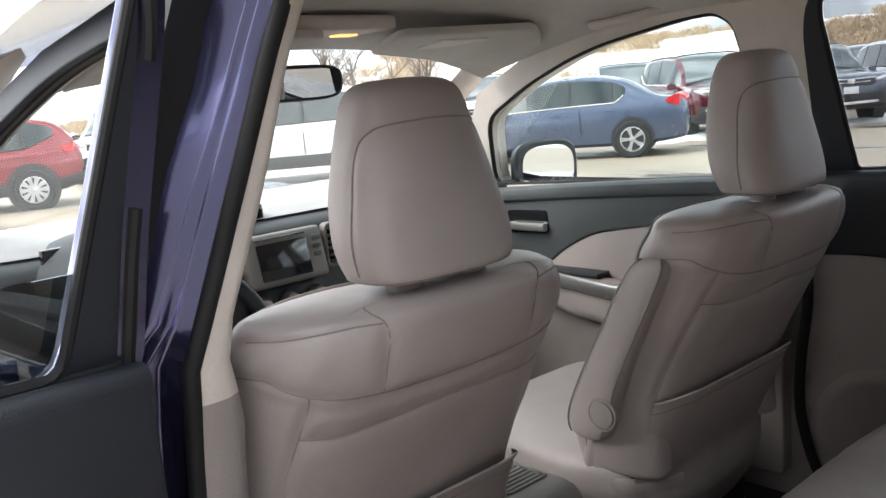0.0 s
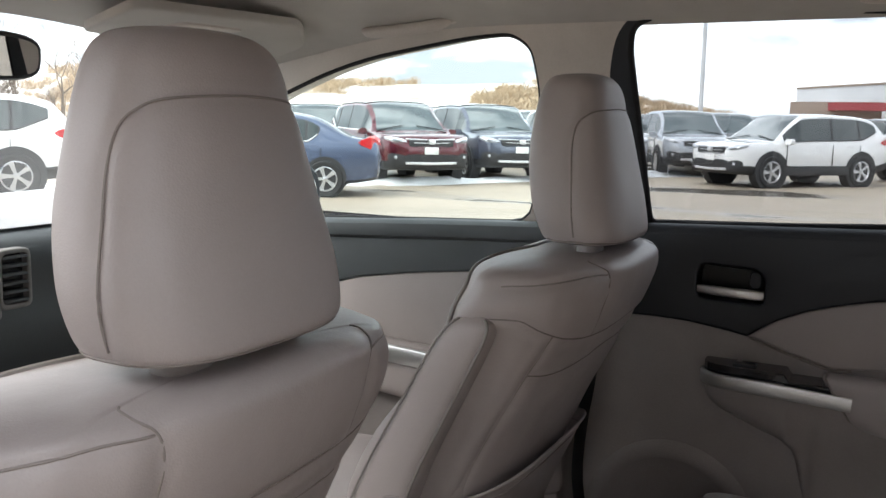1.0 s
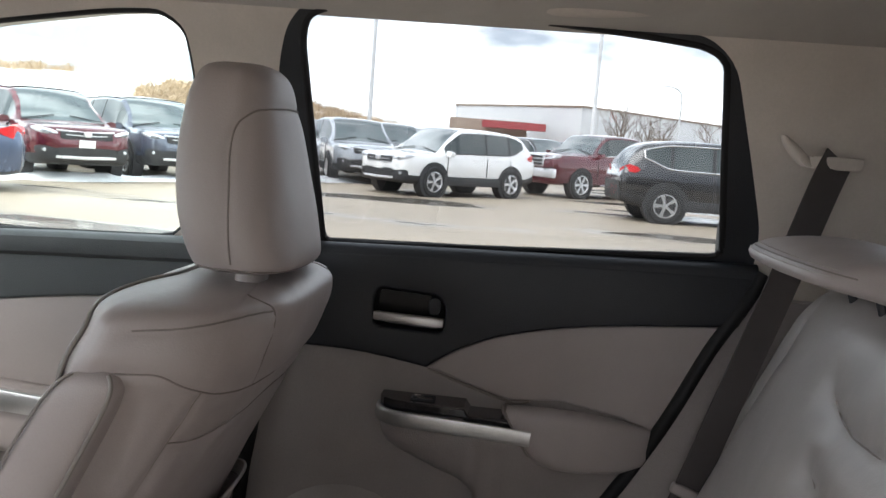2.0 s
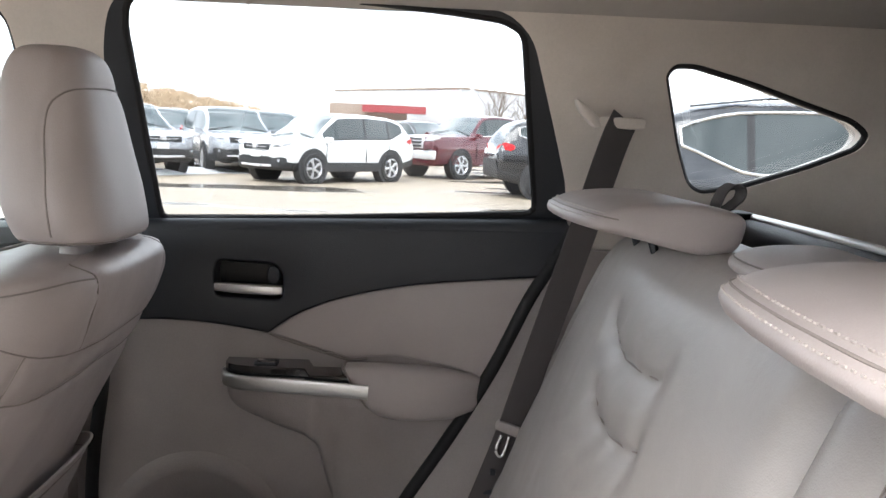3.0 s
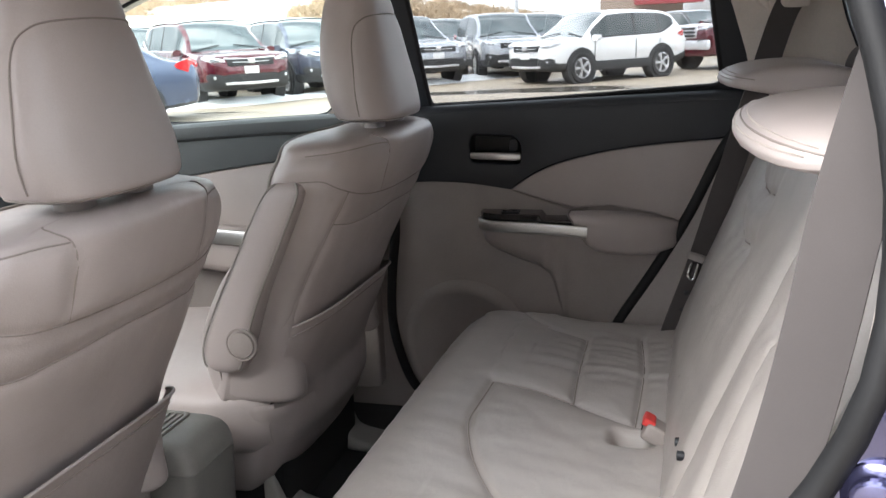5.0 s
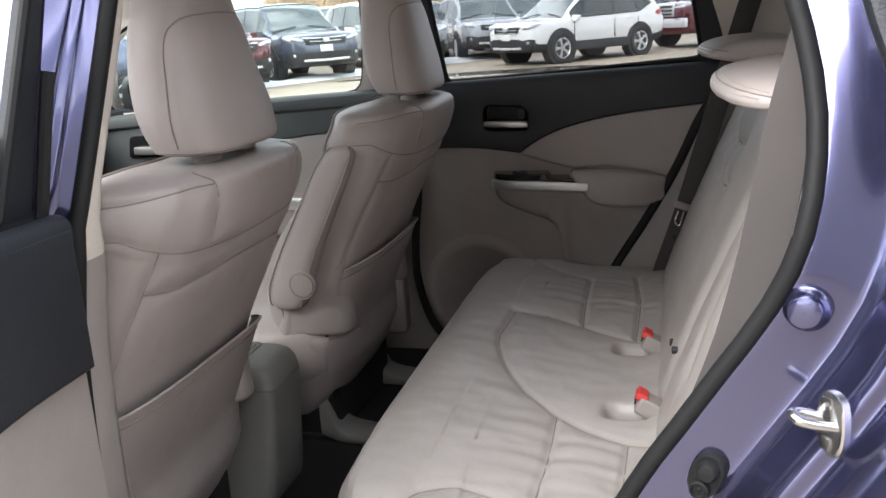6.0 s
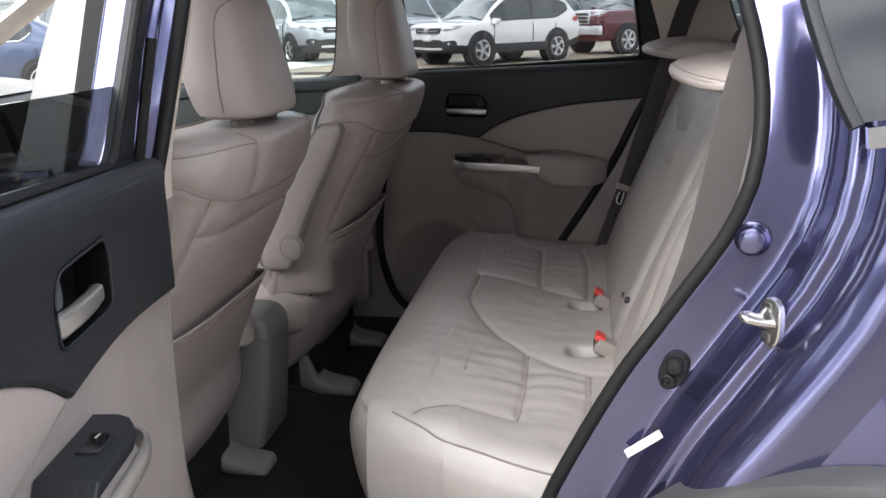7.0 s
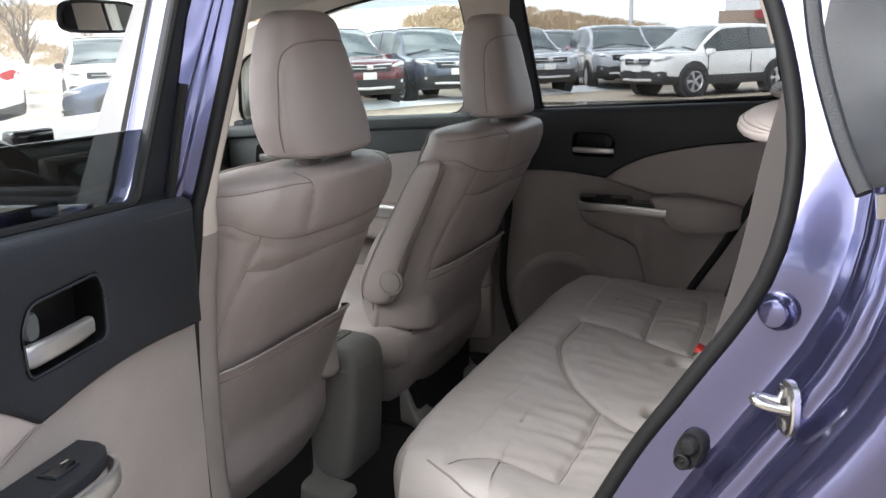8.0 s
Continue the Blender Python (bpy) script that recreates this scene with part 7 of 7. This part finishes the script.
part("wing_wall", box(118, 7.5, 2.3, 6, 10, 4.4), BROWNSHEET, store)
part("canopy", box(113.5, 4.0, 3.9, 5, 8, 0.9), REDSHEET, store, "red entrance canopy")
part("loading_door", box(127.0, -16.2, 2.0, 0.3, 3.6, 4.0, 0.0, 2, pose(0, 0, 0, 0, 0, 52)), BROWNSHEET, store)
for x, y, hgt, lab in ((70, 14.33, 15.0, "tall pale steel lamp pole"), (70, -3.45, 10.6, "tall pale steel lamp pole"), (66, -13.5, 8.5, "tall pale steel lamp pole")):
    pole = thing("lamp_pole", lab, "lamp pole", "lamp poles", at=pose(x, y, 0))
    part("shaft", loft([[Vector((r * math.cos(a), r * math.sin(a), z)) for a in [2 * math.pi * q / 12 for q in range(12)]] for z, r in ((0, 0.30), (0.8, 0.30), (0.85, 0.20), (hgt, 0.14))]), SHEET, pole)
    part("lamp_head", box(0, 0.5, hgt, 0.35, 0.9, 0.18, 0.05), SHEET, pole)
street = thing("street_lamp", "curved-arm street lamp beside the warehouse", "street lamp", at=pose(80, -11.5, 0))
part("shaft", tube(smooth_line([(0, 0, 0), (0, 0, 4), (0, 0, 6.6), (0, 0.4, 7.4), (0, 1.4, 7.7)], 5), 0.09, 8), SHEET, street)
part("lamp_head", box(0, 1.6, 7.65, 0.25, 0.7, 0.14, 0.04), SHEET, street)

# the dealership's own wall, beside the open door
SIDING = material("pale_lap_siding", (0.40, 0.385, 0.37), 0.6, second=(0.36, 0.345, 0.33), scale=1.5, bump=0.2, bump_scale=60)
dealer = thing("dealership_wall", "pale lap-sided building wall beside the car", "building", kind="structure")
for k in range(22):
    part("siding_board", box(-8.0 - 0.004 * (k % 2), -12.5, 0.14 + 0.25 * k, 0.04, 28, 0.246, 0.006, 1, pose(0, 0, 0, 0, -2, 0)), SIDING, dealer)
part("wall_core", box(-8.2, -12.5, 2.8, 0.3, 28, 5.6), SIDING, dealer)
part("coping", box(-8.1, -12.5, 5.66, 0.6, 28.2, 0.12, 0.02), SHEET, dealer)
